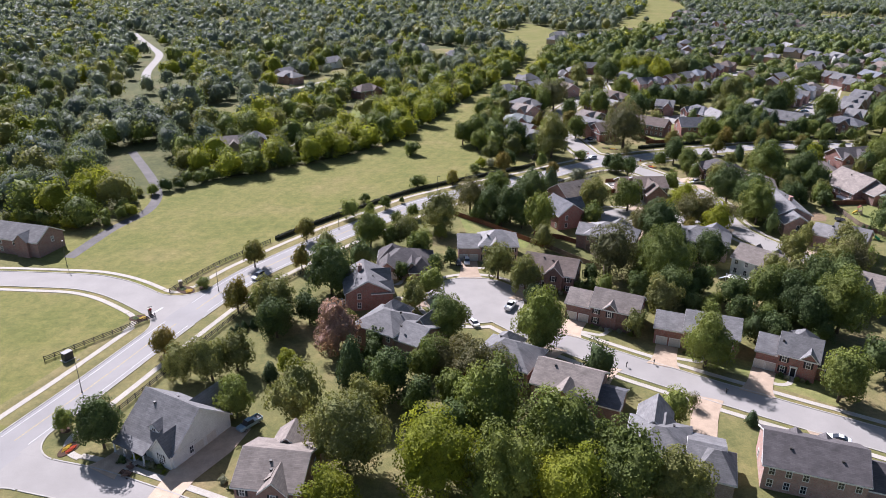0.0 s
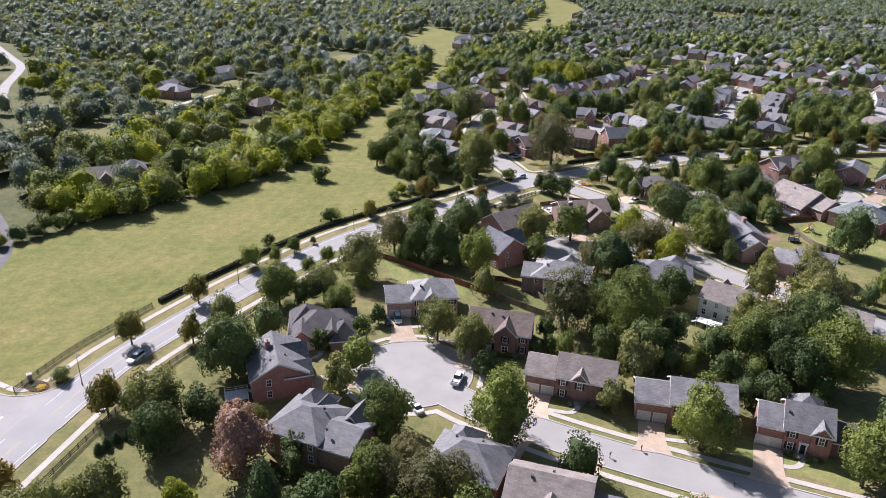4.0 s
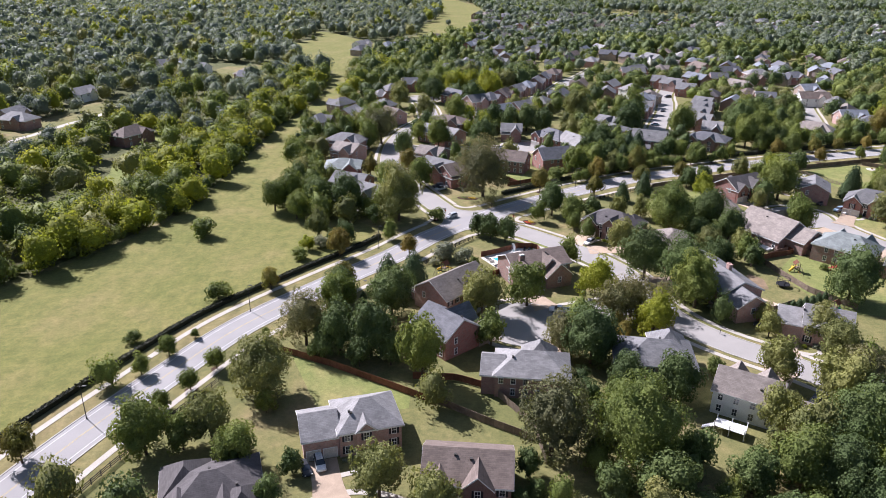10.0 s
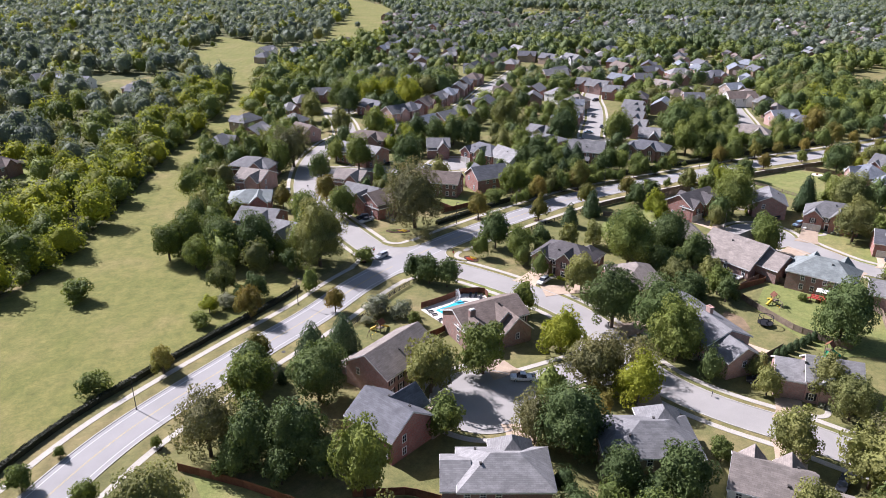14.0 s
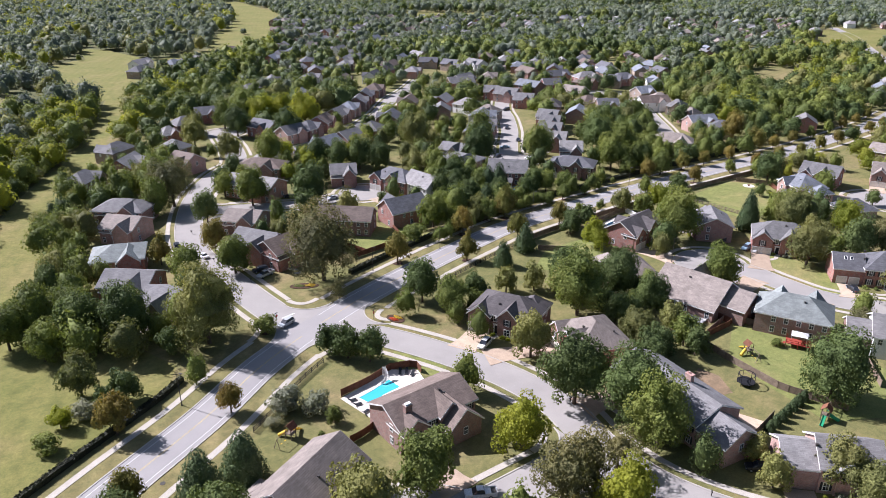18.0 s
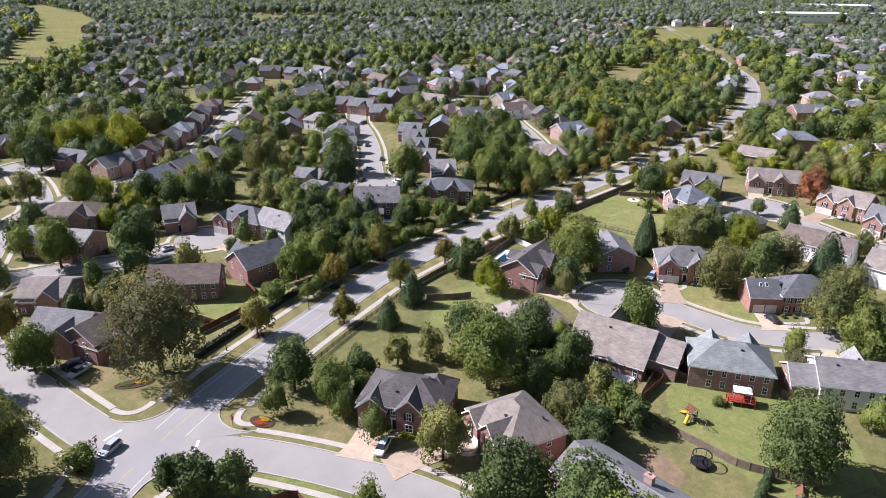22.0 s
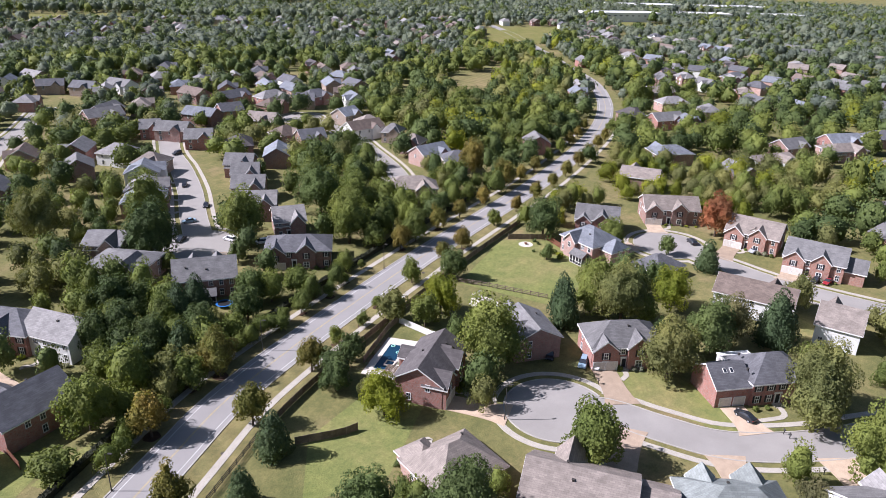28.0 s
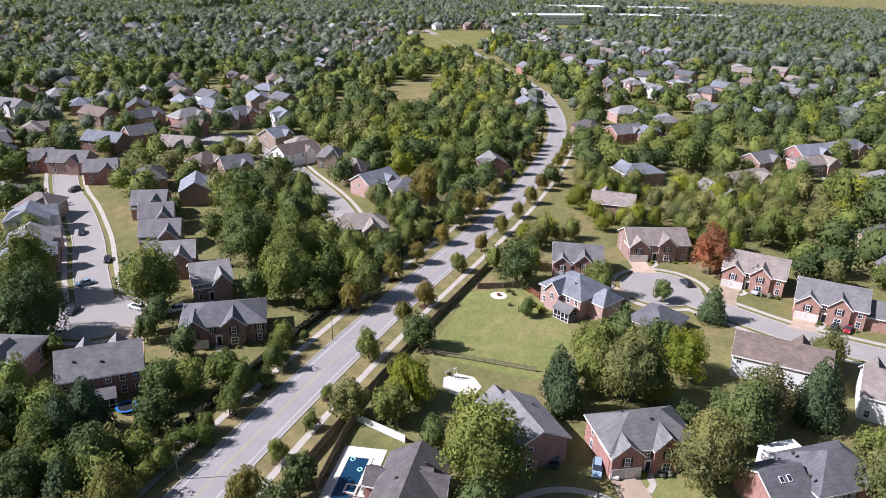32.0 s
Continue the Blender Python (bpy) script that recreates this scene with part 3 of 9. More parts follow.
def sash_frame():
    """A white sash window frame, 1.1 m by 1.7 m, in its own x-z plane, looking towards -y: one lattice with four lights."""
    xs, zs = (-0.57, -0.45, -0.025, 0.025, 0.45, 0.57), (-0.93, -0.8, -0.035, 0.035, 0.75, 0.87)
    bm = bmesh.new()
    g = [[bm.verts.new((x, 0.02, z)) for z in zs] for x in xs]
    faces = [bm.faces.new((g[i][j], g[i + 1][j], g[i + 1][j + 1], g[i][j + 1])) for i in range(5) for j in range(5) if not (i in (1, 3) and j in (1, 3))]
    out = bmesh.ops.extrude_face_region(bm, geom=faces)["geom"]
    bmesh.ops.translate(bm, verts=[v for v in out if isinstance(v, bmesh.types.BMVert)], vec=(0, -0.1, 0))
    bmesh.ops.recalc_face_normals(bm, faces=bm.faces)
    return bm


def glazed_sash():
    bm = sash_frame()
    v = [bm.verts.new(p) for p in ((-0.47, -0.02, -0.82), (0.47, -0.02, -0.82), (0.47, -0.02, 0.77), (-0.47, -0.02, 0.77))]
    bm.faces.new(v).material_index = 1
    return bm


def window(parent, x, y, z, turn, shutters=False, wide=1.0, simple=False):
    if simple:
        me = shared("glazed_window", glazed_sash, TRIM)
        if len(me.materials) < 2:
            me.materials.append(GLASS)
        part("window", me, None, parent).matrix_basis = Matrix.Translation((x, y, z)) @ Matrix.Rotation(turn, 4, "Z")
        return
    m = Matrix.Translation((x, y, z)) @ Matrix.Rotation(turn, 4, "Z") @ Matrix.Diagonal((wide, 1, 1, 1))
    w = part("window", shared("window", sash_frame, TRIM), None, parent)
    w.matrix_basis = m
    part("pane", shared("pane", lambda: boxes((-0.45, 0.45, -0.03, -0.01, -0.8, 0.75)), GLASS), None, w, "dark reflecting glass")
    if shutters:
        for s in (-1, 1):
            sh = part("shutter", shared("shutter", lambda: boxes((-0.2, 0.2, -0.06, 0.0, -0.85, 0.85), (-0.15, 0.15, -0.075, -0.05, -0.75, -0.05), (-0.15, 0.15, -0.075, -0.05, 0.05, 0.75)), SHUTTER), None, w, "dark painted shutter")
            sh.matrix_basis = Matrix.Translation((s * 0.8, 0, 0))


def garage_door_bm():
    """A panelled door, 2.5 m wide and 2.2 m high, its foot at 0."""
    bm = bmesh.new()
    bmesh.ops.create_grid(bm, x_segments=4, y_segments=4, size=0.5, matrix=Matrix.Translation((0, -0.04, 1.1)) @ Matrix.Rotation(radians(90), 4, "X") @ Matrix.Diagonal((2.5, 2.2, 1, 1)))
    panels = bm.faces[:]
    bmesh.ops.inset_individual(bm, faces=panels, thickness=0.045, depth=0.0)
    bmesh.ops.inset_individual(bm, faces=panels, thickness=0.02, depth=0.02)
    rim = [e for e in bm.edges if e.is_boundary]
    side = bmesh.ops.extrude_edge_only(bm, edges=rim)["geom"]
    bmesh.ops.translate(bm, verts=[v for v in side if isinstance(v, bmesh.types.BMVert)], vec=(0, 0.06, 0))
    return bm


def garage_door(parent, x, y, turn=0.0):
    g = part("garage_door", shared("garage_door", garage_door_bm, DOORPAINT), None, parent, "pale panelled garage door")
    g.matrix_basis = Matrix.Translation((x, y, 0.02)) @ Matrix.Rotation(turn, 4, "Z")
    part("door_surround", shared("door_surround", lambda: boxes((-1.4, -1.25, -0.08, 0.02, 0, 2.35), (1.25, 1.4, -0.08, 0.02, 0, 2.35), (-1.25, 1.25, -0.08, 0.02, 2.2, 2.35)), TRIM), None, g, "white painted frame")


def front_door(parent, x, y, z=0.3):
    d = part("front_door", shared("front_door", lambda: boxes((-0.48, 0.48, -0.05, 0.02, 0, 2.1), (-0.38, -0.06, -0.07, -0.04, 0.2, 0.9), (0.06, 0.38, -0.07, -0.04, 0.2, 0.9), (-0.38, 0.38, -0.07, -0.04, 1.1, 1.95)), SHUTTER), None, parent, "dark front door")
    d.matrix_basis = Matrix.Translation((x, y, z))
    part("door_surround", shared("front_surround", lambda: boxes((-0.75, -0.48, -0.12, 0.02, 0, 2.3), (0.48, 0.75, -0.12, 0.02, 0, 2.3), (-0.9, 0.9, -0.2, 0.02, 2.3, 2.7)), TRIM), None, d, "white pilasters and lintel")
    part("door_step", shared("door_step", lambda: boxes((-1.0, 1.0, -1.2, 0.02, -0.3, 0.0), (-0.8, 0.8, -1.6, -1.2, -0.3, -0.15)), CONCRETE), None, d)


def front_gable(parent, x, w, yf, he, rise, brick, roofm, depth, proud=0.9, win=True):
    """A gabled bay on the front: its ridge runs back into the main roof."""
    base = part("bay", body_bm(depth + proud, w, he, rise, "gable"), BRICKS[brick], parent)
    base.matrix_basis = Matrix.Translation((x, yf - proud + (depth + proud) / 2, 0)) @ Matrix.Rotation(radians(90), 4, "Z")
    rf = part("bay_roof", roof_bm(depth + proud, w, he, rise, "gable", 0.35), ROOFS[roofm], parent)
    rf.matrix_basis = base.matrix_basis.copy()
    fa = part("bay_fascia", fascia_bm(depth + proud, w, he, rise, "gable", 0.35), TRIM, parent)
    fa.matrix_basis = base.matrix_basis.copy()
    if win:
        window(parent, x, yf - proud - 0.01, he - 1.3, 0, True)
        if w > 4.5:
            window(parent, x, yf - proud - 0.01, 1.6, 0, False, 1.5)


def vents(parent, L, he, rise, D, n, rng):
    for i in range(n):
        v = part("roof_vent", shared("vent", lambda: boxes((-0.18, 0.18, -0.18, 0.18, -0.2, 0.25), (-0.24, 0.24, -0.24, 0.24, 0.25, 0.32)), METAL), None, parent)
        y = rng.uniform(0.1, 0.3) * D * rng.choice((-1, 1))
        v.matrix_basis = Matrix.Translation((rng.uniform(-0.35, 0.35) * L, y, he + rise * (1 - abs(y) / (D / 2)) + 0.22))


def house_block(ob, cx, cy, L, D, he, rise, kind, turn, brick, roofm, wins=1):
    """A further block of a house with its own roof; turn in degrees from the main ridge."""
    m = Matrix.Translation((cx, cy, 0)) @ Matrix.Rotation(radians(turn), 4, "Z")
    for nm, bm, mt in (("wing_wall", body_bm(L, D, he, rise, kind), BRICKS[brick]), ("wing_roof", roof_bm(L, D, he, rise, kind, 0.38), ROOFS[roofm]), ("wing_fascia", fascia_bm(L, D, he, rise, kind, 0.38), TRIM)):
        part(nm, bm, mt, ob).matrix_basis = m.copy()
    if wins:
        z = he - 1.35
        for u, v, t in ((0, -D / 2 - 0.01, 0), (L / 2 + 0.01, 0, 90), (-L / 2 - 0.01, 0, -90)):
            q = m @ Vector((u, v, 0))
            window(ob, q.x, q.y, z, radians(turn + t), False, 1.0, True)


def dormer(ob, x, y, z, w, back, roofm, brick="white"):
    """A small gabled dormer standing on the front slope, looking to -y."""
    m = Matrix.Translation((x, y + back / 2, z)) @ Matrix.Rotation(radians(90), 4, "Z")
    part("dormer_wall", body_bm(back, w, 1.5, w * 0.4, "gable"), BRICKS[brick], ob).matrix_basis = m.copy()
    part("dormer_roof", roof_bm(back, w, 1.5, w * 0.4, "gable", 0.25, 0.14), ROOFS[roofm], ob).matrix_basis = m.copy()
    window(ob, x, y - 0.01, z + 0.75, 0, False, 0.8, True)


def porch(ob, x0, x1, yf, depth, z, roofm):
    """A lean-to porch roof on white posts along the front."""
    bm = bmesh.new()
    v = [bm.verts.new(q) for q in ((x0, yf, z + 1.0), (x1, yf, z + 1.0), (x1, yf - depth, z), (x0, yf - depth, z), (x0, yf, z + 0.85), (x1, yf, z + 0.85), (x1, yf - depth, z - 0.15), (x0, yf - depth, z - 0.15))]
    for f in ((0, 3, 2, 1), (4, 5, 6, 7), (0, 4, 7, 3), (1, 2, 6, 5), (3, 7, 6, 2), (0, 1, 5, 4)):
        bm.faces.new([v[i] for i in f])
    part("porch_roof", bm, ROOFS[roofm], ob)
    part("porch_floor", boxes((x0, x1, yf - depth, yf, -0.2, 0.28)), CONCRETE, ob)
    n = max(2, int((x1 - x0) / 2.6) + 1)
    for i in range(n):
        x = x0 + 0.2 + (x1 - x0 - 0.4) * i / (n - 1)
        part("porch_post", shared("porch_post", lambda: boxes((-0.11, 0.11, -0.11, 0.11, 0, 2.4), (-0.16, 0.16, -0.16, 0.16, 0, 0.25), (-0.16, 0.16, -0.16, 0.16, 2.2, 2.4)), TRIM), None, ob).matrix_basis = Matrix.Translation((x, yf - depth + 0.25, 0.28)) @ Matrix.Diagonal((1, 1, (z - 0.4) / 2.4, 1))


def chimney(ob, x, y, top, brick):
    part("chimney", boxes((x - 0.75, x + 0.75, y - 0.5, y + 0.5, 0, top), (x - 0.85, x + 0.85, y - 0.6, y + 0.6, top, top + 0.22)), BRICKS[brick], ob)
    part("chimney_cap", boxes((x - 0.6, x + 0.6, y - 0.36, y + 0.36, top + 0.22, top + 0.5)), TRIM, ob, "pale chimney cap")


def skylight(ob, x, y, D, he, rise):
    """A roof window lying on the front slope."""
    slope = math.atan2(rise, D / 2)
    s = part("skylight", shared("skylight", lambda: boxes((-0.4, 0.4, -0.6, 0.6, 0.0, 0.12)), TRIM), None, ob, "white-framed roof window")
    s.matrix_basis = Matrix.Translation((x, y, he + rise * (1 - abs(y) / (D / 2)) + 0.24)) @ Matrix.Rotation(slope if y < 0 else -slope, 4, "X")
    part("pane", shared("sky_pane", lambda: boxes((-0.3, 0.3, -0.5, 0.5, 0.12, 0.14)), GLASS), None, s)


def house(x, y, ang, L, D, he, rise, roof, brick, roofm, style="", detail=2, label="", extras=()):
    """A suburban house: x runs along the ridge, the front looks to local -y."""
    rng = random.Random(int(x * 7 + y * 13))
    words = {"red": "red brick", "brick": "orange-red brick", "pink": "pinkish brick", "brown": "brown brick", "dkbrick": "dark brick", "tanb": "tan brick", "white": "white sided"}[brick]
    rw = {"grey": "grey", "greyl": "light grey", "dark": "charcoal", "slate": "slate grey", "brown": "brown", "tan": "weathered tan", "blue": "blue-grey", "green": "green-grey"}[roofm]
    ob = thing("house", pose(x, y, 0, 0, 0, ang), label or f"{'two-storey' if he > 4 else 'one-storey'} {words} house with a {rw} {'hipped' if roof == 'hip' else 'gabled'} shingle roof", "house")
    HOUSES.append((x, y, L / 2 + 1, D / 2 + 1, ang))
    wing = "wing" in style
    if detail > 1 or wing or "gables" in style:
        DRIVES.append((x, y, L / 2, D / 2, ang, -L / 2 + (L * 0.18 if wing else min(5.8, L * 0.36) / 2)))
    Lm, x0 = (L * 0.64, L * 0.18) if wing else (L, 0.0)
    T = Matrix.Translation((x0, 0, 0))
    for nm, bm, mt in (("wall", body_bm(Lm, D, he, rise, roof), BRICKS[brick]), ("roof", roof_bm(Lm, D, he, rise, roof), ROOFS[roofm]), ("fascia", fascia_bm(Lm, D, he, rise, roof), TRIM)):
        part(nm, bm, mt, ob).matrix_basis = T.copy()
    yf = -D / 2
    if wing:
        Lw, hw, Dw = L * 0.36, he - 0.9, D * 0.9
        Tw = Matrix.Translation((-L / 2 + Lw / 2, 0.0, 0))
        rw2 = rise * 0.8
        for nm, bm, mt in (("garage_wall", body_bm(Lw, Dw, hw, rw2, roof if roof != "hip" else "gable"), BRICKS[brick]), ("garage_roof", roof_bm(Lw, Dw, hw, rw2, "gable", 0.4), ROOFS[roofm]), ("garage_fascia", fascia_bm(Lw, Dw, hw, rw2, "gable", 0.4), TRIM)):
            part(nm, bm, mt, ob).matrix_basis = Tw.copy()
        for k in () if "side" in style else (-0.25, 0.25):
            garage_door(ob, -L / 2 + Lw / 2 + k * min(Lw, 6.4), -Dw / 2 - 0.02)
    elif "gables" in style:
        for k in ((1.6, 4.5) if L > 14 else (1.9,)):
            garage_door(ob, -L / 2 + k, yf - 0.94)
    rows = [1.7] if he < 4 else [1.6, 4.4]
    hx = Lm / 2
    n = max(2, int(Lm / 2.6))
    blocked = []
    if "gables" in style or wing:
        gx = x0 + hx * (0.55 if "right" in style else -0.15 if wing else 0.25)
        gw = 3.6 if wing else min(5.2, Lm * 0.4)
        front_gable(ob, gx, gw, yf, he + 0.02, min(rise * 0.85, gw * 0.48), brick, roofm, D * 0.42, 0.35 if wing else 0.9)
        blocked.append((gx - gw / 2, gx + gw / 2))
        if "gables" in style and L > 12:
            g2 = min(5.8, L * 0.36)
            hg = he - (0.6 if he > 4 else 0.0)
            front_gable(ob, -L / 2 + g2 / 2 + 0.1, g2, yf, hg, g2 * 0.42, brick, roofm, D * 0.4, 0.9, he > 4)
            blocked.append((-L / 2, -L / 2 + g2))
    dx = x0 + hx * 0.25 if (wing and not blocked) else x0 - hx * 0.12
    for i in range(n):
        wx = x0 - hx + (i + 0.5) * Lm / n
        for z in rows:
            if any(a - 0.7 < wx < b + 0.7 for a, b in blocked):
                continue
            if z < 3 and abs(wx - dx) < 1.6:
                continue
            window(ob, wx, yf - 0.01, z, 0, detail > 1 and brick != "white", 1.0, detail < 2)
        for z in rows:
            if rng.random() < (0.8 if detail > 1 else 0.15):
                window(ob, wx, D / 2 + 0.01, z, math.pi, False, 1.0, detail < 2)
    front_door(ob, dx, yf - 0.01)
    WALKS.append((x, y, D / 2, ang, dx, -L / 2 + (L * 0.18 if wing else min(5.8, L * 0.36) / 2)))
    for s in (-1, 1):
        for z in rows:
            if s == -1 and wing and z < 5:
                continue
            window(ob, x0 + s * (hx + 0.01), rng.choice((-1, 1)) * D * 0.2, z, s * math.pi / 2, False, 1.0, detail < 2)
    if "chim" in style:
        c = part("chimney", boxes((-0.75, 0.75, -0.5, 0.5, 0, he + rise + 1.0), (-0.85, 0.85, -0.6, 0.6, he + rise + 1.0, he + rise + 1.25), (-0.4, -0.1, -0.15, 0.15, he + rise + 1.25, he + rise + 1.6)), BRICKS[brick], ob)
        c.matrix_basis = Matrix.Translation((x0 + hx * 0.2, D * 0.12, 0))
    vents(ob, Lm * 0.9, he, rise, D, 2 if detail > 1 else 0, rng)
    for e in extras:
        k, v = e[0], e[1:]
        if k == "block":
            house_block(ob, *v[:8], v[8] if len(v) > 8 else brick, v[9] if len(v) > 9 else roofm, detail > 1)
        elif k == "gable":
            front_gable(ob, v[0], v[1], yf, v[2], v[3], brick, roofm, v[4], v[5])
        elif k == "dormer":
            dormer(ob, v[0], v[1], v[2], v[3], v[4], roofm, v[5] if len(v) > 5 else "white")
        elif k == "porch":
            porch(ob, v[0], v[1], v[2], v[3], v[4], roofm)
        elif k == "chimney":
            chimney(ob, v[0], v[1], v[2], brick)
        elif k == "sky":
            skylight(ob, v[0], v[1], v[2], v[3], v[4])
        elif k == "garage":
            garage_door(ob, v[0], v[1], radians(v[2]))
        elif k == "flat":
            part("sunroom", boxes((v[0], v[1], v[2], v[3], -0.2, v[4])), BRICKS["white"], ob, "white flat-roofed extension")
            part("sunroom_roof", boxes((v[0] - 0.2, v[1] + 0.2, v[2] - 0.2, v[3] + 0.2, v[4], v[4] + 0.2)), TRIM, ob)
    return ob


FAR = {}


def far_house(x, y, ang=None, L=13.0, D=11.0, brick="pink", roofm="grey", roof="gable", plain=False):
    """A house of the streets further off; with no angle its front looks to the nearest street."""
    if ang is None:
        p = min((q[np.argmin(np.hypot(*(q - (x, y)).T))] for _, q, _ in ROADS), key=lambda q: math.hypot(q[0] - x, q[1] - y))
        ang = math.degrees(math.atan2(p[0] - x, y - p[1])) if math.hypot(p[0] - x, p[1] - y) < 60 else 48 + (x * 7 + y * 3) % 50
    key = (round(L / 3), brick, roofm, roof, plain)
    m = pose(x, y, 0, 0, 0, ang)
    HOUSES.append((x, y, L / 2, D / 2, ang))
    if key in FAR:
        return copy_thing(FAR[key], m)
    words = {"red": "red brick", "brick": "orange-red brick", "pink": "pinkish brick", "brown": "brown brick", "dkbrick": "dark brick", "tanb": "tan brick", "white": "white sided"}[brick]
    ob = thing("house", m, f"distant {words} house with a {'hipped' if roof == 'hip' else 'gabled'} shingle roof", "house", "houses of the further streets")
    L = round(L / 3) * 3.0
    he, rise = 5.4, 3.3
    part("wall", body_bm(L, D, he, rise, roof), BRICKS[brick], ob)
    part("roof", roof_bm(L, D, he, rise, roof), ROOFS[roofm], ob)
    FAR[key] = ob
    g = part("bay", body_bm(4.5, 4.6, he, 2.2, "gable"), BRICKS[brick], ob)
    g.matrix_basis = Matrix.Translation((L * 0.2, -D / 2 + 1.3, 0)) @ Matrix.Rotation(radians(90), 4, "Z")
    g2 = part("bay_roof", roof_bm(4.5, 4.6, he, 2.2, "gable", 0.3), ROOFS[roofm], ob)
    g2.matrix_basis = g.matrix_basis.copy()
    if plain:
        window(ob, -0.25 * L, -D / 2 - 0.01, 4.3, 0, simple=True)
        return ob
    part("fascia", fascia_bm(L, D, he, rise, roof), TRIM, ob)
    for wx, z in ((-0.3, 4.3), (0.0, 4.3), (-0.3, 1.6)):
        window(ob, wx * L, -D / 2 - 0.01, z, 0, simple=True)
    window(ob, 0.1 * L, D / 2 + 0.01, 4.3, math.pi, simple=True)
    for k in (-1, 1):
        window(ob, k * (L / 2 + 0.01), 0.8, 4.3, k * math.pi / 2, simple=True)
    return ob



# ---- ground and roads ----
from mathutils.geometry import tessellate_polygon


def sheet(name, poly, z0, z1, mat, label, category):
    bm = bmesh.new()
    v = [bm.verts.new((x, y, z1)) for x, y in poly]
    for tri in tessellate_polygon([[Vector((x, y, 0)) for x, y in poly]]):
        f = bm.faces.new([v[i] for i in tri])
        f.normal_update()
        if f.normal.z < 0:
            f.normal_flip()
    return tagged(part(name, bm, mat), label, category, kind="structure")


gbm = bmesh.new()
bmesh.ops.create_grid(gbm, x_segments=60, y_segments=60, size=5000)
bmesh.ops.translate(gbm, verts=gbm.verts, vec=(300, 500, 0))
tagged(part("ground", gbm, GRASS), "mown lawn grass, green with drier patches", "ground", kind="structure")
TREELINE = [(-164, 232), (-139, 231), (-121, 229), (-114, 242), (-119, 262), (-108, 268),  (-96, 285), (-77, 298), (-61, 312), (-44, 328), (-30, 347), (-19, 365), (-3, 412), (18, 476), (54, 571), (66, 626), (84, 704), (107, 780), (150, 860), (218, 915), (272, 1005), (302, 1100), (390, 1270)]
STRIP_EDGE = [(420, 1270), (336, 1100), (305, 1000), (258, 900), (180, 832), (125, 772), (98, 698), (78, 622), (60, 555), (47, 508), (26, 457), (25, 417), (24, 385), (26, 360), (31, 345), (42, 322)]
ROADSIDE = [(34, 304), (16, 294), (-12, 272), (-30, 254), (-46, 233), (-60, 213), (-70, 192), (-76, 176), (-97, 193), (-122, 198)]
MEADOW_POLY = TREELINE + STRIP_EDGE + ROADSIDE
WOOD_POLY = [(-900, 190), (-164, 232), (-139, 231), (-121, 229), (-114, 242), (-119, 262), (-108, 268), (-96, 285), (-77, 298), (-61, 312), (-44, 328), (-30, 347), (-19, 365), (-3, 412), (18, 476), (54, 571), (66, 626), (84, 704), (107, 780), (150, 860), (218, 915), (272, 1005), (302, 1100), (390, 1270), (600, 2000), (-900, 2000)]
sheet("meadow", MEADOW_POLY, -0.3, 0.012, MEADOW, "wide mown meadow, yellow-green with faint mowing bands", "meadow")
sheet("wood_floor", [(x, y + 4) for x, y in WOOD_POLY], -0.3, 0.008, WOODFLOOR, "leaf litter and undergrowth beneath trees, their shade partly put into its colour", "wood floor")
sheet("meadow", [(-79, 161), (-85, 118), (-100, 70), (-118, 20), (-320, 20), (-320, 184), (-126, 181), (-100, 178), (-86, 169)], -0.3, 0.012, MEADOW, "mown yellow-green field beside the road", "meadow")

MAIN = road("main_road", [(-160, -110), (-132, -28), (-108, 45), (-88, 108), (-79, 135), (-71, 161), (-61, 189), (-51, 206), (-38, 225), (-22, 245), (-5, 264), (20, 283), (42, 298), (61, 313), (88, 328), (115, 339), (142, 348), (164, 354), (200, 358), (249, 361), (292, 362), (332, 363), (380, 367), (430, 374), (480, 386), (530, 404), (588, 433), (650, 478), (720, 530), (790, 583), (855, 632), (930, 700)], 9.2, 0.05, ASPHALT, label="two-lane road of pale worn asphalt with painted lines")
road("field_street", [(-69, 166), (-97, 185), (-122, 189), (-180, 190)], 9.5, 0.042, ASPHALT2)
road("corner_street", [(-91, 112), (-78, 106), (-61, 101), (-20, 84), (30, 60), (70, 34)], 8.5, 0.046, ASPHALT2)
road("court_street", [(260, 10), (212, 44), (170, 70), (130, 96), (91, 119), (76, 127.5), (56, 139.5), (37, 152), (20, 166), (9, 180)], 8.6, 0.042, ASPHALT2, 14.0)
road("loop_street", [(72, 320), (83, 315), (90, 307), (99, 291), (105, 276), (107, 262), (105, 248), (106, 235), (111, 223), (119, 211), (127, 198), (150, 172), (186, 136), (240, 96)], 8.6, 0.046, ASPHALT2)
road("side_court", [(105, 249), (98, 248), (83, 247), (66, 246)], 8.2, 0.042, ASPHALT2, 11.5)
road("garden_court", [(330, 120), (284, 165), (250, 205), (228, 232), (213, 247), (203, 262), (201, 275), (200.5, 286), (195.4, 294.8)], 8.6, 0.042, ASPHALT2, 10.8)
road("north_street", [(74, 322), (70, 336), (66, 362), (63, 385), (65, 406), (73, 434), (83, 456), (95, 474), (105, 485), (111, 509), (114, 533), (117, 546)], 9.0, 0.044, ASPHALT2, 10.0)
road("north_court", [(71, 427), (87, 423), (98, 419), (112, 414), (124, 414), (135, 415)], 8.0, 0.040, ASPHALT2, 9.5)
road("row_street", [(300, 545), (279, 517), (266, 495), (248, 468), (230, 445), (214, 423)], 8.6, 0.042, ASPHALT2, 11.5)
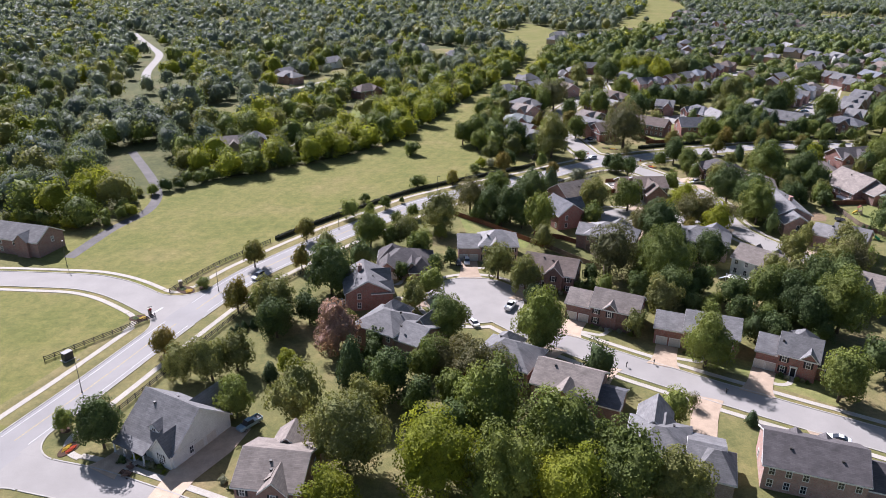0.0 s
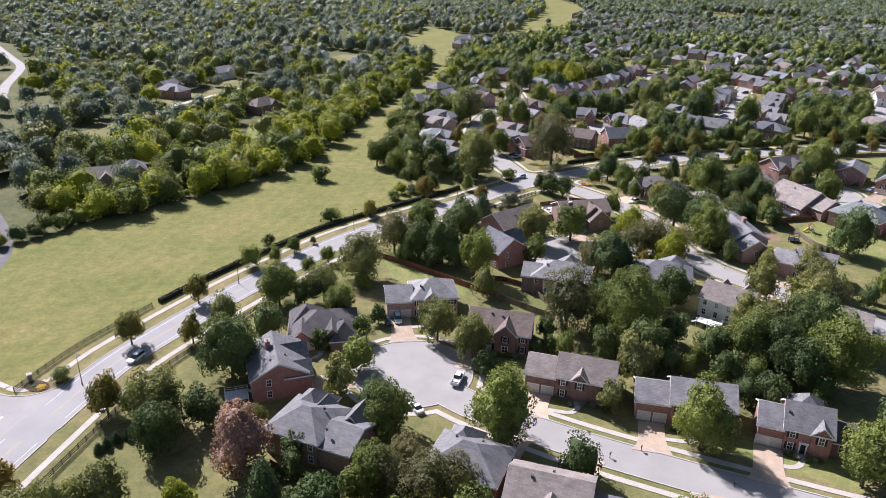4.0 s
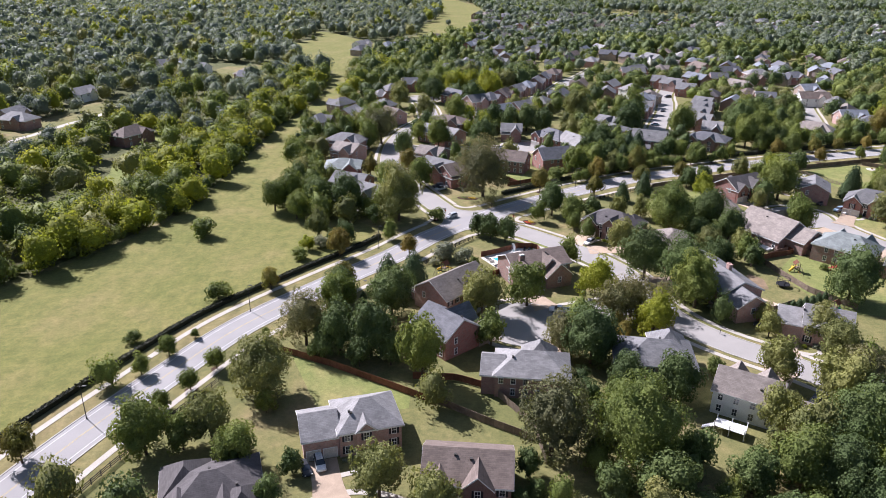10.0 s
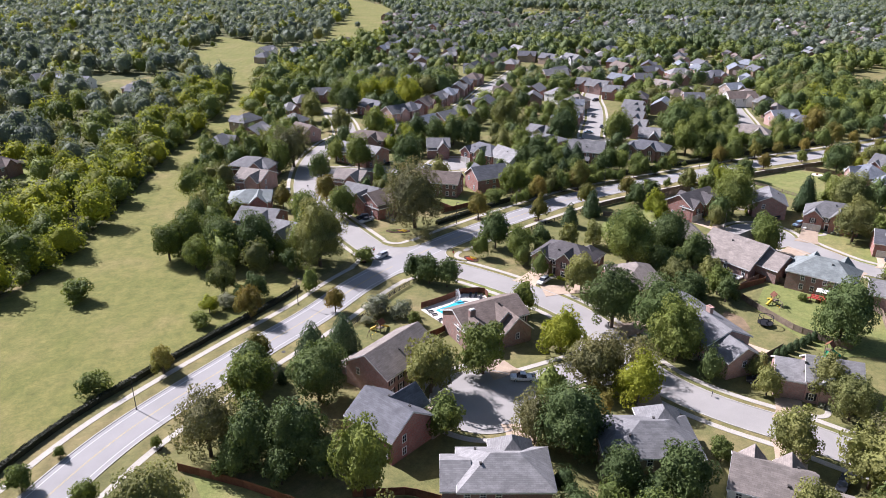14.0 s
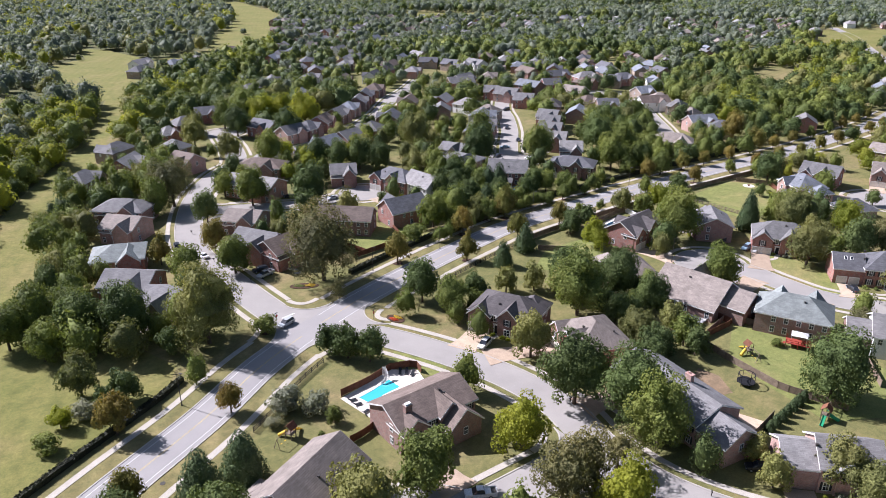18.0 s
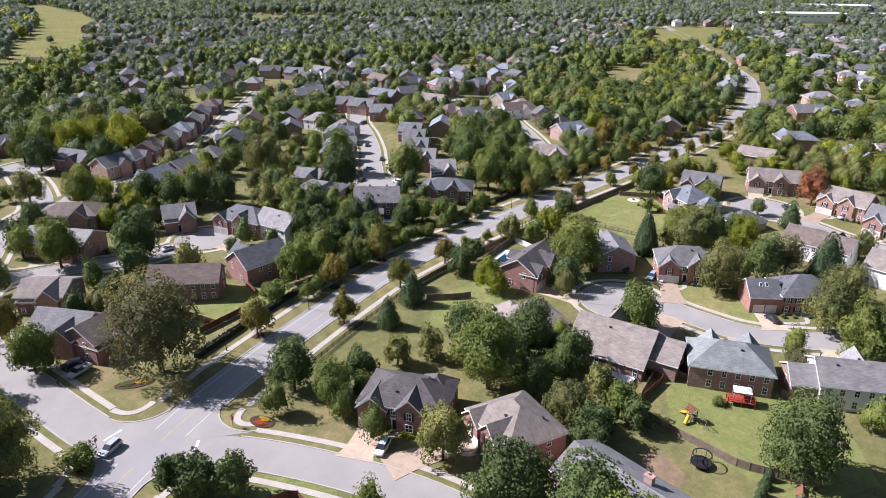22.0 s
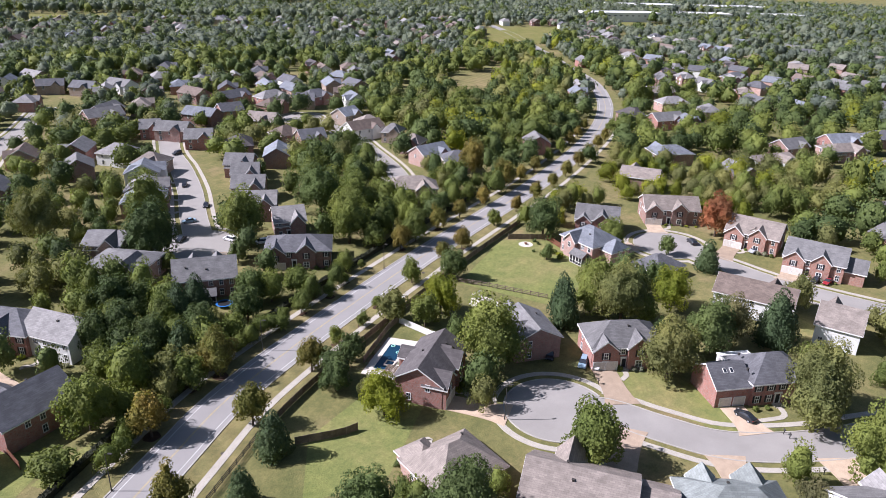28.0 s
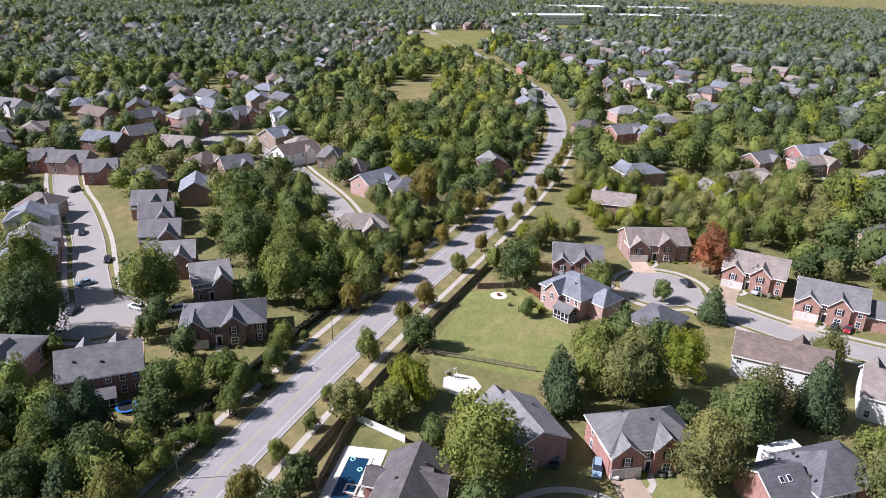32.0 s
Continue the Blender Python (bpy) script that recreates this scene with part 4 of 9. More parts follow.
road("left_row_street", [(104, 482), (122, 487), (145, 495), (160, 502), (181, 519), (206, 543), (237, 582), (262, 606), (300, 650)], 8.6, 0.040, ASPHALT2)
road("maple_court", [(300, 90), (293, 140), (290, 190), (287, 225), (288, 261), (294, 282), (300, 300)], 8.4, 0.042, ASPHALT2, 11.0)
road("far_court", [(296, 400), (318, 423), (339, 452), (353, 472), (364, 499), (369, 521)], 8.2, 0.042, ASPHALT2, 11.0)
road("east_street", [(575, 355), (552, 346), (525, 320), (500, 304)], 7.0, 0.042, ASPHALT2)
road("wood_road", [(-345, 812), (-315, 756), (-285, 703), (-255, 646), (-231, 556), (-205, 490)], 6.5, 0.034, ASPHALT2, label="pale country road running through woods")
road("yard_lane", [(-122, 440), (-115, 464), (-110, 488), (-102, 501), (-90, 523), (-77, 542), (-60, 600)], 4.0, 0.036, CONCRETE, label="pale concrete lane to houses among trees")
road("woods_lane", [(-119, 205), (-116, 230), (-111, 251), (-119, 278), (-150, 330)], 4.0, 0.030, DARKASPH, label="narrow dark asphalt lane running into the trees")
def fillet(main, side, R, z, mat, ahead=9.0):
    """Rounds both corners where one street runs into another: paving, kerb, and a pavement round the bend."""
    A, wa = next((p, w) for n, p, w in ROADS if n == main)
    B, wb = next((p, w) for n, p, w in ROADS if n == side)
    if np.min(np.hypot(*(A - B[0]).T)) > np.min(np.hypot(*(A - B[-1]).T)):
        B = B[::-1]
    i = int(np.argmin(np.hypot(*(A - B[0]).T)))
    k = next(j for j in range(len(B)) if np.min(np.hypot(*(A - B[j]).T)) > wa + ahead * 0.45)
    J, ta = A[i], A[min(i + 2, len(A) - 1)] - A[max(i - 2, 0)]
    ta = ta / np.linalg.norm(ta)
    db = B[min(k + 2, len(B) - 1)] - B[max(k - 2, 0)]
    db /= np.linalg.norm(db)
    na = np.array((-ta[1], ta[0]))
    na = na if na @ db > 0 else -na
    for s in (1, -1):
        sa = ta * s
        nb = np.array((-db[1], db[0]))
        nb = nb if nb @ sa > 0 else -nb
        p, q = J + na * wa, B[k] + nb * wb
        u = np.linalg.solve(np.array([sa, -db]).T, q - p)
        C = p + sa * u[0]
        half = math.acos(max(-1, min(1, float(sa @ db)))) / 2
        T = R / math.tan(half)
        bis = (sa + db) / np.linalg.norm(sa + db)
        O = C + bis * R / math.sin(half)
        a0, a1 = math.atan2(*(C + sa * T - O)[::-1]), math.atan2(*(C + db * T - O)[::-1])
        d = (a1 - a0 + math.pi) % (2 * math.pi) - math.pi
        arc = np.array([O + R * np.array((math.cos(a0 + d * j / 12), math.sin(a0 + d * j / 12))) for j in range(13)])
        poly = [tuple(C - bis * 1.2)] + [tuple(v) for v in arc]
        area = sum(x0 * y1 - x1 * y0 for (x0, y0), (x1, y1) in zip(poly, poly[1:] + poly[:1]))
        bm = add_prism(bmesh.new(), poly if area > 0 else poly[::-1], -0.2, z)
        tagged(part("street_corner", bm, mat), "pale rounded corner of a street junction", "street", kind="structure")
        side_of = 1 if normals(arc)[6] @ (O - arc[6]) > 0 else -1
        tagged(strip("kerb", arc, 0.0, side_of * 0.3, -0.2, 0.14, KERB), "pale concrete kerb bending round a corner", "kerb")
        CUTS.append((C, sa, -3.0, T, 0.9))
        CUTS.append((C, db, -3.0, T, 0.9))
        oa, ob = wa + (5.15 if main == "main_road" else 2.4), wb + 2.4
        p, q = J + na * oa, B[k] + nb * ob
        X = p + sa * np.linalg.solve(np.array([sa, -db]).T, q - p)[0]
        reach = min(R, 6.5)
        CUTS.append((X, sa, -9.0, reach - 0.3, 1.6))
        CUTS.append((X, db, -9.0, reach - 0.3, 1.6))
        bend = np.array([X + sa * reach * (1 - u) ** 2 + db * reach * u ** 2 for u in np.linspace(0, 1, 13)])
        tagged(strip("pavement", bend, 0.72, -0.72, -0.2, 0.106, CONCRETE), "pale concrete pavement bending round a street corner", "pavement")


for one, two, R in (("main_road", "field_street", 9.0), ("main_road", "north_street", 8.0), ("main_road", "loop_street", 8.0), ("north_street", "north_court", 6.0), ("loop_street", "side_court", 6.0), ("north_street", "left_row_street", 5.0), ("main_road", "corner_street", 7.0)):
    fillet(one, two, R, 0.0535, ASPHALT2)
for nm in ("court_street", "loop_street", "side_court", "garden_court", "north_street", "north_court", "row_street", "left_row_street", "maple_court", "far_court", "field_street", "corner_street"):
    kerbs(nm, 1.7, 1.4)
kerbs("main_road", 2.0, 0)
near_main = MAIN[:int(len(MAIN) * 0.72)]
open_main = [m[0] < 470 and not any(n != "main_road" and np.min(np.hypot(*(q - m).T)) < w + 2.5 for n, q, w in ROADS) for m in near_main]
for s in (1, -1):
    tagged(strip("verge", near_main, s * 4.9, s * 13.0, -0.2, 0.02, VERGE, open_main), "mown dry verge grass beside the road", "verge")
    mid = offset_path(near_main, s * 9.2)
    keep = [not near_road(m, 0.5, "main_road") for m in mid]
    keep = [k and m[0] < 470 and not cut_away(v) for k, m, v in zip(keep, near_main, mid)]
    tagged(strip("pavement", near_main, s * 8.5, s * 10.0, -0.2, 0.09, CONCRETE, keep), "pale concrete pavement behind the verge", "pavement")
    mid = offset_path(near_main, s * 3.5)
    keep = [not near_road(m, 0.2, "main_road") for m in mid]
    tagged(strip("edge_line", near_main, s * 3.44, s * 3.58, 0.0, 0.056, LINE, keep), "white painted edge line", "road line")
keep = [not near_road(m, -1.5, "main_road") for m in near_main]
for s in (-0.16, 0.06):
    tagged(strip("centre_line", near_main, s, s + 0.11, 0.0, 0.056, YLINE, keep), "faded yellow centre line", "road line")


LAWNS = ([(150, 229), (152, 255), (168, 266), (182, 246), (180, 232), (166, 222)], [(238, 316), (236, 342), (272, 347), (282, 332), (268, 318), (256, 312)], [(104, 357), (104, 371), (124, 378), (132, 366), (118, 360)],
             [(10, 218), (6, 246), (18, 238), (30, 224), (28, 218)], [(206, 258), (208, 285), (216, 292), (222, 278), (214, 256)], [(146, 320), (160, 331), (186, 331), (180, 318), (160, 312)], [(88, 130), (60, 150), (66, 154), (92, 138)],
             [(126, 355), (150, 360), (150, 366), (124, 362)], [(84, 297), (88, 301), (96, 290), (92, 284)])
for poly in LAWNS:
    sheet("lawn", poly, -0.2, 0.014, LUSH, "fresh green mown lawn of a yard", "lawn")


def stop_bar(x0, y0, x1, y1):
    d = Vector((x1 - x0, y1 - y0, 0))
    m = Matrix.Translation((x0, y0, 0)) @ Matrix.Rotation(math.atan2(d.y, d.x), 4, "Z")
    tagged(part("stop_line", add_box(bmesh.new(), 0, d.length, -0.28, 0.28, 0.02, 0.066, m), LINE), "white painted stop line", "road line", kind="structure")


stop_bar(70.7, 331.1, 74.6, 332.1)
stop_bar(-79.2, 167.4, -77.0, 172.3)
stop_bar(84.0, 318.5, 80.0, 313.5)



# ---- houses along the near streets ----
house(-53.4, 117.2, -28, 14.1, 15.0, 3.4, 6.0, "gable", "white", "grey", "side", 2, extras=(('gable', 4.4, 4.6, 3.4, 3.2, 6.0, 0.5), ('dormer', 0.4, -5.6, 4.4, 2.6, 4.4), ('porch', -7.03, 1.6, -7.5, 2.4, 2.7), ('block', 1.0, 6.4, 9.0, 6.0, 3.4, 3.6, 'gable', 90, 'white'), ('garage', 7.06, 2.2, 90), ('garage', 7.06, -1.2, 90)))
house(-29.4, 102.6, -7, 11.9, 13.0, 5.6, 3.2, "gable", "brown", "tan", "gables", 2, extras=(('dormer', 0.59, -5.2, 5.0, 2.2, 4.0, 'brown'), ('block', 0.0, 7.5, 5.5, 6.0, 5.4, 2.4, 'gable', 90)))
house(-21.7, 179.6, 101, 14.3, 12.0, 5.6, 3.2, "gable", "red", "grey", "gableschim", 2)
house(-11.6, 200.2, 2, 16.6, 14.0, 3.1, 3.7, "hip", "brown", "dark", "gables", 2, extras=(('block', -4.15, 3.5, 9.0, 8.0, 3.2, 3.4, 'hip', 90), ('block', 4.98, -5.6, 8.0, 7.0, 3.2, 3.0, 'hip', 90)))
house(14.3, 211.5, 0, 18.8, 11.0, 5.6, 3.2, "hip", "pink", "greyl", "wing", 2)
house(32.5, 191.5, -21, 15.3, 11.0, 5.6, 3.2, "gable", "dkbrick", "brown", "gables", 2)
house(43.9, 169.5, -26, 19.1, 10.0, 5.6, 3.2, "gable", "dkbrick", "tan", "wing", 2)
house(64.7, 157.5, -21, 19.7, 10.0, 5.6, 3.2, "gable", "red", "greyl", "wing", 2)
house(83.3, 147.0, -29, 13.2, 10.0, 5.6, 3.2, "gable", "red", "grey", "wingright", 2, extras=(('block', 8.82, 0.5, 4.6, 7.5, 3.6, 2.2, 'gable', 0, 'dkbrick', 'dark'), ('block', 2.65, 5.0, 6.0, 6.0, 5.4, 2.6, 'hip', 90)))
house(28.3, 132.1, 155, 14.0, 11.0, 5.6, 3.2, "gable", "brown", "tan", "", 2, extras=(('block', -0.7, 6.0, 5.0, 5.2, 5.4, 2.3, 'gable', 90), ('block', -9.39, 0.0, 5.2, 8.0, 3.4, 2.0, 'gable', 0, 'brown', 'slate')))
house(45.0, 110.1, 160, 17.5, 12.0, 5.6, 2.7, "hip", "tanb", "grey", "wingb", 2, extras=(('block', 4.38, -6.0, 9.0, 6.5, 5.4, 3.2, 'gable', 90), ('block', -7.36, 2.4, 7.0, 9.0, 4.6, 3.0, 'hip', 0)))
house(69.9, 107.3, 161, 17.2, 12.0, 5.6, 3.2, "gable", "pink", "dark", "", 2, extras=(('dormer', -2.59, -5.04, 5.0, 2.0, 4.0, 'white'), ('dormer', 2.59, -5.04, 5.0, 2.0, 4.0, 'white'), ('block', -11.62, -0.5, 6.5, 9.0, 3.4, 2.8, 'gable', 0)))
house(15.9, 142.1, 150, 13.6, 11.0, 5.6, 3.2, "hip", "dkbrick", "grey", "", 2, extras=(('block', 2.71, -4.4, 7.0, 6.0, 5.4, 2.6, 'hip', 90),))
house(-11.0, 155.3, 149, 18.3, 12.0, 5.6, 2.7, "hip", "brown", "grey", "wingb", 2, extras=(('block', 5.13, -5.04, 8.0, 7.0, 5.4, 3.0, 'hip', 90), ('block', -5.5, -4.8, 6.0, 5.0, 5.2, 2.4, 'gable', 90)))
house(43.1, 241.7, 115, 12.4, 11.0, 5.6, 3.7, "gable", "red", "slate", "", 2, extras=(('block', 0.62, -3.85, 8.0, 7.0, 5.6, 3.2, 'gable', 90),))
house(56.4, 219.1, 157, 16.0, 11.0, 5.6, 3.2, "hip", "brown", "greyl", "", 2, extras=(('block', 8.6, 0.2, 4.6, 9.0, 5.0, 2.4, 'gable', 0), ('block', -1.6, -3.85, 8.0, 7.5, 5.6, 3.6, 'hip', 90)))
house(85.7, 216.4, 156, 16.4, 12.0, 5.6, 3.2, "hip", "tanb", "grey", "", 2, extras=(('block', -3.27, -4.2, 9.0, 8.0, 5.6, 3.5, 'hip', 90), ('block', 6.22, 1.2, 6.0, 9.0, 5.0, 2.4, 'hip', 0)))
house(97.2, 198.5, 132, 12.7, 10.0, 5.6, 3.2, "gable", "white", "tan", "", 2, extras=(('block', -9.34, 0.2, 7.0, 8.0, 3.6, 2.4, 'gable', 0, 'brown'), ('gable', -2.79, 4.6, 5.6, 2.4, 5.0, 0.5), ('gable', 3.17, 4.0, 5.6, 2.2, 5.0, 0.5)))
house(133.7, 220.6, -42, 16.4, 10.0, 5.6, 3.2, "gable", "pink", "greyl", "wingside", 2, extras=())
house(126.4, 249.5, -94, 23.5, 12.0, 5.6, 2.7, "gable", "pink", "grey", "chim", 2, extras=(('block', 14.74, -1.0, 7.5, 9.0, 4.6, 2.8, 'gable', 0),))
house(79.5, 272.8, 5, 18.0, 11.5, 5.6, 2.7, "gable", "brown", "brown", "gables", 2, extras=(('chimney', -5.76, -3.22, 8.7), ('block', 3.6, -5.98, 7.0, 8.0, 3.8, 3.6, 'gable', 90)))
house(51.5, 263.2, 30, 17.7, 12.0, 5.6, 3.7, "gable", "pink", "tan", "", 2, extras=(('block', -4.43, 7.5, 5.0, 4.5, 2.8, 1.2, 'hip', 0),))
house(119.3, 296.7, -59, 17.2, 12.0, 5.6, 3.2, "hip", "dkbrick", "dark", "gables", 2, extras=(('block', 5.16, 3.6, 7.0, 7.0, 5.2, 2.6, 'hip', 90),))
house(127.6, 275.2, -107, 14.6, 13.0, 5.6, 3.6, "hip", "red", "tan", "gables", 2)
house(170.5, 280.4, 103, 18.1, 17.0, 3.4, 5.4, "gable", "brown", "tan", "", 2, extras=(('block', -11.64, -0.8, 7.5, 11.0, 4.2, 3.2, 'gable', 0), ('gable', 2.71, 5.0, 4.6, 3.0, 7.65, 0.8), ('flat', -7.59, -2.59, 8.1, 11.1, 0.35)))
house(179.6, 257.3, 120, 17.1, 12.0, 5.6, 3.7, "hip", "brown", "green", "", 2, extras=(('gable', -4.28, 5.0, 5.6, 2.6, 5.4, 1.2), ('gable', 3.77, 4.4, 5.6, 2.4, 5.4, 1.0)))
house(191.2, 236.4, 125, 14.1, 12.0, 5.6, 3.2, "gable", "white", "greyl", "", 2, extras=(('gable', -2.82, 5.0, 5.6, 2.6, 6.0, 1.2), ('block', 9.45, 0.3, 5.6, 9.0, 4.4, 2.6, 'gable', 0, 'brown')))
house(189.0, 321.5, 13, 16.8, 10.4, 5.6, 3.2, "gable", "red", "dark", "gables", 2, extras=(("dormer", 3.0, -3.3, 5.6, 3.0, 4.0, "white"), ("block", 3.4, 5.4, 5.0, 4.6, 4.4, 1.6, "gable", 90)))
house(166.3, 302.5, 158, 14.4, 12.0, 3.1, 4.2, "hip", "pink", "tan", "", 2, extras=(('block', 3.61, -4.8, 7.0, 6.0, 3.1, 2.4, 'hip', 90),))
house(223.6, 290.9, -53, 17.2, 11.0, 5.6, 3.7, "hip", "red", "grey", "gables", 2)
house(215.0, 310.9, -132, 12.8, 11.0, 5.6, 2.7, "gable", "brown", "grey", "gables", 2, extras=(('block', -8.79, -0.4, 6.0, 8.0, 3.2, 3.2, 'gable', 0),))
house(225.1, 262.5, -48, 21.9, 11.0, 5.6, 3.7, "hip", "red", "slate", "wingright", 2, extras=(('sky', -7.87, -1.76, 9.9, 4.7, 2.96), ('sky', -6.34, -1.76, 9.9, 4.7, 2.96), ('flat', -2.0, 5.5, 5.0, 10.1, 3.4)))
house(278.3, 319.2, 67, 13.3, 12.0, 5.6, 3.7, "hip", "pink", "blue", "", 2, extras=(("block", 1.6, 5.2, 4.6, 4.4, 5.6, 2.4, "gable", 90), ("block", -8.6, -1.5, 5.0, 8.0, 4.6, 2.6, "hip", 0)))
house(299.8, 324.7, -73, 13.9, 12.0, 5.6, 3.2, "gable", "red", "grey", "gables", 1)
house(325.0, 307.2, -62, 18.7, 12.0, 5.6, 3.2, "gable", "brown", "tan", "gables", 1)
house(316.5, 276.5, -94, 16.2, 12.0, 5.6, 3.7, "gable", "brick", "tan", "gables", 1, extras=(('dormer', 0.32, -5.04, 5.2, 2.0, 3.6, 'white'),))
house(305.0, 257.5, -91, 16.4, 12.0, 5.6, 3.7, "gable", "brick", "grey", "gables", 1, extras=(('dormer', 1.64, -5.04, 5.2, 2.0, 3.6, 'white'), ('block', 10.68, -0.5, 6.0, 8.5, 4.0, 2.8, 'gable', 0)))
house(266.2, 268.4, 90, 19.3, 11.0, 5.6, 3.2, "gable", "white", "brown", "", 1, extras=(('gable', -3.87, 4.5, 5.6, 2.4, 5.5, 0.6),))
house(261.7, 247.9, 88, 9.8, 12.0, 5.6, 3.7, "gable", "white", "tan", "", 1, extras=(("block", 2.2, -3.6, 8.0, 4.4, 5.4, 2.6, "gable", 90), ("block", -2.7, -1.5, 9.0, 3.9, 4.4, 2.0, "hip", 90)))
house(356.6, 327.2, 99, 14.8, 12.0, 5.6, 2.7, "gable", "brown", "tan", "", 1, extras=(("block", 3.3, -3.6, 8.0, 6.0, 5.4, 2.6, "gable", 90), ("block", -4.1, -1.5, 9.0, 5.0, 4.4, 2.0, "hip", 90)))
house(401.6, 327.5, 130, 17.8, 12.0, 5.6, 2.7, "hip", "brown", "blue", "", 1, extras=(("block", 3.9, -3.6, 8.0, 6.0, 5.4, 2.6, "gable", 90), ("block", -5.0, -1.5, 9.0, 5.0, 4.4, 2.0, "hip", 90)))
house(193.7, 396.9, 138, 15.8, 12.0, 5.6, 3.7, "gable", "dkbrick", "grey", "", 2, extras=(('gable', -3.16, 4.5, 5.6, 2.4, 6.0, 0.6), ('gable', 3.16, 4.5, 5.6, 2.4, 6.0, 0.6)))
house(222.4, 389.4, -51, 18.8, 12.0, 5.6, 2.7, "hip", "dkbrick", "slate", "gables", 2)
house(149.1, 412.4, -68, 17.8, 11.0, 5.6, 3.2, "hip", "red", "slate", "gables", 2)
house(154.1, 399.0, -78, 13.8, 10.0, 5.6, 3.7, "gable", "white", "greyl", "", 2)
house(133.5, 378.4, -178, 14.6, 11.0, 5.6, 3.7, "gable", "red", "slate", "", 2, extras=(('block', 1.46, -4.95, 7.0, 6.0, 5.4, 2.8, 'gable', 90),))
house(112.4, 380.5, 141, 18.5, 10.0, 5.6, 3.2, "gable", "dkbrick", "brown", "", 2)
house(49.4, 431.2, -37, 18.1, 12.0, 5.6, 2.7, "hip", "brown", "grey", "", 1, extras=(("block", 4.0, -3.6, 8.0, 6.0, 5.4, 2.6, "gable", 90), ("block", -5.1, -1.5, 9.0, 5.0, 4.4, 2.0, "hip", 90)))
house(46.8, 412.8, -43, 12.0, 12.0, 5.6, 2.7, "gable", "pink", "tan", "", 1, extras=(("block", 2.6, -3.6, 8.0, 5.4, 5.4, 2.6, "gable", 90), ("block", -3.4, -1.5, 9.0, 4.8, 4.4, 2.0, "hip", 90)))
house(40.4, 386.8, -14, 14.7, 13.0, 5.6, 2.7, "hip", "red", "green", "", 1, extras=(("block", 3.2, -3.6, 8.0, 6.0, 5.4, 2.6, "gable", 90), ("block", -4.1, -1.5, 9.0, 5.0, 4.4, 2.0, "hip", 90)))
house(40.5, 365.1, -37, 13.6, 12.0, 5.6, 2.7, "gable", "red", "grey", "", 1, extras=(("block", 3.0, -3.6, 8.0, 6.0, 5.4, 2.6, "gable", 90), ("block", -3.8, -1.5, 9.0, 5.0, 4.4, 2.0, "hip", 90)))
house(46.0, 348.3, -51, 9.8, 12.0, 5.6, 2.7, "gable", "tanb", "grey", "", 1, extras=(("block", 2.2, -3.6, 8.0, 4.4, 5.4, 2.6, "gable", 90), ("block", -2.7, -1.5, 9.0, 3.9, 4.4, 2.0, "hip", 90)))
house(82.9, 398.4, -43, 12.1, 12.0, 5.6, 2.2, "gable", "brown", "tan", "", 1, extras=(("block", 2.7, -3.6, 8.0, 5.4, 5.4, 2.6, "gable", 90), ("block", -3.4, -1.5, 9.0, 4.8, 4.4, 2.0, "hip", 90)))
house(79.8, 374.7, -56, 14.5, 11.0, 5.6, 3.2, "gable", "red", "grey", "", 1, extras=(("block", 3.2, -3.6, 8.0, 6.0, 5.4, 2.6, "gable", 90), ("block", -4.1, -1.5, 9.0, 5.0, 4.4, 2.0, "hip", 90)))
house(82.9, 366.3, 20, 9.8, 11.0, 5.6, 3.2, "gable", "red", "brown", "", 1, extras=(("block", 2.2, -3.6, 8.0, 4.4, 5.4, 2.6, "gable", 90), ("block", -2.7, -1.5, 9.0, 3.9, 4.4, 2.0, "hip", 90)))
house(98.0, 434.1, -54, 20.9, 12.0, 5.6, 2.7, "gable", "brick", "greyl", "", 1, extras=(("block", 4.6, -3.6, 8.0, 6.0, 5.4, 2.6, "gable", 90), ("block", -5.9, -1.5, 9.0, 5.0, 4.4, 2.0, "hip", 90)))
house(108.4, 457.6, -39, 19.4, 12.0, 5.6, 2.7, "hip", "brown", "brown", "", 1, extras=(("block", 4.3, -3.6, 8.0, 6.0, 5.4, 2.6, "gable", 90), ("block", -5.4, -1.5, 9.0, 5.0, 4.4, 2.0, "hip", 90)))
house(134.2, 431.1, -22, 10.2, 11.0, 5.6, 2.7, "gable", "dkbrick", "grey", "", 1, extras=(("block", 2.2, -3.6, 8.0, 4.6, 5.4, 2.6, "gable", 90), ("block", -2.9, -1.5, 9.0, 4.1, 4.4, 2.0, "hip", 90)))
house(238.3, 408.5, -40, 9.8, 12.0, 5.6, 3.2, "gable", "brown", "greyl", "", 1, extras=(("block", 2.2, -3.6, 8.0, 4.4, 5.4, 2.6, "gable", 90), ("block", -2.7, -1.5, 9.0, 3.9, 4.4, 2.0, "hip", 90)))
house(244.0, 428.0, -50, 13.1, 11.0, 5.6, 3.2, "gable", "brown", "greyl", "", 1, extras=(("block", 2.9, -3.6, 8.0, 5.9, 5.4, 2.6, "gable", 90), ("block", -3.7, -1.5, 9.0, 5.0, 4.4, 2.0, "hip", 90)))
house(255.6, 443.8, -51, 11.6, 11.0, 5.6, 3.2, "gable", "brown", "grey", "", 1, extras=(("block", 2.6, -3.6, 8.0, 5.2, 5.4, 2.6, "gable", 90), ("block", -3.2, -1.5, 9.0, 4.6, 4.4, 2.0, "hip", 90)))
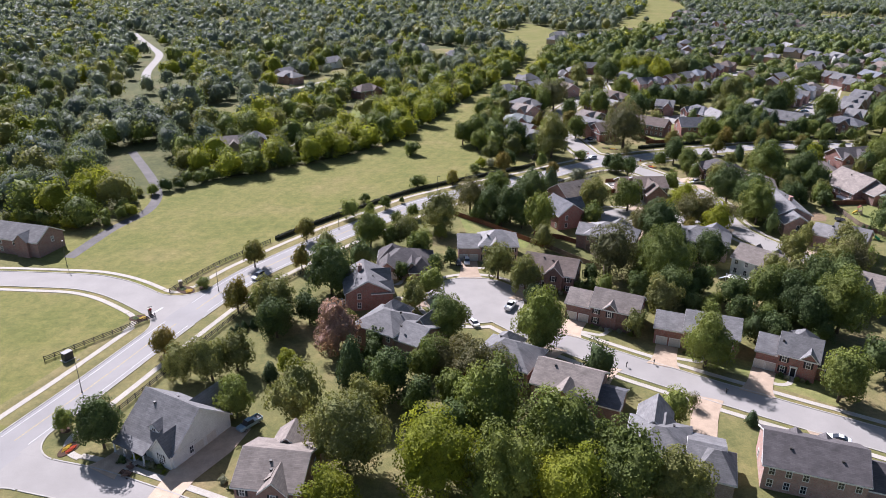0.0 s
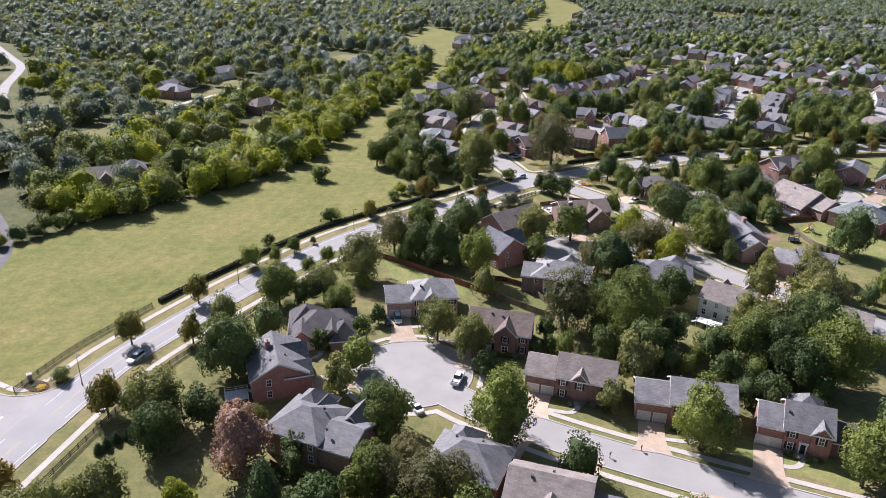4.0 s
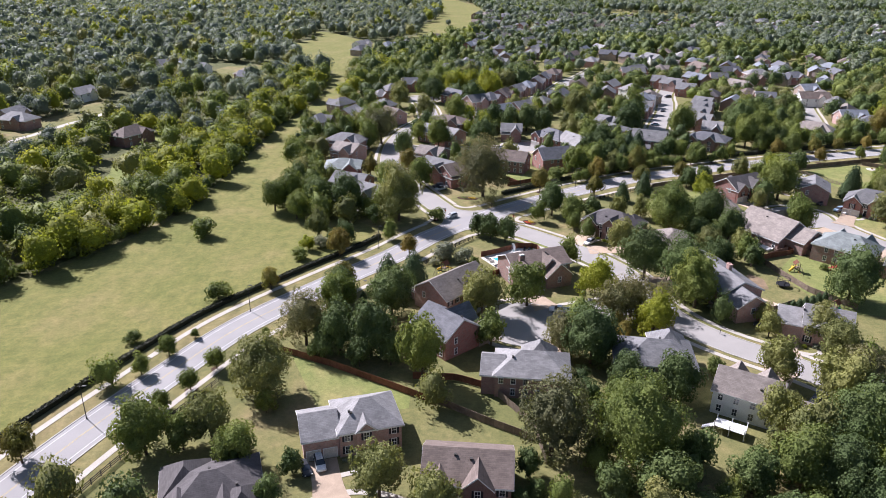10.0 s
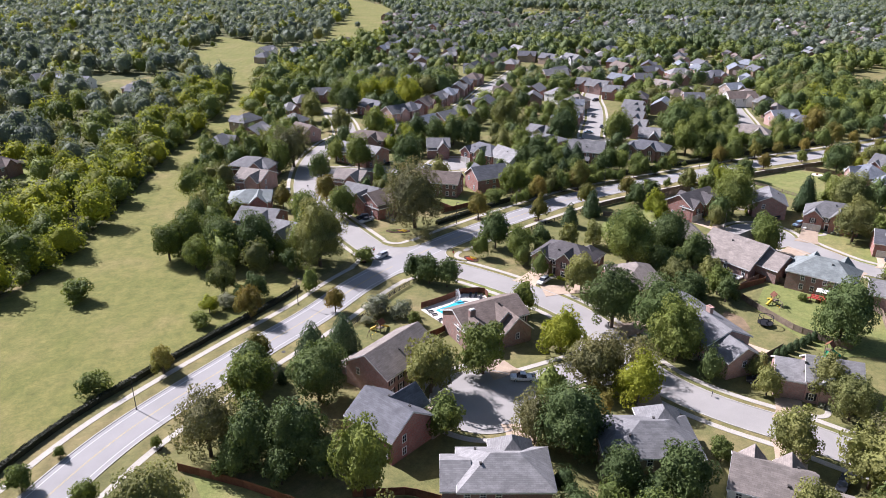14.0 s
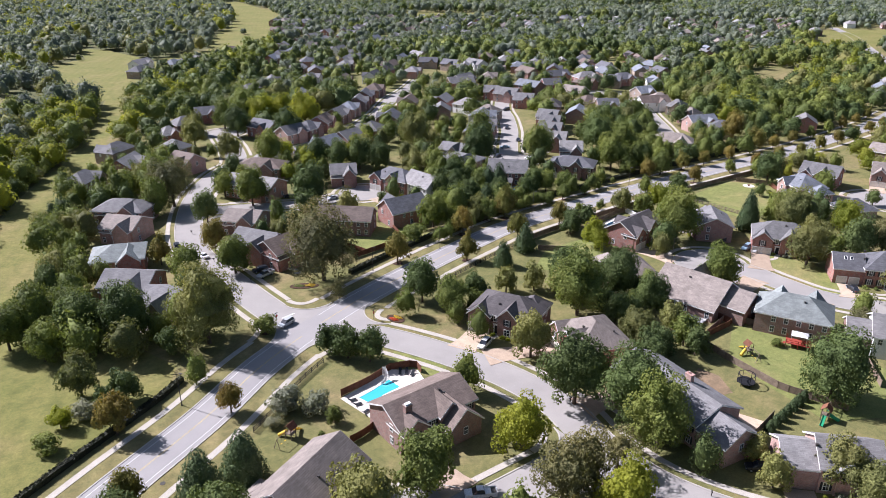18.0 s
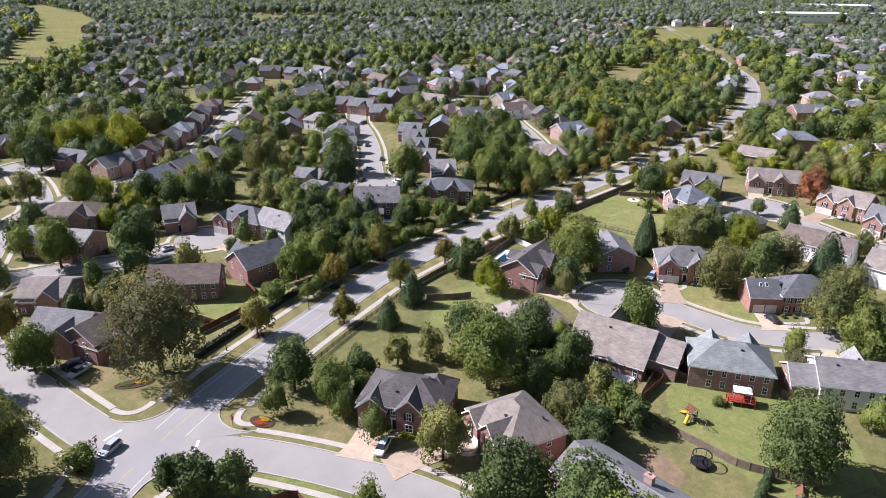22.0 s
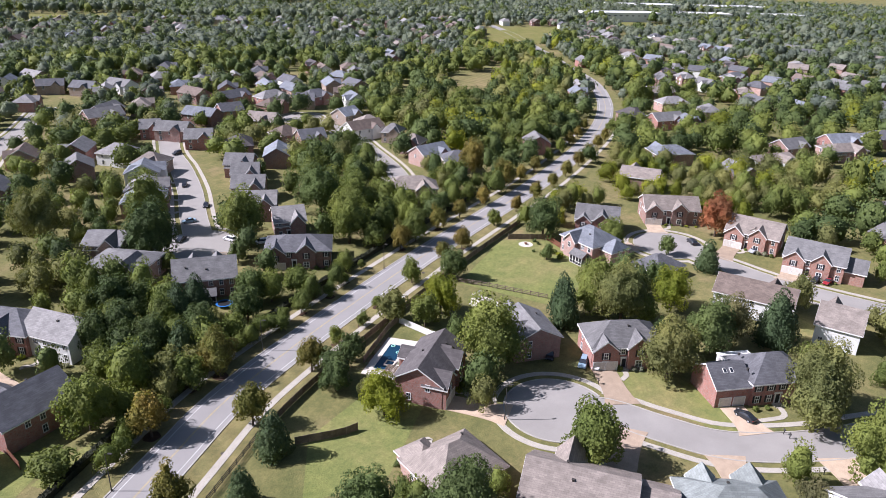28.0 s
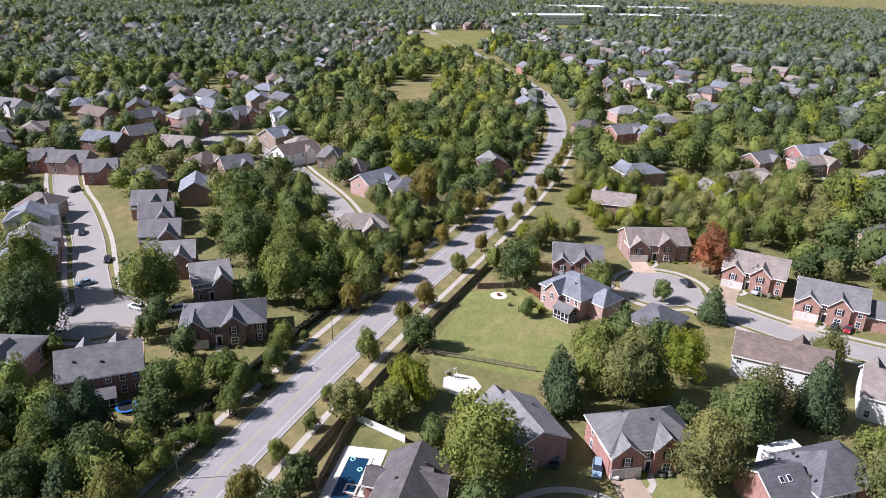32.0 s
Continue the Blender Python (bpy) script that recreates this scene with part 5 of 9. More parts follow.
house(266.4, 456.7, -49, 10.3, 11.0, 5.6, 3.2, "gable", "pink", "grey", "", 1, extras=(("block", 2.3, -3.6, 8.0, 4.6, 5.4, 2.6, "gable", 90), ("block", -2.9, -1.5, 9.0, 4.1, 4.4, 2.0, "hip", 90)))
house(274.9, 468.4, -56, 11.0, 11.0, 5.6, 3.2, "gable", "brown", "grey", "", 1, extras=(("block", 2.4, -3.6, 8.0, 5.0, 5.4, 2.6, "gable", 90), ("block", -3.1, -1.5, 9.0, 4.4, 4.4, 2.0, "hip", 90)))
house(193.4, 437.7, -58, 11.0, 12.0, 5.6, 2.2, "gable", "tanb", "grey", "", 1, extras=(("block", 2.4, -3.6, 8.0, 5.0, 5.4, 2.6, "gable", 90), ("block", -3.1, -1.5, 9.0, 4.4, 4.4, 2.0, "hip", 90)))
house(186.2, 420.6, -66, 16.6, 12.0, 5.6, 2.2, "hip", "tanb", "grey", "", 1, extras=(("block", 3.7, -3.6, 8.0, 6.0, 5.4, 2.6, "gable", 90), ("block", -4.6, -1.5, 9.0, 5.0, 4.4, 2.0, "hip", 90)))
house(290.1, 394.4, -52, 18.5, 10.0, 5.6, 3.2, "hip", "pink", "tan", "", 1, extras=(("block", 4.1, -3.6, 8.0, 6.0, 5.4, 2.6, "gable", 90), ("block", -5.2, -1.5, 9.0, 5.0, 4.4, 2.0, "hip", 90)))
house(414.6, 287.2, -37, 21.8, 12.0, 5.6, 2.2, "gable", "white", "tan", "", 1, extras=(("block", 4.8, -3.6, 8.0, 6.0, 5.4, 2.6, "gable", 90), ("block", -6.1, -1.5, 9.0, 5.0, 4.4, 2.0, "hip", 90)))
house(458.3, 260.9, -46, 19.2, 12.0, 5.6, 2.2, "hip", "pink", "tan", "", 1, extras=(("block", 4.2, -3.6, 8.0, 6.0, 5.4, 2.6, "gable", 90), ("block", -5.4, -1.5, 9.0, 5.0, 4.4, 2.0, "hip", 90)))
house(119.8, 183.0, -40, 11.8, 12.0, 5.6, 3.2, "gable", "brown", "tan", "", 1, extras=(("block", 2.6, -3.6, 8.0, 5.3, 5.4, 2.6, "gable", 90), ("block", -3.3, -1.5, 9.0, 4.7, 4.4, 2.0, "hip", 90)))

# ---- houses further off ----
far_house(141, 509, None, 12, 11.0, "pink", "grey", "gable")
far_house(152, 514, None, 12, 11.0, "brown", "slate", "hip")
far_house(164, 524, None, 12, 11.0, "red", "brown", "gable")
far_house(179, 537, None, 12, 11.0, "brown", "grey", "gable")
far_house(191, 549, None, 12, 11.0, "pink", "blue", "hip")
far_house(204, 563, None, 12, 11.0, "brown", "grey", "gable")
far_house(216, 579, None, 12, 11.0, "red", "slate", "gable")
far_house(232, 597, None, 12, 11.0, "brown", "brown", "hip")
far_house(161, 484, None, 12, 11.0, "pink", "grey", "gable")
far_house(147, 478, None, 12, 11.0, "brown", "blue", "gable")
far_house(179, 495, None, 12, 11.0, "red", "grey", "hip")
far_house(200, 514, None, 12, 11.0, "brown", "slate", "gable")
far_house(230, 546, None, 12, 11.0, "pink", "brown", "gable")
far_house(-103, 328, 16, 16, 11.0, "tanb", "tan", "gable")
far_house(-92, 338, 20, 10, 11.0, "brown", "slate", "hip")
far_house(-52, 470, 46, 17, 11.0, "dkbrick", "brown", "hip")
far_house(-94, 590, 56, 18, 11.0, "white", "greyl", "gable")
far_house(-119, 532, 65, 16, 11.0, "tanb", "grey", "gable")
far_house(-48, 709, 26, 18, 11.0, "white", "grey", "gable")
far_house(-26, 685, -42, 18, 11.0, "white", "slate", "gable")
far_house(10, 648, 46, 18, 11.0, "brown", "tan", "hip")
far_house(123, 802, 41, 18, 11.0, "white", "greyl", "gable")
far_house(115, 764, 46, 18, 11.0, "tanb", "slate", "hip")
far_house(134, 528, -64, 16, 11.0, "red", "slate", "gable")
far_house(88, 539, 3, 10, 11.0, "red", "greyl", "hip")
far_house(100, 559, 10, 11, 11.0, "brown", "grey", "hip")
far_house(84, 509, -59, 12, 11.0, "brown", "greyl", "hip")
far_house(83, 483, -64, 11, 11.0, "pink", "brown", "gable")
far_house(117, 578, -8, 13, 11.0, "red", "slate", "gable")
far_house(344, 549, 157, 13, 11.0, "red", "slate", "gable")
far_house(290, 572, -44, 12, 11.0, "red", "slate", "hip")
far_house(293, 548, -42, 10, 11.0, "red", "grey", "gable")
far_house(297, 536, -63, 15, 11.0, "pink", "grey", "gable")
far_house(294, 515, -46, 11, 11.0, "red", "grey", "gable")
far_house(256, 520, -71, 16, 11.0, "white", "greyl", "hip")
far_house(338, 518, -72, 16, 11.0, "dkbrick", "tan", "gable")
far_house(374, 493, -5, 12, 11.0, "tanb", "blue", "gable")
far_house(366, 472, -36, 11, 11.0, "tanb", "tan", "hip")
far_house(358, 451, -68, 10, 11.0, "tanb", "greyl", "hip")
far_house(346, 431, -77, 10, 11.0, "brown", "tan", "hip")
far_house(335, 415, -17, 14, 11.0, "pink", "blue", "gable")
far_house(333, 400, -48, 11, 11.0, "tanb", "slate", "hip")
far_house(325, 475, -30, 11, 11.0, "brown", "slate", "gable")
far_house(323, 489, -11, 12, 11.0, "tanb", "brown", "hip")
far_house(499, 246, -51, 18, 11.0, "pink", "slate", "hip")
far_house(657, 347, -39, 18, 11.0, "brown", "slate", "hip")
far_house(556, 376, -43, 17, 11.0, "brown", "tan", "gable")
far_house(524, 359, -45, 17, 11.0, "pink", "greyl", "hip")
far_house(473, 349, -37, 18, 11.0, "red", "grey", "gable")
far_house(647, 416, -37, 18, 11.0, "dkbrick", "grey", "gable")
far_house(450, 283, -32, 16, 11.0, "brown", "grey", "gable")
far_house(477, 263, -45, 18, 11.0, "red", "blue", "gable")
far_house(295, 588, -13, 18, 11.0, "brown", "grey", "gable")
far_house(385, 558, -14, 18, 11.0, "red", "greyl", "hip")
far_house(403, 540, -12, 18, 11.0, "red", "slate", "hip")
far_house(355, 467, -20, 18, 11.0, "white", "brown", "gable")
far_house(-37, 692, -44, 18, 11.0, "tanb", "blue", "hip")
far_house(-113, 518, -30, 18, 11.0, "brown", "greyl", "hip")
far_house(12, 633, -28, 18, 11.0, "white", "slate", "gable")
far_house(-135, 212, -15, 17, 11.0, "brown", "greyl", "gable")
far_house(255, 498, -66, 12, 11.0, "tanb", "tan", "hip")
far_house(303, 597, 23, 18, 11.0, "brown", "grey", "gable")
far_house(825, 524, None, 15, 11.0, "brick", "tan", "gable", True)
far_house(757, 514, None, 15, 11.0, "brick", "blue", "gable", True)
far_house(631, 429, None, 12, 11.0, "brick", "tan", "hip", True)
far_house(738, 455, None, 15, 11.0, "brick", "brown", "gable", True)
far_house(864, 466, None, 18, 11.0, "brick", "tan", "hip", True)
far_house(806, 439, None, 18, 11.0, "dkbrick", "brown", "gable", True)
far_house(715, 425, None, 15, 11.0, "brick", "blue", "gable", True)
far_house(787, 429, None, 12, 11.0, "dkbrick", "tan", "gable", True)
far_house(893, 434, None, 12, 11.0, "tanb", "tan", "hip", True)
far_house(746, 389, None, 18, 11.0, "brick", "slate", "hip", True)
far_house(674, 376, None, 18, 11.0, "white", "slate", "gable", True)
far_house(613, 389, None, 18, 11.0, "brown", "grey", "gable", True)
far_house(473, 336, None, 12, 11.0, "brown", "blue", "gable", True)
far_house(915, 388, None, 15, 11.0, "dkbrick", "blue", "gable", True)
far_house(850, 388, None, 15, 11.0, "white", "tan", "hip", True)
far_house(590, 328, None, 15, 11.0, "brick", "tan", "hip", True)
far_house(562, 317, None, 15, 11.0, "tanb", "slate", "gable", True)
far_house(695, 350, None, 15, 11.0, "brick", "slate", "gable", True)
far_house(897, 335, None, 15, 11.0, "dkbrick", "grey", "gable", True)
far_house(869, 318, None, 12, 11.0, "dkbrick", "slate", "gable", True)
far_house(744, 313, None, 15, 11.0, "tanb", "tan", "gable", True)
far_house(560, 291, None, 18, 11.0, "dkbrick", "blue", "gable", True)
far_house(653, 318, None, 15, 11.0, "pink", "blue", "gable", True)
far_house(589, 280, None, 12, 11.0, "tanb", "blue", "hip", True)
far_house(767, 285, None, 12, 11.0, "pink", "tan", "gable", True)
far_house(860, 282, None, 12, 11.0, "white", "slate", "gable", True)
far_house(656, 275, None, 15, 11.0, "brick", "grey", "gable", True)
far_house(680, 256, None, 15, 11.0, "pink", "grey", "gable", True)
far_house(857, 256, None, 12, 11.0, "pink", "tan", "gable", True)
far_house(625, 233, None, 12, 11.0, "brown", "blue", "hip", True)
far_house(595, 243, None, 15, 11.0, "brown", "slate", "gable", True)
far_house(336, 664, None, 15, 11.0, "tanb", "slate", "gable", True)
far_house(354, 655, None, 18, 11.0, "white", "grey", "gable", True)
far_house(327, 551, None, 18, 11.0, "dkbrick", "blue", "gable", True)
far_house(375, 627, None, 12, 11.0, "brick", "blue", "hip", True)
far_house(363, 599, None, 18, 11.0, "dkbrick", "brown", "gable", True)
far_house(396, 631, None, 15, 11.0, "tanb", "grey", "hip", True)
far_house(387, 597, None, 15, 11.0, "brick", "slate", "gable", True)
far_house(371, 575, None, 18, 11.0, "brick", "slate", "gable", True)
far_house(408, 584, None, 18, 11.0, "brick", "blue", "gable", True)
far_house(429, 606, None, 15, 11.0, "pink", "brown", "gable", True)
far_house(431, 586, None, 15, 11.0, "white", "slate", "gable", True)
far_house(368, 541, None, 15, 11.0, "brick", "brown", "hip", True)
far_house(411, 565, None, 18, 11.0, "pink", "blue", "gable", True)
far_house(390, 537, None, 12, 11.0, "tanb", "slate", "gable", True)
far_house(440, 558, None, 18, 11.0, "tanb", "blue", "gable", True)
far_house(448, 545, None, 15, 11.0, "brown", "slate", "gable", True)
far_house(468, 574, None, 15, 11.0, "tanb", "blue", "hip", True)
far_house(184, 661, None, 15, 11.0, "white", "grey", "gable", True)
far_house(181, 601, None, 15, 11.0, "tanb", "blue", "gable", True)
far_house(229, 690, None, 15, 11.0, "brown", "slate", "gable", True)
far_house(228, 639, None, 18, 11.0, "dkbrick", "brown", "gable", True)
far_house(243, 742, None, 12, 11.0, "brick", "slate", "hip", True)
far_house(292, 772, None, 15, 11.0, "white", "greyl", "gable", True)
far_house(334, 748, None, 15, 11.0, "dkbrick", "brown", "gable", True)
far_house(339, 723, None, 18, 11.0, "tanb", "greyl", "gable", True)
far_house(291, 649, None, 12, 11.0, "brick", "greyl", "hip", True)
far_house(327, 685, None, 15, 11.0, "tanb", "slate", "gable", True)

house(244.3, 489.1, 46, 10.5, 12.0, 5.6, 3.0, "gable", "white", "blue", "", 1, extras=(("block", 2.2, -4.0, 8.0, 5.2, 5.4, 2.4, "gable", 90), ("block", -2.6, 1.5, 10.0, 4.8, 5.6, 2.2, "hip", 90)))
house(231.4, 471.1, 46, 10.5, 12.0, 5.6, 3.0, "gable", "pink", "greyl", "", 1, extras=(("block", 2.2, -4.0, 8.0, 5.2, 5.4, 2.4, "gable", 90), ("block", -2.6, 1.5, 10.0, 4.8, 5.6, 2.2, "hip", 90)))
house(222.4, 460.9, 46, 10.5, 12.0, 5.6, 3.0, "gable", "brown", "blue", "", 1, extras=(("block", 2.2, -4.0, 8.0, 5.2, 5.4, 2.4, "gable", 90), ("block", -2.6, 1.5, 10.0, 4.8, 5.6, 2.2, "hip", 90)))
house(275.2, 296.8, 160, 12.0, 10.0, 3.2, 3.0, "hip", "tanb", "slate", "", 1, label="low one-storey house with a slate grey hipped roof among trees")
sheet("driveway", [(-50.5, 111.6), (-44.7, 120.6), (-39.2, 119.8), (-41.3, 112.6), (-45.9, 104.5), (-47.8, 97.9), (-53.1, 98.5)], -0.2, 0.125, DRIVE, "wide tan driveway curving to a side garage", "driveway")
sheet("driveway", [(136.2, 242.3), (139.1, 236.1), (130.7, 234.4), (129.2, 240.4)], -0.2, 0.1, DRIVE, "tan concrete drive behind a house", "driveway")
sheet("bare_earth", [(144.0, 257.1), (145.4, 252.3), (142.4, 246.3), (137.0, 247.5), (138.6, 253.9)], -0.2, 0.03, DIRT, "worn patch of bare brown earth in a lawn", "bare ground")
sheet("mulch_bed", [(-61.8, 107.0), (-59.7, 114.0), (-53.3, 113.2), (-49.7, 110.4), (-51.8, 107.5), (-57.7, 112.3), (-58.5, 104.2)], -0.2, 0.06, MULCH, "brown mulch bed along a front garden", "mulch bed")

# ---- single trees ----
tree(88.5, 132.1, 6.0, 13.7, "g")
tree(12.7, 137.4, 4.8, 9.6, "w")
tree(55.1, 129.2, 1.9, 3.8, "b")
tree(65.8, 123.5, 1.5, 3.7, "p")
tree(-67.0, 146.8, 3.6, 8.5, "m")
tree(-69.7, 184.9, 2.4, 3.7, "h")
tree(-42.1, 157.1, 5.2, 12.1, "d")
tree(-25.9, 151.1, 6.2, 13.1, "r")
tree(-16.0, 151.4, 2.9, 6.6, "d")
tree(-21.8, 142.1, 3.2, 7.8, "p")
tree(-16.8, 146.5, 2.6, 5.9, "d")
tree(-4.6, 139.3, 3.7, 8.6, "g")
tree(0.3, 141.4, 4.4, 8.7, "w")
tree(5.1, 146.9, 4.0, 7.9, "w")
tree(-35.3, 140.8, 2.9, 6.4, "y")
tree(-39.4, 138.1, 2.1, 5.0, "p")
tree(-47.9, 141.5, 4.7, 10.4, "o")
tree(-59.4, 137.2, 4.5, 10.0, "o")
tree(-52.6, 137.4, 5.1, 11.2, "o")
tree(-53.9, 158.1, 1.1, 2.5, "p")
tree(-52.8, 159.5, 1.1, 2.6, "p")
tree(-51.5, 161.0, 1.1, 2.6, "p")
tree(-49.5, 162.1, 1.1, 2.6, "p")
tree(51.5, 383.8, 4.1, 9.9, "m")
tree(55.1, 364.8, 5.6, 12.9, "g")
tree(68.9, 365.7, 5.2, 11.9, "g")
tree(68.6, 385.9, 4.4, 10.5, "m")
tree(156.9, 391.0, 4.9, 11.3, "d")
tree(-15.7, 331.3, 4.8, 7.3, "h")
tree(140.8, 552.8, 7.8, 17.1, "y")
tree(152.5, 550.8, 7.9, 17.4, "y")
tree(159.5, 536.5, 9.1, 19.9, "y")
tree(133.9, 566.6, 7.9, 18.1, "g")
tree(120.2, 554.4, 6.9, 15.8, "g")
tree(120.9, 533.6, 7.4, 17.1, "d")
tree(96.6, 523.6, 6.6, 14.5, "o")
tree(104.1, 490.9, 6.0, 13.2, "o")
tree(117.0, 472.0, 6.8, 15.6, "g")
tree(139.9, 515.2, 6.9, 15.8, "d")
tree(158.2, 488.6, 5.2, 11.4, "o")
tree(135.1, 460.0, 6.0, 13.8, "d")
tree(140.8, 450.5, 5.9, 13.6, "d")
tree(148.8, 446.0, 6.0, 13.7, "d")
tree(155.4, 440.0, 6.0, 13.7, "d")
tree(86.8, 438.6, 4.5, 10.4, "g")
tree(92.8, 423.0, 6.5, 15.0, "g")
tree(95.6, 455.6, 5.0, 11.5, "d")
tree(67.3, 437.4, 9.5, 19.1, "w")
tree(59.6, 431.6, 6.1, 14.1, "g")
tree(102.4, 548.7, 5.6, 12.3, "o")
tree(73.4, 413.3, 4.9, 11.4, "d")
tree(-66.8, 113.3, 4.9, 11.4, "d")
tree(-77.2, 118.9, 2.3, 5.2, "g")
tree(-43.3, 123.8, 4.3, 9.8, "g")
tree(-1.0, 102.5, 8.0, 17.0, "y")
tree(9.4, 116.6, 8.3, 18.0, "g")
tree(21.5, 107.1, 8.3, 18.0, "g")
tree(11.9, 97.6, 7.5, 17.0, "g")
tree(32.9, 99.3, 7.5, 16.0, "g")
tree(42.1, 97.7, 6.0, 13.0, "o")
tree(22.4, 95.4, 7.0, 15.0, "y")
tree(-17.9, 107.8, 8.2, 17.0, "o")
tree(-29.9, 122.3, 6.2, 13.0, "o")
tree(-18.6, 93.7, 5.5, 12.0, "y")
tree(-11.3, 132.3, 5.5, 13.0, "d")
tree(-20.3, 136.7, 3.8, 13.0, "p")
tree(-2.2, 142.1, 4.5, 10.0, "g")
tree(7.2, 137.0, 6.0, 12.0, "w")
tree(-15.5, 123.8, 4.5, 10.0, "o")
tree(-5.5, 125.8, 4.0, 9.0, "d")
tree(2.2, 112.5, 5.0, 12.0, "d")
tree(31.1, 113.3, 4.0, 9.0, "g")
tree(2.3, 127.3, 4.2, 10.0, "g")
tree(137.3, 233.8, 1.1, 2.8, "p")
tree(139.9, 234.2, 1.2, 3.0, "p")
tree(142.5, 234.7, 1.3, 2.8, "p")
tree(145.1, 235.2, 1.1, 3.0, "p")
tree(147.6, 235.6, 1.2, 2.8, "p")
tree(150.2, 236.1, 1.3, 3.0, "p")
tree(152.8, 236.5, 1.1, 2.8, "p")
tree(213.1, 445.3, 8.0, 18.3, "g")
tree(186.8, 462.7, 8.2, 18.1, "o")
tree(317.0, 289.0, 6.2, 14.9, "R")
tree(282.8, 337.1, 6.3, 14.4, "d")
tree(268.2, 369.1, 3.6, 8.6, "m")
tree(222.9, 412.7, 7.4, 17.0, "g")
tree(241.3, 385.5, 7.0, 16.2, "g")
tree(257.4, 411.1, 8.6, 17.5, "d")
tree(258.7, 396.6, 8.2, 16.8, "g")
tree(254.6, 369.1, 4.8, 11.1, "g")
tree(330.2, 390.8, 6.2, 14.8, "m")
tree(322.6, 372.3, 4.9, 11.8, "m")
tree(85.7, 887.1, 2.6, 5.7, "s")
tree(-46.1, 220.4, 3.5, 8.8, "m")
tree(-27.6, 246.7, 2.4, 5.3, "s")
tree(-22.0, 253.2, 2.6, 5.7, "s")
tree(-16.3, 260.7, 1.2, 2.6, "s")
tree(3.6, 283.4, 2.8, 7.0, "m")
tree(-10.8, 281.8, 4.1, 5.5, "h")
tree(-30.5, 262.3, 2.6, 3.5, "h")
tree(-22.3, 231.0, 2.3, 5.1, "s")
tree(-16.6, 237.2, 2.4, 5.3, "s")
tree(-11.1, 244.5, 2.5, 5.5, "s")
tree(0.6, 256.4, 1.3, 2.9, "s")
tree(-24.0, 216.9, 5.7, 12.5, "g")
tree(-17.2, 216.6, 3.6, 7.9, "g")
tree(-11.9, 218.0, 5.0, 11.5, "o")
tree(-7.6, 209.0, 4.5, 9.9, "g")
tree(-1.4, 230.8, 7.4, 14.6, "o")
tree(-1.1, 224.5, 2.5, 5.5, "g")
tree(10.0, 250.0, 6.6, 14.6, "w")
tree(17.4, 244.6, 5.7, 14.0, "d")
tree(13.0, 242.6, 3.4, 8.4, "d")
tree(20.8, 236.9, 3.4, 8.0, "d")
tree(28.0, 235.6, 3.6, 8.6, "d")
tree(30.2, 238.8, 4.2, 9.0, "b")
tree(24.4, 241.0, 5.8, 13.6, "d")
tree(21.4, 271.6, 4.7, 10.8, "d")
tree(33.5, 259.6, 6.8, 15.0, "d")
tree(33.6, 228.0, 5.4, 16.8, "g")
tree(2.4, 204.1, 2.4, 5.6, "d")
tree(16.7, 193.7, 5.2, 11.9, "o")
tree(9.3, 350.4, 5.8, 12.8, "g")
tree(15.7, 354.8, 6.4, 14.1, "g")
tree(16.2, 340.3, 4.8, 10.5, "g")
tree(25.0, 344.7, 6.4, 14.8, "d")
tree(20.6, 375.1, 4.6, 10.6, "d")
tree(34.9, 340.5, 6.7, 15.3, "d")
tree(51.2, 328.3, 9.0, 20.8, "o")
tree(42.3, 327.0, 3.3, 7.6, "d")
tree(64.9, 326.3, 3.7, 5.0, "h")
tree(21.7, 320.3, 4.3, 10.0, "o")
tree(29.7, 313.3, 3.5, 8.1, "d")
tree(25.2, 312.5, 2.5, 5.8, "d")
tree(21.1, 311.4, 3.1, 4.6, "l")
tree(13.7, 303.9, 3.2, 4.3, "h")
tree(16.6, 310.2, 2.5, 5.0, "y")
tree(25.9, 301.8, 3.9, 9.9, "m")
tree(47.4, 297.3, 2.9, 7.2, "m")
tree(24.4, 278.7, 3.5, 8.7, "m")
tree(43.3, 274.8, 4.6, 11.5, "p")
tree(35.3, 272.3, 4.9, 12.3, "p")
tree(20.1, 265.0, 5.5, 12.2, "g")
tree(27.5, 269.3, 1.3, 3.4, "p")
tree(57.1, 291.5, 4.1, 6.2, "l")
tree(62.5, 288.2, 3.3, 5.0, "l")
tree(53.1, 288.0, 1.8, 2.7, "l")
tree(64.2, 282.7, 1.8, 3.9, "g")
tree(60.3, 279.8, 1.0, 1.3, "h")
tree(74.6, 308.5, 3.5, 8.0, "d")
tree(77.2, 304.0, 4.0, 9.1, "d")
tree(80.9, 299.7, 3.9, 9.0, "d")
tree(56.5, 252.9, 6.2, 14.3, "o")
tree(70.4, 255.3, 6.2, 13.6, "g")
tree(91.3, 256.0, 5.7, 11.3, "y")
tree(53.8, 238.2, 4.2, 9.2, "g")
tree(68.6, 229.1, 5.2, 11.3, "w")
tree(73.6, 224.0, 7.0, 15.0, "d")
tree(88.9, 240.8, 5.8, 12.7, "w")
tree(95.5, 232.3, 5.7, 11.3, "y")
tree(88.1, 237.0, 2.1, 5.3, "m")
tree(115.9, 250.2, 7.5, 17.3, "d")
tree(110.3, 261.6, 7.7, 17.8, "d")
tree(110.8, 205.8, 5.0, 11.4, "o")
tree(75.4, 210.9, 4.3, 9.8, "d")
tree(84.1, 205.2, 5.4, 12.5, "d")
tree(50.8, 195.6, 8.0, 18.2, "w")
tree(64.4, 188.0, 8.7, 20.6, "g")
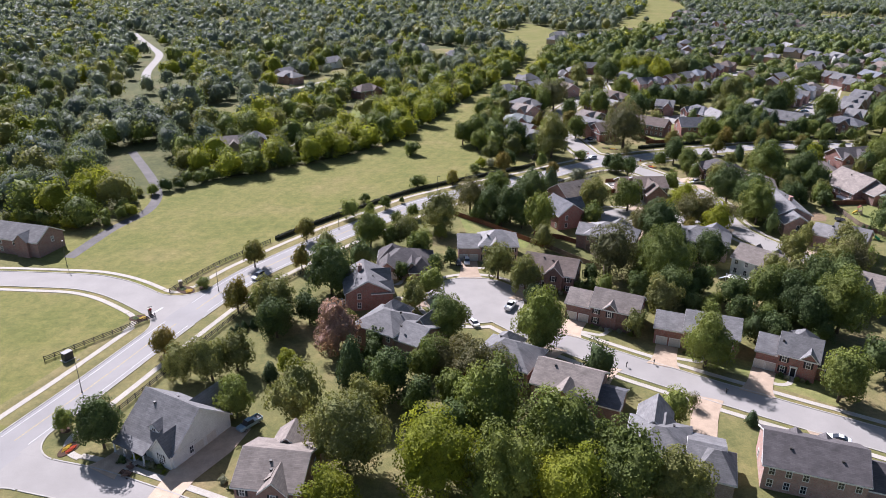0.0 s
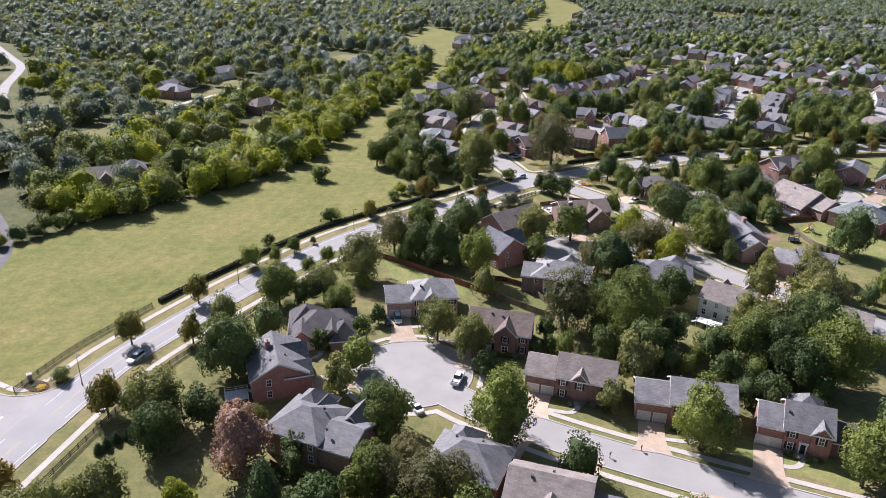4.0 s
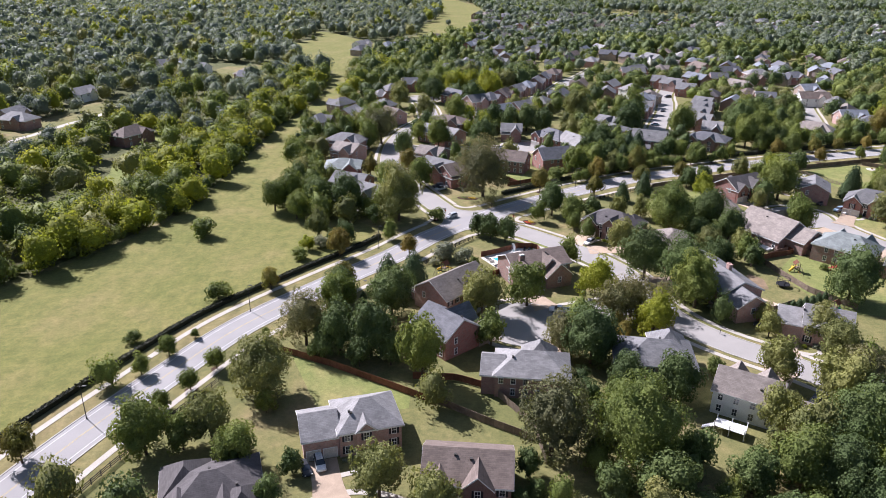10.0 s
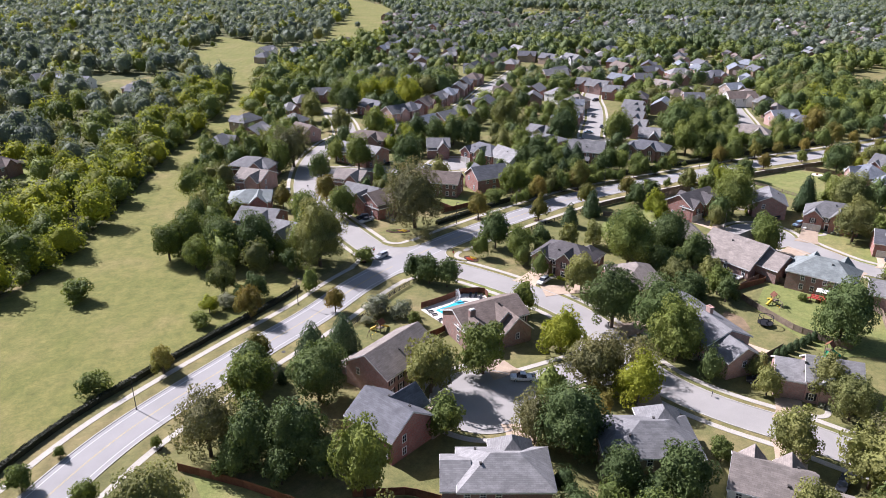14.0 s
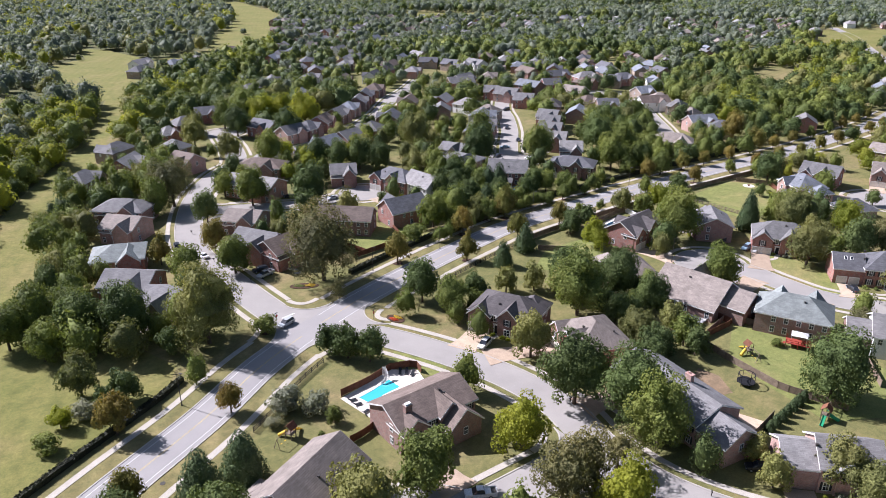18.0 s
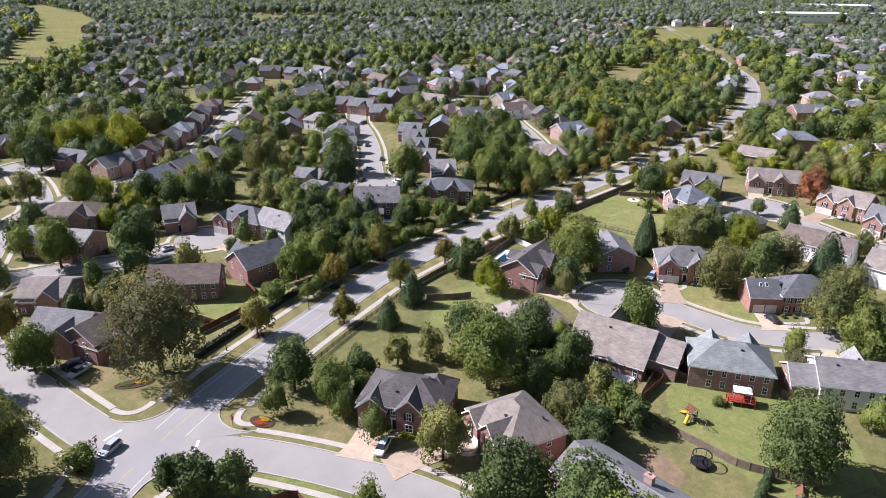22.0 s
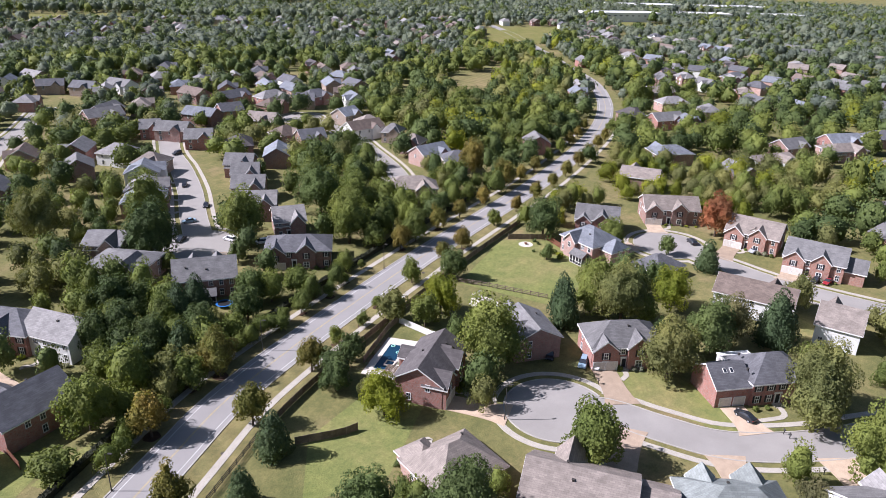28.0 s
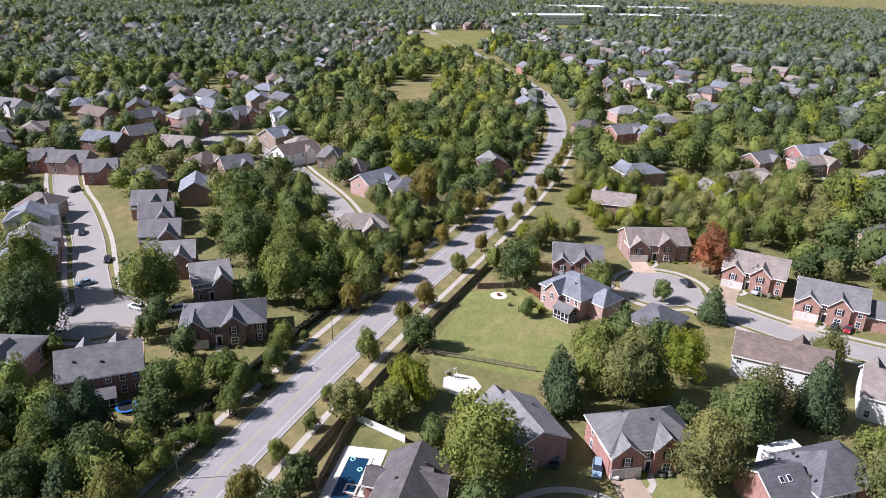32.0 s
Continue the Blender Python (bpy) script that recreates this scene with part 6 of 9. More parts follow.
tree(63.7, 176.7, 5.8, 13.4, "d")
tree(81.5, 176.5, 4.6, 10.5, "d")
tree(98.1, 181.8, 5.7, 13.1, "o")
tree(89.5, 179.5, 4.3, 9.9, "o")
tree(94.5, 169.7, 6.7, 15.5, "d")
tree(123.2, 194.9, 6.0, 13.2, "w")
tree(131.9, 209.9, 4.7, 10.7, "o")
tree(126.6, 229.3, 2.6, 6.0, "o")
tree(114.1, 183.1, 5.6, 12.8, "d")
tree(44.3, 191.4, 2.6, 6.2, "d")
tree(39.4, 183.2, 2.0, 5.0, "d")
tree(42.8, 184.4, 2.1, 5.2, "d")
tree(55.8, 180.4, 3.7, 8.5, "d")
tree(98.5, 210.6, 2.5, 5.5, "g")
tree(110.3, 309.4, 5.0, 11.0, "g")
tree(114.1, 281.4, 5.4, 12.3, "o")
tree(134.8, 263.2, 4.4, 10.0, "d")
tree(137.6, 291.4, 8.1, 17.9, "g")
tree(154.6, 294.0, 6.7, 15.4, "d")
tree(154.8, 282.0, 4.9, 11.2, "d")
tree(114.4, 242.2, 7.0, 15.4, "g")
tree(94.1, 241.3, 5.8, 12.7, "w")
tree(103.2, 241.8, 4.9, 9.3, "b")
tree(123.3, 223.4, 3.1, 7.2, "o")
tree(158.4, 233.9, 7.2, 16.5, "d")
tree(149.0, 265.7, 3.9, 8.7, "g")
tree(126.7, 240.8, 2.8, 6.5, "d")
tree(168.3, 253.6, 1.6, 2.1, "h")
tree(86.1, 230.8, 2.5, 6.3, "m")
tree(144.0, 355.9, 4.1, 10.2, "m")
tree(113.7, 346.5, 4.1, 10.4, "m")
tree(165.6, 361.0, 4.4, 11.1, "m")
tree(133.0, 336.8, 3.7, 9.2, "m")
tree(157.1, 342.6, 3.8, 9.4, "m")
tree(178.0, 345.8, 3.5, 8.6, "m")
tree(152.9, 333.0, 3.7, 10.0, "p")
tree(140.1, 327.5, 3.2, 8.7, "p")
tree(177.9, 339.3, 3.4, 7.8, "d")
tree(89.6, 347.2, 11.1, 24.4, "w")
tree(88.3, 333.7, 2.8, 5.3, "b")
tree(107.0, 320.0, 5.3, 12.3, "d")
tree(120.0, 312.7, 3.8, 8.8, "d")
tree(129.8, 312.2, 3.5, 8.1, "o")
tree(137.5, 309.4, 3.6, 8.2, "o")
tree(147.5, 307.4, 4.9, 11.3, "d")
tree(134.9, 396.6, 2.5, 5.8, "d")
tree(139.1, 367.2, 5.7, 12.6, "g")
tree(127.2, 360.8, 4.6, 6.2, "h")
tree(111.7, 412.6, 6.9, 15.8, "d")
tree(158.7, 362.4, 3.8, 8.3, "g")
tree(156.6, 374.4, 4.2, 9.7, "d")
tree(114.0, 298.9, 1.9, 3.0, "r")
tree(182.9, 282.9, 6.0, 13.2, "g")
tree(219.4, 278.8, 6.6, 15.1, "o")
tree(236.5, 273.0, 5.9, 13.5, "d")
tree(249.9, 260.8, 5.6, 15.1, "p")
tree(216.7, 249.1, 5.7, 13.1, "o")
tree(207.8, 237.5, 7.1, 15.6, "g")
tree(152.5, 273.0, 3.4, 7.8, "o")
tree(139.3, 272.3, 4.4, 10.1, "o")
tree(139.8, 265.1, 3.9, 9.0, "d")
tree(147.9, 261.3, 3.4, 7.9, "d")
tree(191.8, 246.4, 3.2, 7.0, "w")
tree(180.0, 267.0, 1.3, 3.5, "p")
tree(176.7, 267.5, 1.3, 3.4, "p")
tree(174.0, 323.1, 4.9, 9.8, "y")
tree(142.3, 282.3, 4.4, 10.1, "d")
tree(159.5, 290.7, 2.5, 5.7, "d")
tree(190.6, 366.0, 2.2, 4.9, "s")
tree(197.3, 366.3, 2.8, 6.1, "s")
tree(208.6, 366.3, 2.1, 4.7, "s")
tree(218.0, 368.5, 1.4, 3.0, "s")
tree(228.2, 370.7, 1.3, 2.9, "s")
tree(246.5, 369.3, 3.7, 9.2, "m")
tree(257.6, 353.6, 3.1, 7.8, "m")
tree(190.4, 349.0, 2.1, 4.6, "s")
tree(186.4, 341.2, 3.3, 7.5, "d")
tree(175.2, 336.8, 3.6, 8.2, "d")
tree(200.8, 349.2, 1.8, 4.0, "s")
tree(207.3, 344.6, 3.9, 8.9, "o")
tree(210.9, 352.2, 1.5, 3.4, "s")
tree(237.5, 344.6, 4.2, 9.6, "d")
tree(217.5, 336.7, 5.6, 11.2, "y")
tree(209.5, 336.3, 4.1, 9.0, "g")
tree(176.4, 328.3, 2.8, 6.4, "o")
tree(170.3, 402.8, 5.4, 12.3, "d")
tree(161.9, 388.7, 4.9, 11.3, "d")
tree(175.5, 398.5, 4.0, 9.2, "d")
tree(170.7, 385.2, 4.7, 10.3, "g")
tree(174.5, 384.3, 4.7, 12.7, "p")
tree(180.0, 384.5, 4.8, 13.0, "p")
tree(162.5, 378.9, 4.5, 10.2, "d")
tree(165.0, 371.9, 4.0, 10.8, "p")
tree(172.6, 374.4, 4.5, 10.3, "d")
tree(177.2, 374.8, 3.0, 7.0, "o")
tree(157.0, 366.1, 3.9, 9.0, "o")
tree(194.5, 380.3, 4.7, 10.8, "d")
tree(197.7, 377.0, 4.3, 9.5, "g")
tree(186.5, 373.9, 4.2, 9.7, "d")
tree(205.2, 375.0, 4.0, 8.8, "g")
tree(210.7, 402.7, 3.0, 6.9, "d")
tree(198.9, 426.2, 7.6, 17.4, "d")
tree(242.6, 376.8, 4.0, 8.9, "g")
tree(195.3, 414.0, 2.7, 6.0, "g")
tree(200.6, 313.3, 7.9, 17.4, "g")
tree(233.6, 310.0, 3.7, 13.0, "p")
tree(229.0, 307.2, 3.9, 13.6, "p")
tree(240.4, 304.8, 5.0, 12.0, "g")
tree(249.6, 307.0, 5.5, 12.1, "g")
tree(239.2, 296.1, 7.2, 16.5, "o")
tree(254.8, 287.6, 5.8, 11.7, "y")
tree(285.8, 284.8, 3.9, 10.5, "p")
tree(291.4, 298.2, 2.8, 6.5, "d")
tree(245.4, 270.4, 5.8, 12.8, "w")
tree(273.3, 258.7, 4.3, 9.8, "o")
tree(231.1, 278.3, 3.7, 8.1, "g")
tree(240.6, 251.5, 3.7, 8.0, "g")
tree(226.5, 249.2, 6.7, 15.4, "o")
tree(265.5, 328.1, 2.1, 5.4, "d")
tree(285.9, 314.8, 4.6, 10.2, "g")
tree(234.4, 284.3, 3.0, 6.9, "d")
tree(243.8, 278.7, 2.4, 5.5, "d")
tree(263.8, 294.4, 3.8, 8.8, "d")
tree(242.1, 291.2, 3.7, 8.1, "g")
tree(-55.6, 170.2, 4.2, 10.4, "m")
tree(-58.3, 199.5, 3.7, 9.3, "m")
tree(-43.5, 198.3, 3.4, 8.4, "m")
tree(-44.0, 165.6, 5.9, 13.5, "o")
tree(-35.0, 164.2, 4.2, 9.7, "d")
tree(-31.8, 181.8, 7.0, 16.0, "d")
tree(3.4, 286.8, 2.3, 5.9, "m")
tree(23.8, 183.8, 4.9, 12.6, "o")
tree(25.6, 176.6, 3.3, 6.6, "d")
tree(-3.0, 196.0, 3.0, 6.9, "d")
tree(-12.3, 192.6, 2.6, 5.9, "d")
tree(-7.6, 172.6, 4.1, 9.4, "o")
tree(2.4, 157.4, 5.4, 11.9, "g")
tree(24.3, 152.6, 7.3, 16.2, "g")
tree(59.5, 170.2, 5.1, 11.8, "o")
tree(49.8, 159.9, 3.4, 7.9, "o")
tree(63.4, 145.6, 6.6, 14.5, "g")
tree(90.1, 174.3, 6.3, 13.8, "g")
tree(104.7, 179.5, 7.0, 16.1, "d")
tree(103.8, 162.8, 7.9, 17.4, "g")
tree(95.2, 162.6, 5.6, 12.8, "d")
tree(132.9, 216.8, 4.7, 10.8, "o")
tree(117.4, 194.3, 6.1, 14.0, "o")
tree(35.3, 185.5, 1.8, 2.4, "h")
tree(74.9, 185.0, 4.1, 9.5, "d")
tree(79.5, 167.1, 3.9, 8.9, "d")
tree(83.9, 156.8, 4.0, 9.2, "d")
tree(98.5, 190.8, 4.5, 10.3, "o")
tree(-24.5, 162.8, 2.4, 5.5, "o")
tree(-49.4, 170.0, 3.5, 7.8, "g")



# ---- drives and front walks, from each garage and door to its street ----
def reach_road(x, y, dx, dy, limit=34.0):
    d = 0.0
    while d < limit:
        if near_road(np.array((x + dx * d, y + dy * d)), -0.3):
            return d
        d += 0.5
    return None


def drives():
    for x, y, hl, hd, ang, gx in DRIVES:
        c, s = math.cos(radians(ang)), math.sin(radians(ang))
        fx, fy = s, -c
        px, py = x + gx * c + fx * hd, y + gx * s + fy * hd
        d = reach_road(px, py, fx, fy)
        if d is None or d < 3:
            continue
        if any((h[0] - (px + fx * d / 2)) ** 2 + (h[1] - (py + fy * d / 2)) ** 2 < 64 for h in HOUSES):
            continue
        a = np.array([(px + fx * t, py + fy * t) for t in np.linspace(-0.2, d, 6)])
        n = normals(a)
        w = np.array([2.7, 2.7, 2.7, 2.8, 3.1, 3.9])[:, None]
        poly = [tuple(p) for p in a - n * w] + [tuple(p) for p in (a + n * w)[::-1]]
        area = sum(x0 * y1 - x1 * y0 for (x0, y0), (x1, y1) in zip(poly, poly[1:] + poly[:1]))
        bm = add_prism(bmesh.new(), poly if area > 0 else poly[::-1], -0.2, 0.115)
        tagged(part("driveway", bm, DRIVE), "tan exposed-aggregate driveway in front of a garage", "driveway", kind="structure")


drives()
for x, y, hd, ang, dx, gx in WALKS:
    c, s = math.cos(radians(ang)), math.sin(radians(ang))
    way = np.array([(x + u * c - v * s, y + u * s + v * c) for u, v in smooth_path([(dx, -hd - 1.5), (dx - 0.2, -hd - 3.2), (dx - 1.6, -hd - 4.6), (gx + 2.7, -hd - 5.0)], 0.8)])
    if not any(near_road(p, 0.0) for p in way):
        tagged(strip("front_walk", way, 0.6, -0.6, -0.2, 0.08, CONCRETE), "narrow concrete walk from a front door to the drive", "path")


# ---- fences ----
def spaced(points, step):
    p = np.array(points, float)
    seg = np.hypot(*np.diff(p, axis=0).T)
    s = np.r_[0, np.cumsum(seg)]
    t = np.linspace(0, s[-1], max(2, int(round(s[-1] / step)) + 1))
    return np.stack([np.interp(t, s, p[:, 0]), np.interp(t, s, p[:, 1])], 1)


def rail_fence(points, mat=None, label="black painted rail fence with square posts", rails=3):
    mat = mat or BLACKWOOD
    q = spaced(points, 2.4)
    f = thing("fence", Matrix.Translation((*q[0], 0)), label, "fence")
    post = shared("fence_post" + mat.name, lambda: boxes((-0.08, 0.08, -0.08, 0.08, -0.3, 1.45)), mat)
    rail = shared("fence_rail" + mat.name, lambda: boxes((0, 1, -0.035, 0.035, -0.085, 0.085)), mat)
    for i, p in enumerate(q):
        o = part("post", post, None, f)
        o.location = (p[0] - q[0][0], p[1] - q[0][1], 0)
        if i + 1 < len(q):
            d = q[i + 1] - p
            for k in range(rails):
                r = part("rail", rail, None, f)
                r.matrix_basis = Matrix.Translation((p[0] - q[0][0], p[1] - q[0][1], 0.35 + 0.42 * k)) @ Matrix.Rotation(math.atan2(d[1], d[0]), 4, "Z") @ Matrix.Diagonal((float(np.hypot(*d)), 1, 1, 1))
    return f


def board_panel():
    """Upright boards side by side, the joints between them set back, on two cross rails."""
    prof = []
    for i in range(12):
        x = i / 12
        prof += [(x + 0.003, -0.022), (x + 0.078, -0.022), (x + 0.078, 0.0), (x + 0.0863, 0.0)]
    bm = bmesh.new()
    lo = [bm.verts.new((x, y, 0.05)) for x, y in prof]
    hi = [bm.verts.new((x, y, 1.8 + 0.02 * math.sin(i * 1.7))) for i, (x, y) in enumerate(prof)]
    bl, bh = [bm.verts.new((x, 0.03, 0.05)) for x, y in prof], [bm.verts.new((x, 0.03, 1.8)) for x, y in prof]
    for i in range(len(prof) - 1):
        bm.faces.new((lo[i], lo[i + 1], hi[i + 1], hi[i]))
        bm.faces.new((bl[i + 1], bl[i], bh[i], bh[i + 1]))
        bm.faces.new((hi[i], hi[i + 1], bh[i + 1], bh[i]))
    return bm


def board_fence(points, mat):
    q = spaced(points, 2.3)
    words = {"FENCEWOOD": "weathered grey-brown board fence", "REDWOOD": "red-brown stained board fence", "TRIM": "white board fence"}
    lab = words["REDWOOD" if mat is REDWOOD else "FENCEWOOD" if mat is FENCEWOOD else "TRIM"]
    f = thing("board_fence", Matrix.Translation((*q[0], 0)), lab + " closing a back yard", "fence")
    post = shared("board_post" + mat.name, lambda: boxes((-0.06, 0.06, -0.06, 0.06, -0.3, 1.9)), mat)
    pan = shared("board_panel" + mat.name, board_panel, mat)
    for i, p in enumerate(q):
        part("post", post, None, f).location = (p[0] - q[0][0], p[1] - q[0][1], 0)
        if i + 1 < len(q):
            d = q[i + 1] - p
            part("panel", pan, None, f).matrix_basis = Matrix.Translation((p[0] - q[0][0], p[1] - q[0][1], 0)) @ Matrix.Rotation(math.atan2(d[1], d[0]), 4, "Z") @ Matrix.Diagonal((float(np.hypot(*d)), 1, 1, 1))
    return f


def hedge(name, path, width, height, mat, label):
    """A clipped hedge along a path: leaf clumps over a dark core."""
    r = np.random.default_rng(len(path))
    n = normals(path)
    V, F = [], []
    k = 0
    for p, q, u, w in zip(path, path[1:], n, n[1:]):
        ring = [(*(p - u * width * 0.42), 0), (*(p - u * width * 0.4), height * 0.9), (*(p + u * width * 0.4), height * 0.9), (*(p + u * width * 0.42), 0),
                (*(q - w * width * 0.42), 0), (*(q - w * width * 0.4), height * 0.9), (*(q + w * width * 0.4), height * 0.9), (*(q + w * width * 0.42), 0)]
        V += ring
        F += [(k, k + 1, k + 5, k + 4), (k + 1, k + 2, k + 6, k + 5), (k + 2, k + 3, k + 7, k + 6)]
        k += 8
        m = int(np.hypot(*(q - p)) * 26)
        for _ in range(m):
            t, a, h = r.random(), r.uniform(-0.55, 0.55), r.random()
            if abs(a) < 0.42:
                h = r.uniform(0.88, 1.08)
            c = np.array([*(p + (q - p) * t + u * a * width), h * height])
            e, g = r.normal(size=3) * 0.13, r.normal(size=3) * 0.13
            V += [tuple(c - e), tuple(c + g), tuple(c + e), tuple(c - g)]
            F.append((k, k + 1, k + 2, k + 3))
            k += 4
    me = bpy.data.meshes.new(name)
    me.from_pydata(V, [], F)
    me.materials.append(mat)
    return tagged(new(name, me), label, "hedge")


along = np.r_[0, np.cumsum(np.hypot(*np.diff(MAIN, axis=0).T))]


def main_offset(off, x0, x1, step=2.0):
    """Points beside the main road between two places given by x."""
    p = offset_path(MAIN, off)
    return p[(MAIN[:, 0] >= x0) & (MAIN[:, 0] <= x1)]


HEDGE = leaf_material("hedge_leaves", (0.035, 0.04, 0.026), (0.05, 0.05, 0.035), 0.15)
rail_fence(main_offset(13.4, -66.5, -46))
hedge("hedge", main_offset(13.4, -46, 52), 1.3, 1.35, HEDGE, "long dark hedge-grown fence along the road")
hedge("hedge", main_offset(13.6, 101, 200), 1.5, 1.5, HEDGE, "dark clipped hedge along back yards by the road")
hedge("hedge", main_offset(14.0, 200, 330), 1.5, 1.6, HEDGE, "dark hedge along back yards by the road")
rail_fence(main_offset(-12.6, -84, -20))
rail_fence(main_offset(-12.2, 42, 66))
rail_fence(main_offset(-12.4, 112, 156))
board_fence(main_offset(-13.2, 156, 290), FENCEWOOD)


# ---- vehicles ----
PAINT = {n: varied("car_paint_" + n, c, 0.03, 1.0, 3.0, 0.3, spec=0.6) for n, c in
         {"white": (0.75, 0.75, 0.75), "dark": (0.02, 0.022, 0.028), "silver": (0.42, 0.44, 0.46), "red": (0.30, 0.02, 0.03), "blue": (0.25, 0.36, 0.45)}.items()}
TYRE = varied("tyre_rubber", (0.02, 0.02, 0.02), 0.2, 3.0, 9.0, 0.85)
LAMPGLASS = varied("head_lamp_glass", (0.6, 0.6, 0.58), 0.1, 3.0, 9.0, 0.15, spec=0.8)
TAIL = varied("tail_lamp_glass", (0.35, 0.02, 0.02), 0.1, 3.0, 9.0, 0.2, spec=0.8)


def loft(sections):
    """Skin over cross-sections along x: x, half width, bottom, top, half width at the top."""
    bm = bmesh.new()
    rows = [[bm.verts.new(p) for p in ((x, -w, b), (x, -w, (b + t) / 2), (x, -v, t), (x, v, t), (x, w, (b + t) / 2), (x, w, b))] for x, w, b, t, v in sections]
    for r, s in zip(rows, rows[1:]):
        for j in range(6):
            bm.faces.new((r[j], s[j], s[(j + 1) % 6], r[(j + 1) % 6]))
    bm.faces.new(rows[0])
    bm.faces.new(rows[-1][::-1])
    bmesh.ops.recalc_face_normals(bm, faces=bm.faces)
    return bm


CARS = {}


def car(kind, paint, x, y, ang):
    """Nose towards local +x."""
    z = 0.05
    m = pose(x, y, z, 0, 0, ang)
    if (kind, paint) in CARS:
        return copy_thing(CARS[kind, paint], m)
    words = {"pickup": "pickup truck with an open bed", "suv": "sport utility car", "sedan": "four-door saloon car"}[kind]
    ob = thing(kind, m, f"{paint if paint != 'dark' else 'dark grey'} {words} parked on the paving", "truck" if kind == "pickup" else "car", "cars")
    h = {"pickup": 5.7, "suv": 4.8, "sedan": 4.7}[kind] / 2
    if kind == "sedan":
        bodyp = [(-h, 0.7, 0.4, 0.85, 0.65), (-h + 0.2, 0.86, 0.3, 0.95, 0.8), (-h + 1.0, 0.9, 0.25, 0.98, 0.82), (0.9, 0.9, 0.25, 0.95, 0.82), (h - 0.3, 0.86, 0.28, 0.75, 0.78), (h, 0.7, 0.38, 0.62, 0.62)]
        cab = [(-h + 0.7, 0.78, 0.9, 0.95, 0.7), (-h + 1.5, 0.8, 0.9, 1.42, 0.62), (0.1, 0.8, 0.9, 1.45, 0.62), (1.15, 0.8, 0.9, 0.95, 0.74)]
        roofx = (-h + 1.5, 0.15, 1.4, 1.46)
    elif kind == "suv":
        bodyp = [(-h, 0.8, 0.45, 1.05, 0.75), (-h + 0.2, 0.92, 0.35, 1.1, 0.86), (0.9, 0.94, 0.3, 1.08, 0.88), (h - 0.3, 0.9, 0.35, 0.95, 0.82), (h, 0.75, 0.45, 0.78, 0.68)]
        cab = [(-h + 0.1, 0.84, 1.0, 1.1, 0.8), (-h + 0.5, 0.85, 1.0, 1.68, 0.68), (0.3, 0.85, 1.0, 1.72, 0.68), (1.2, 0.85, 1.0, 1.1, 0.78)]
        roofx = (-h + 0.45, 0.35, 1.66, 1.74)
    else:
        bodyp = [(-h, 0.9, 0.6, 0.8, 0.9), (-h + 0.05, 0.95, 0.5, 0.95, 0.92), (0.9, 0.96, 0.45, 1.15, 0.9), (h - 0.3, 0.94, 0.45, 1.1, 0.86), (h, 0.85, 0.5, 0.95, 0.8)]
        cab = [(-0.75, 0.85, 1.0, 1.15, 0.8), (-0.55, 0.86, 1.0, 1.82, 0.7), (0.7, 0.86, 1.0, 1.85, 0.7), (1.5, 0.86, 1.0, 1.15, 0.8)]
        roofx = (-0.5, 0.75, 1.8, 1.87)
        part("bed_side", boxes((-h + 0.05, -0.8, -0.96, -0.86, 0.9, 1.3)), PAINT[paint], ob)
        part("bed_side", boxes((-h + 0.05, -0.8, 0.86, 0.96, 0.9, 1.3)), PAINT[paint], ob)
        part("tailgate", boxes((-h - 0.02, -h + 0.06, -0.86, 0.86, 0.85, 1.3)), PAINT[paint], ob)
        part("bed_floor", boxes((-h + 0.06, -0.8, -0.86, 0.86, 0.93, 1.0)), METAL, ob, "dark bed liner")
    part("body", loft(bodyp), PAINT[paint], ob)
    part("cabin_glass", loft(cab), GLASS, ob, "dark tinted windows")
    part("roof_panel", boxes((roofx[0], roofx[1], -0.62, 0.62, roofx[2], roofx[3])), PAINT[paint], ob)
    for sx in (-1, 1):
        for sy in (-1, 1):
            w = part("wheel", shared("wheel", lambda: add_cyl(bmesh.new(), (0, -0.11, 0), (0, 0.11, 0), 0.35, 0.35, 16), TYRE), None, ob)
            w.location = (sx * h * 0.6, sy * 0.86, 0.35)
            part("rim", shared("rim", lambda: add_cyl(bmesh.new(), (0, -0.125, 0), (0, 0.125, 0), 0.2, 0.2, 12), PAINT["silver"]), None, w, "bright metal rim")
    for sy in (-1, 1):
        part("headlight", boxes((h - 0.16, h + 0.01, sy * 0.66 - 0.14, sy * 0.66 + 0.14, 0.6, 0.74)), LAMPGLASS, ob)
        part("tail_light", boxes((-h - 0.02, -h + 0.1, sy * 0.7 - 0.1, sy * 0.7 + 0.1, 0.7, 0.86)), TAIL, ob)
    CARS[kind, paint] = ob
    return ob


# ---- street furniture ----
LAMPS = {}


def nearest_road_dir(x, y):
    p = road_all[np.argmin(np.hypot(road_all[:, 0] - x, road_all[:, 1] - y))]
    return math.degrees(math.atan2(p[1] - y, p[0] - x))


road_all = np.concatenate([p for _, p, _ in ROADS])


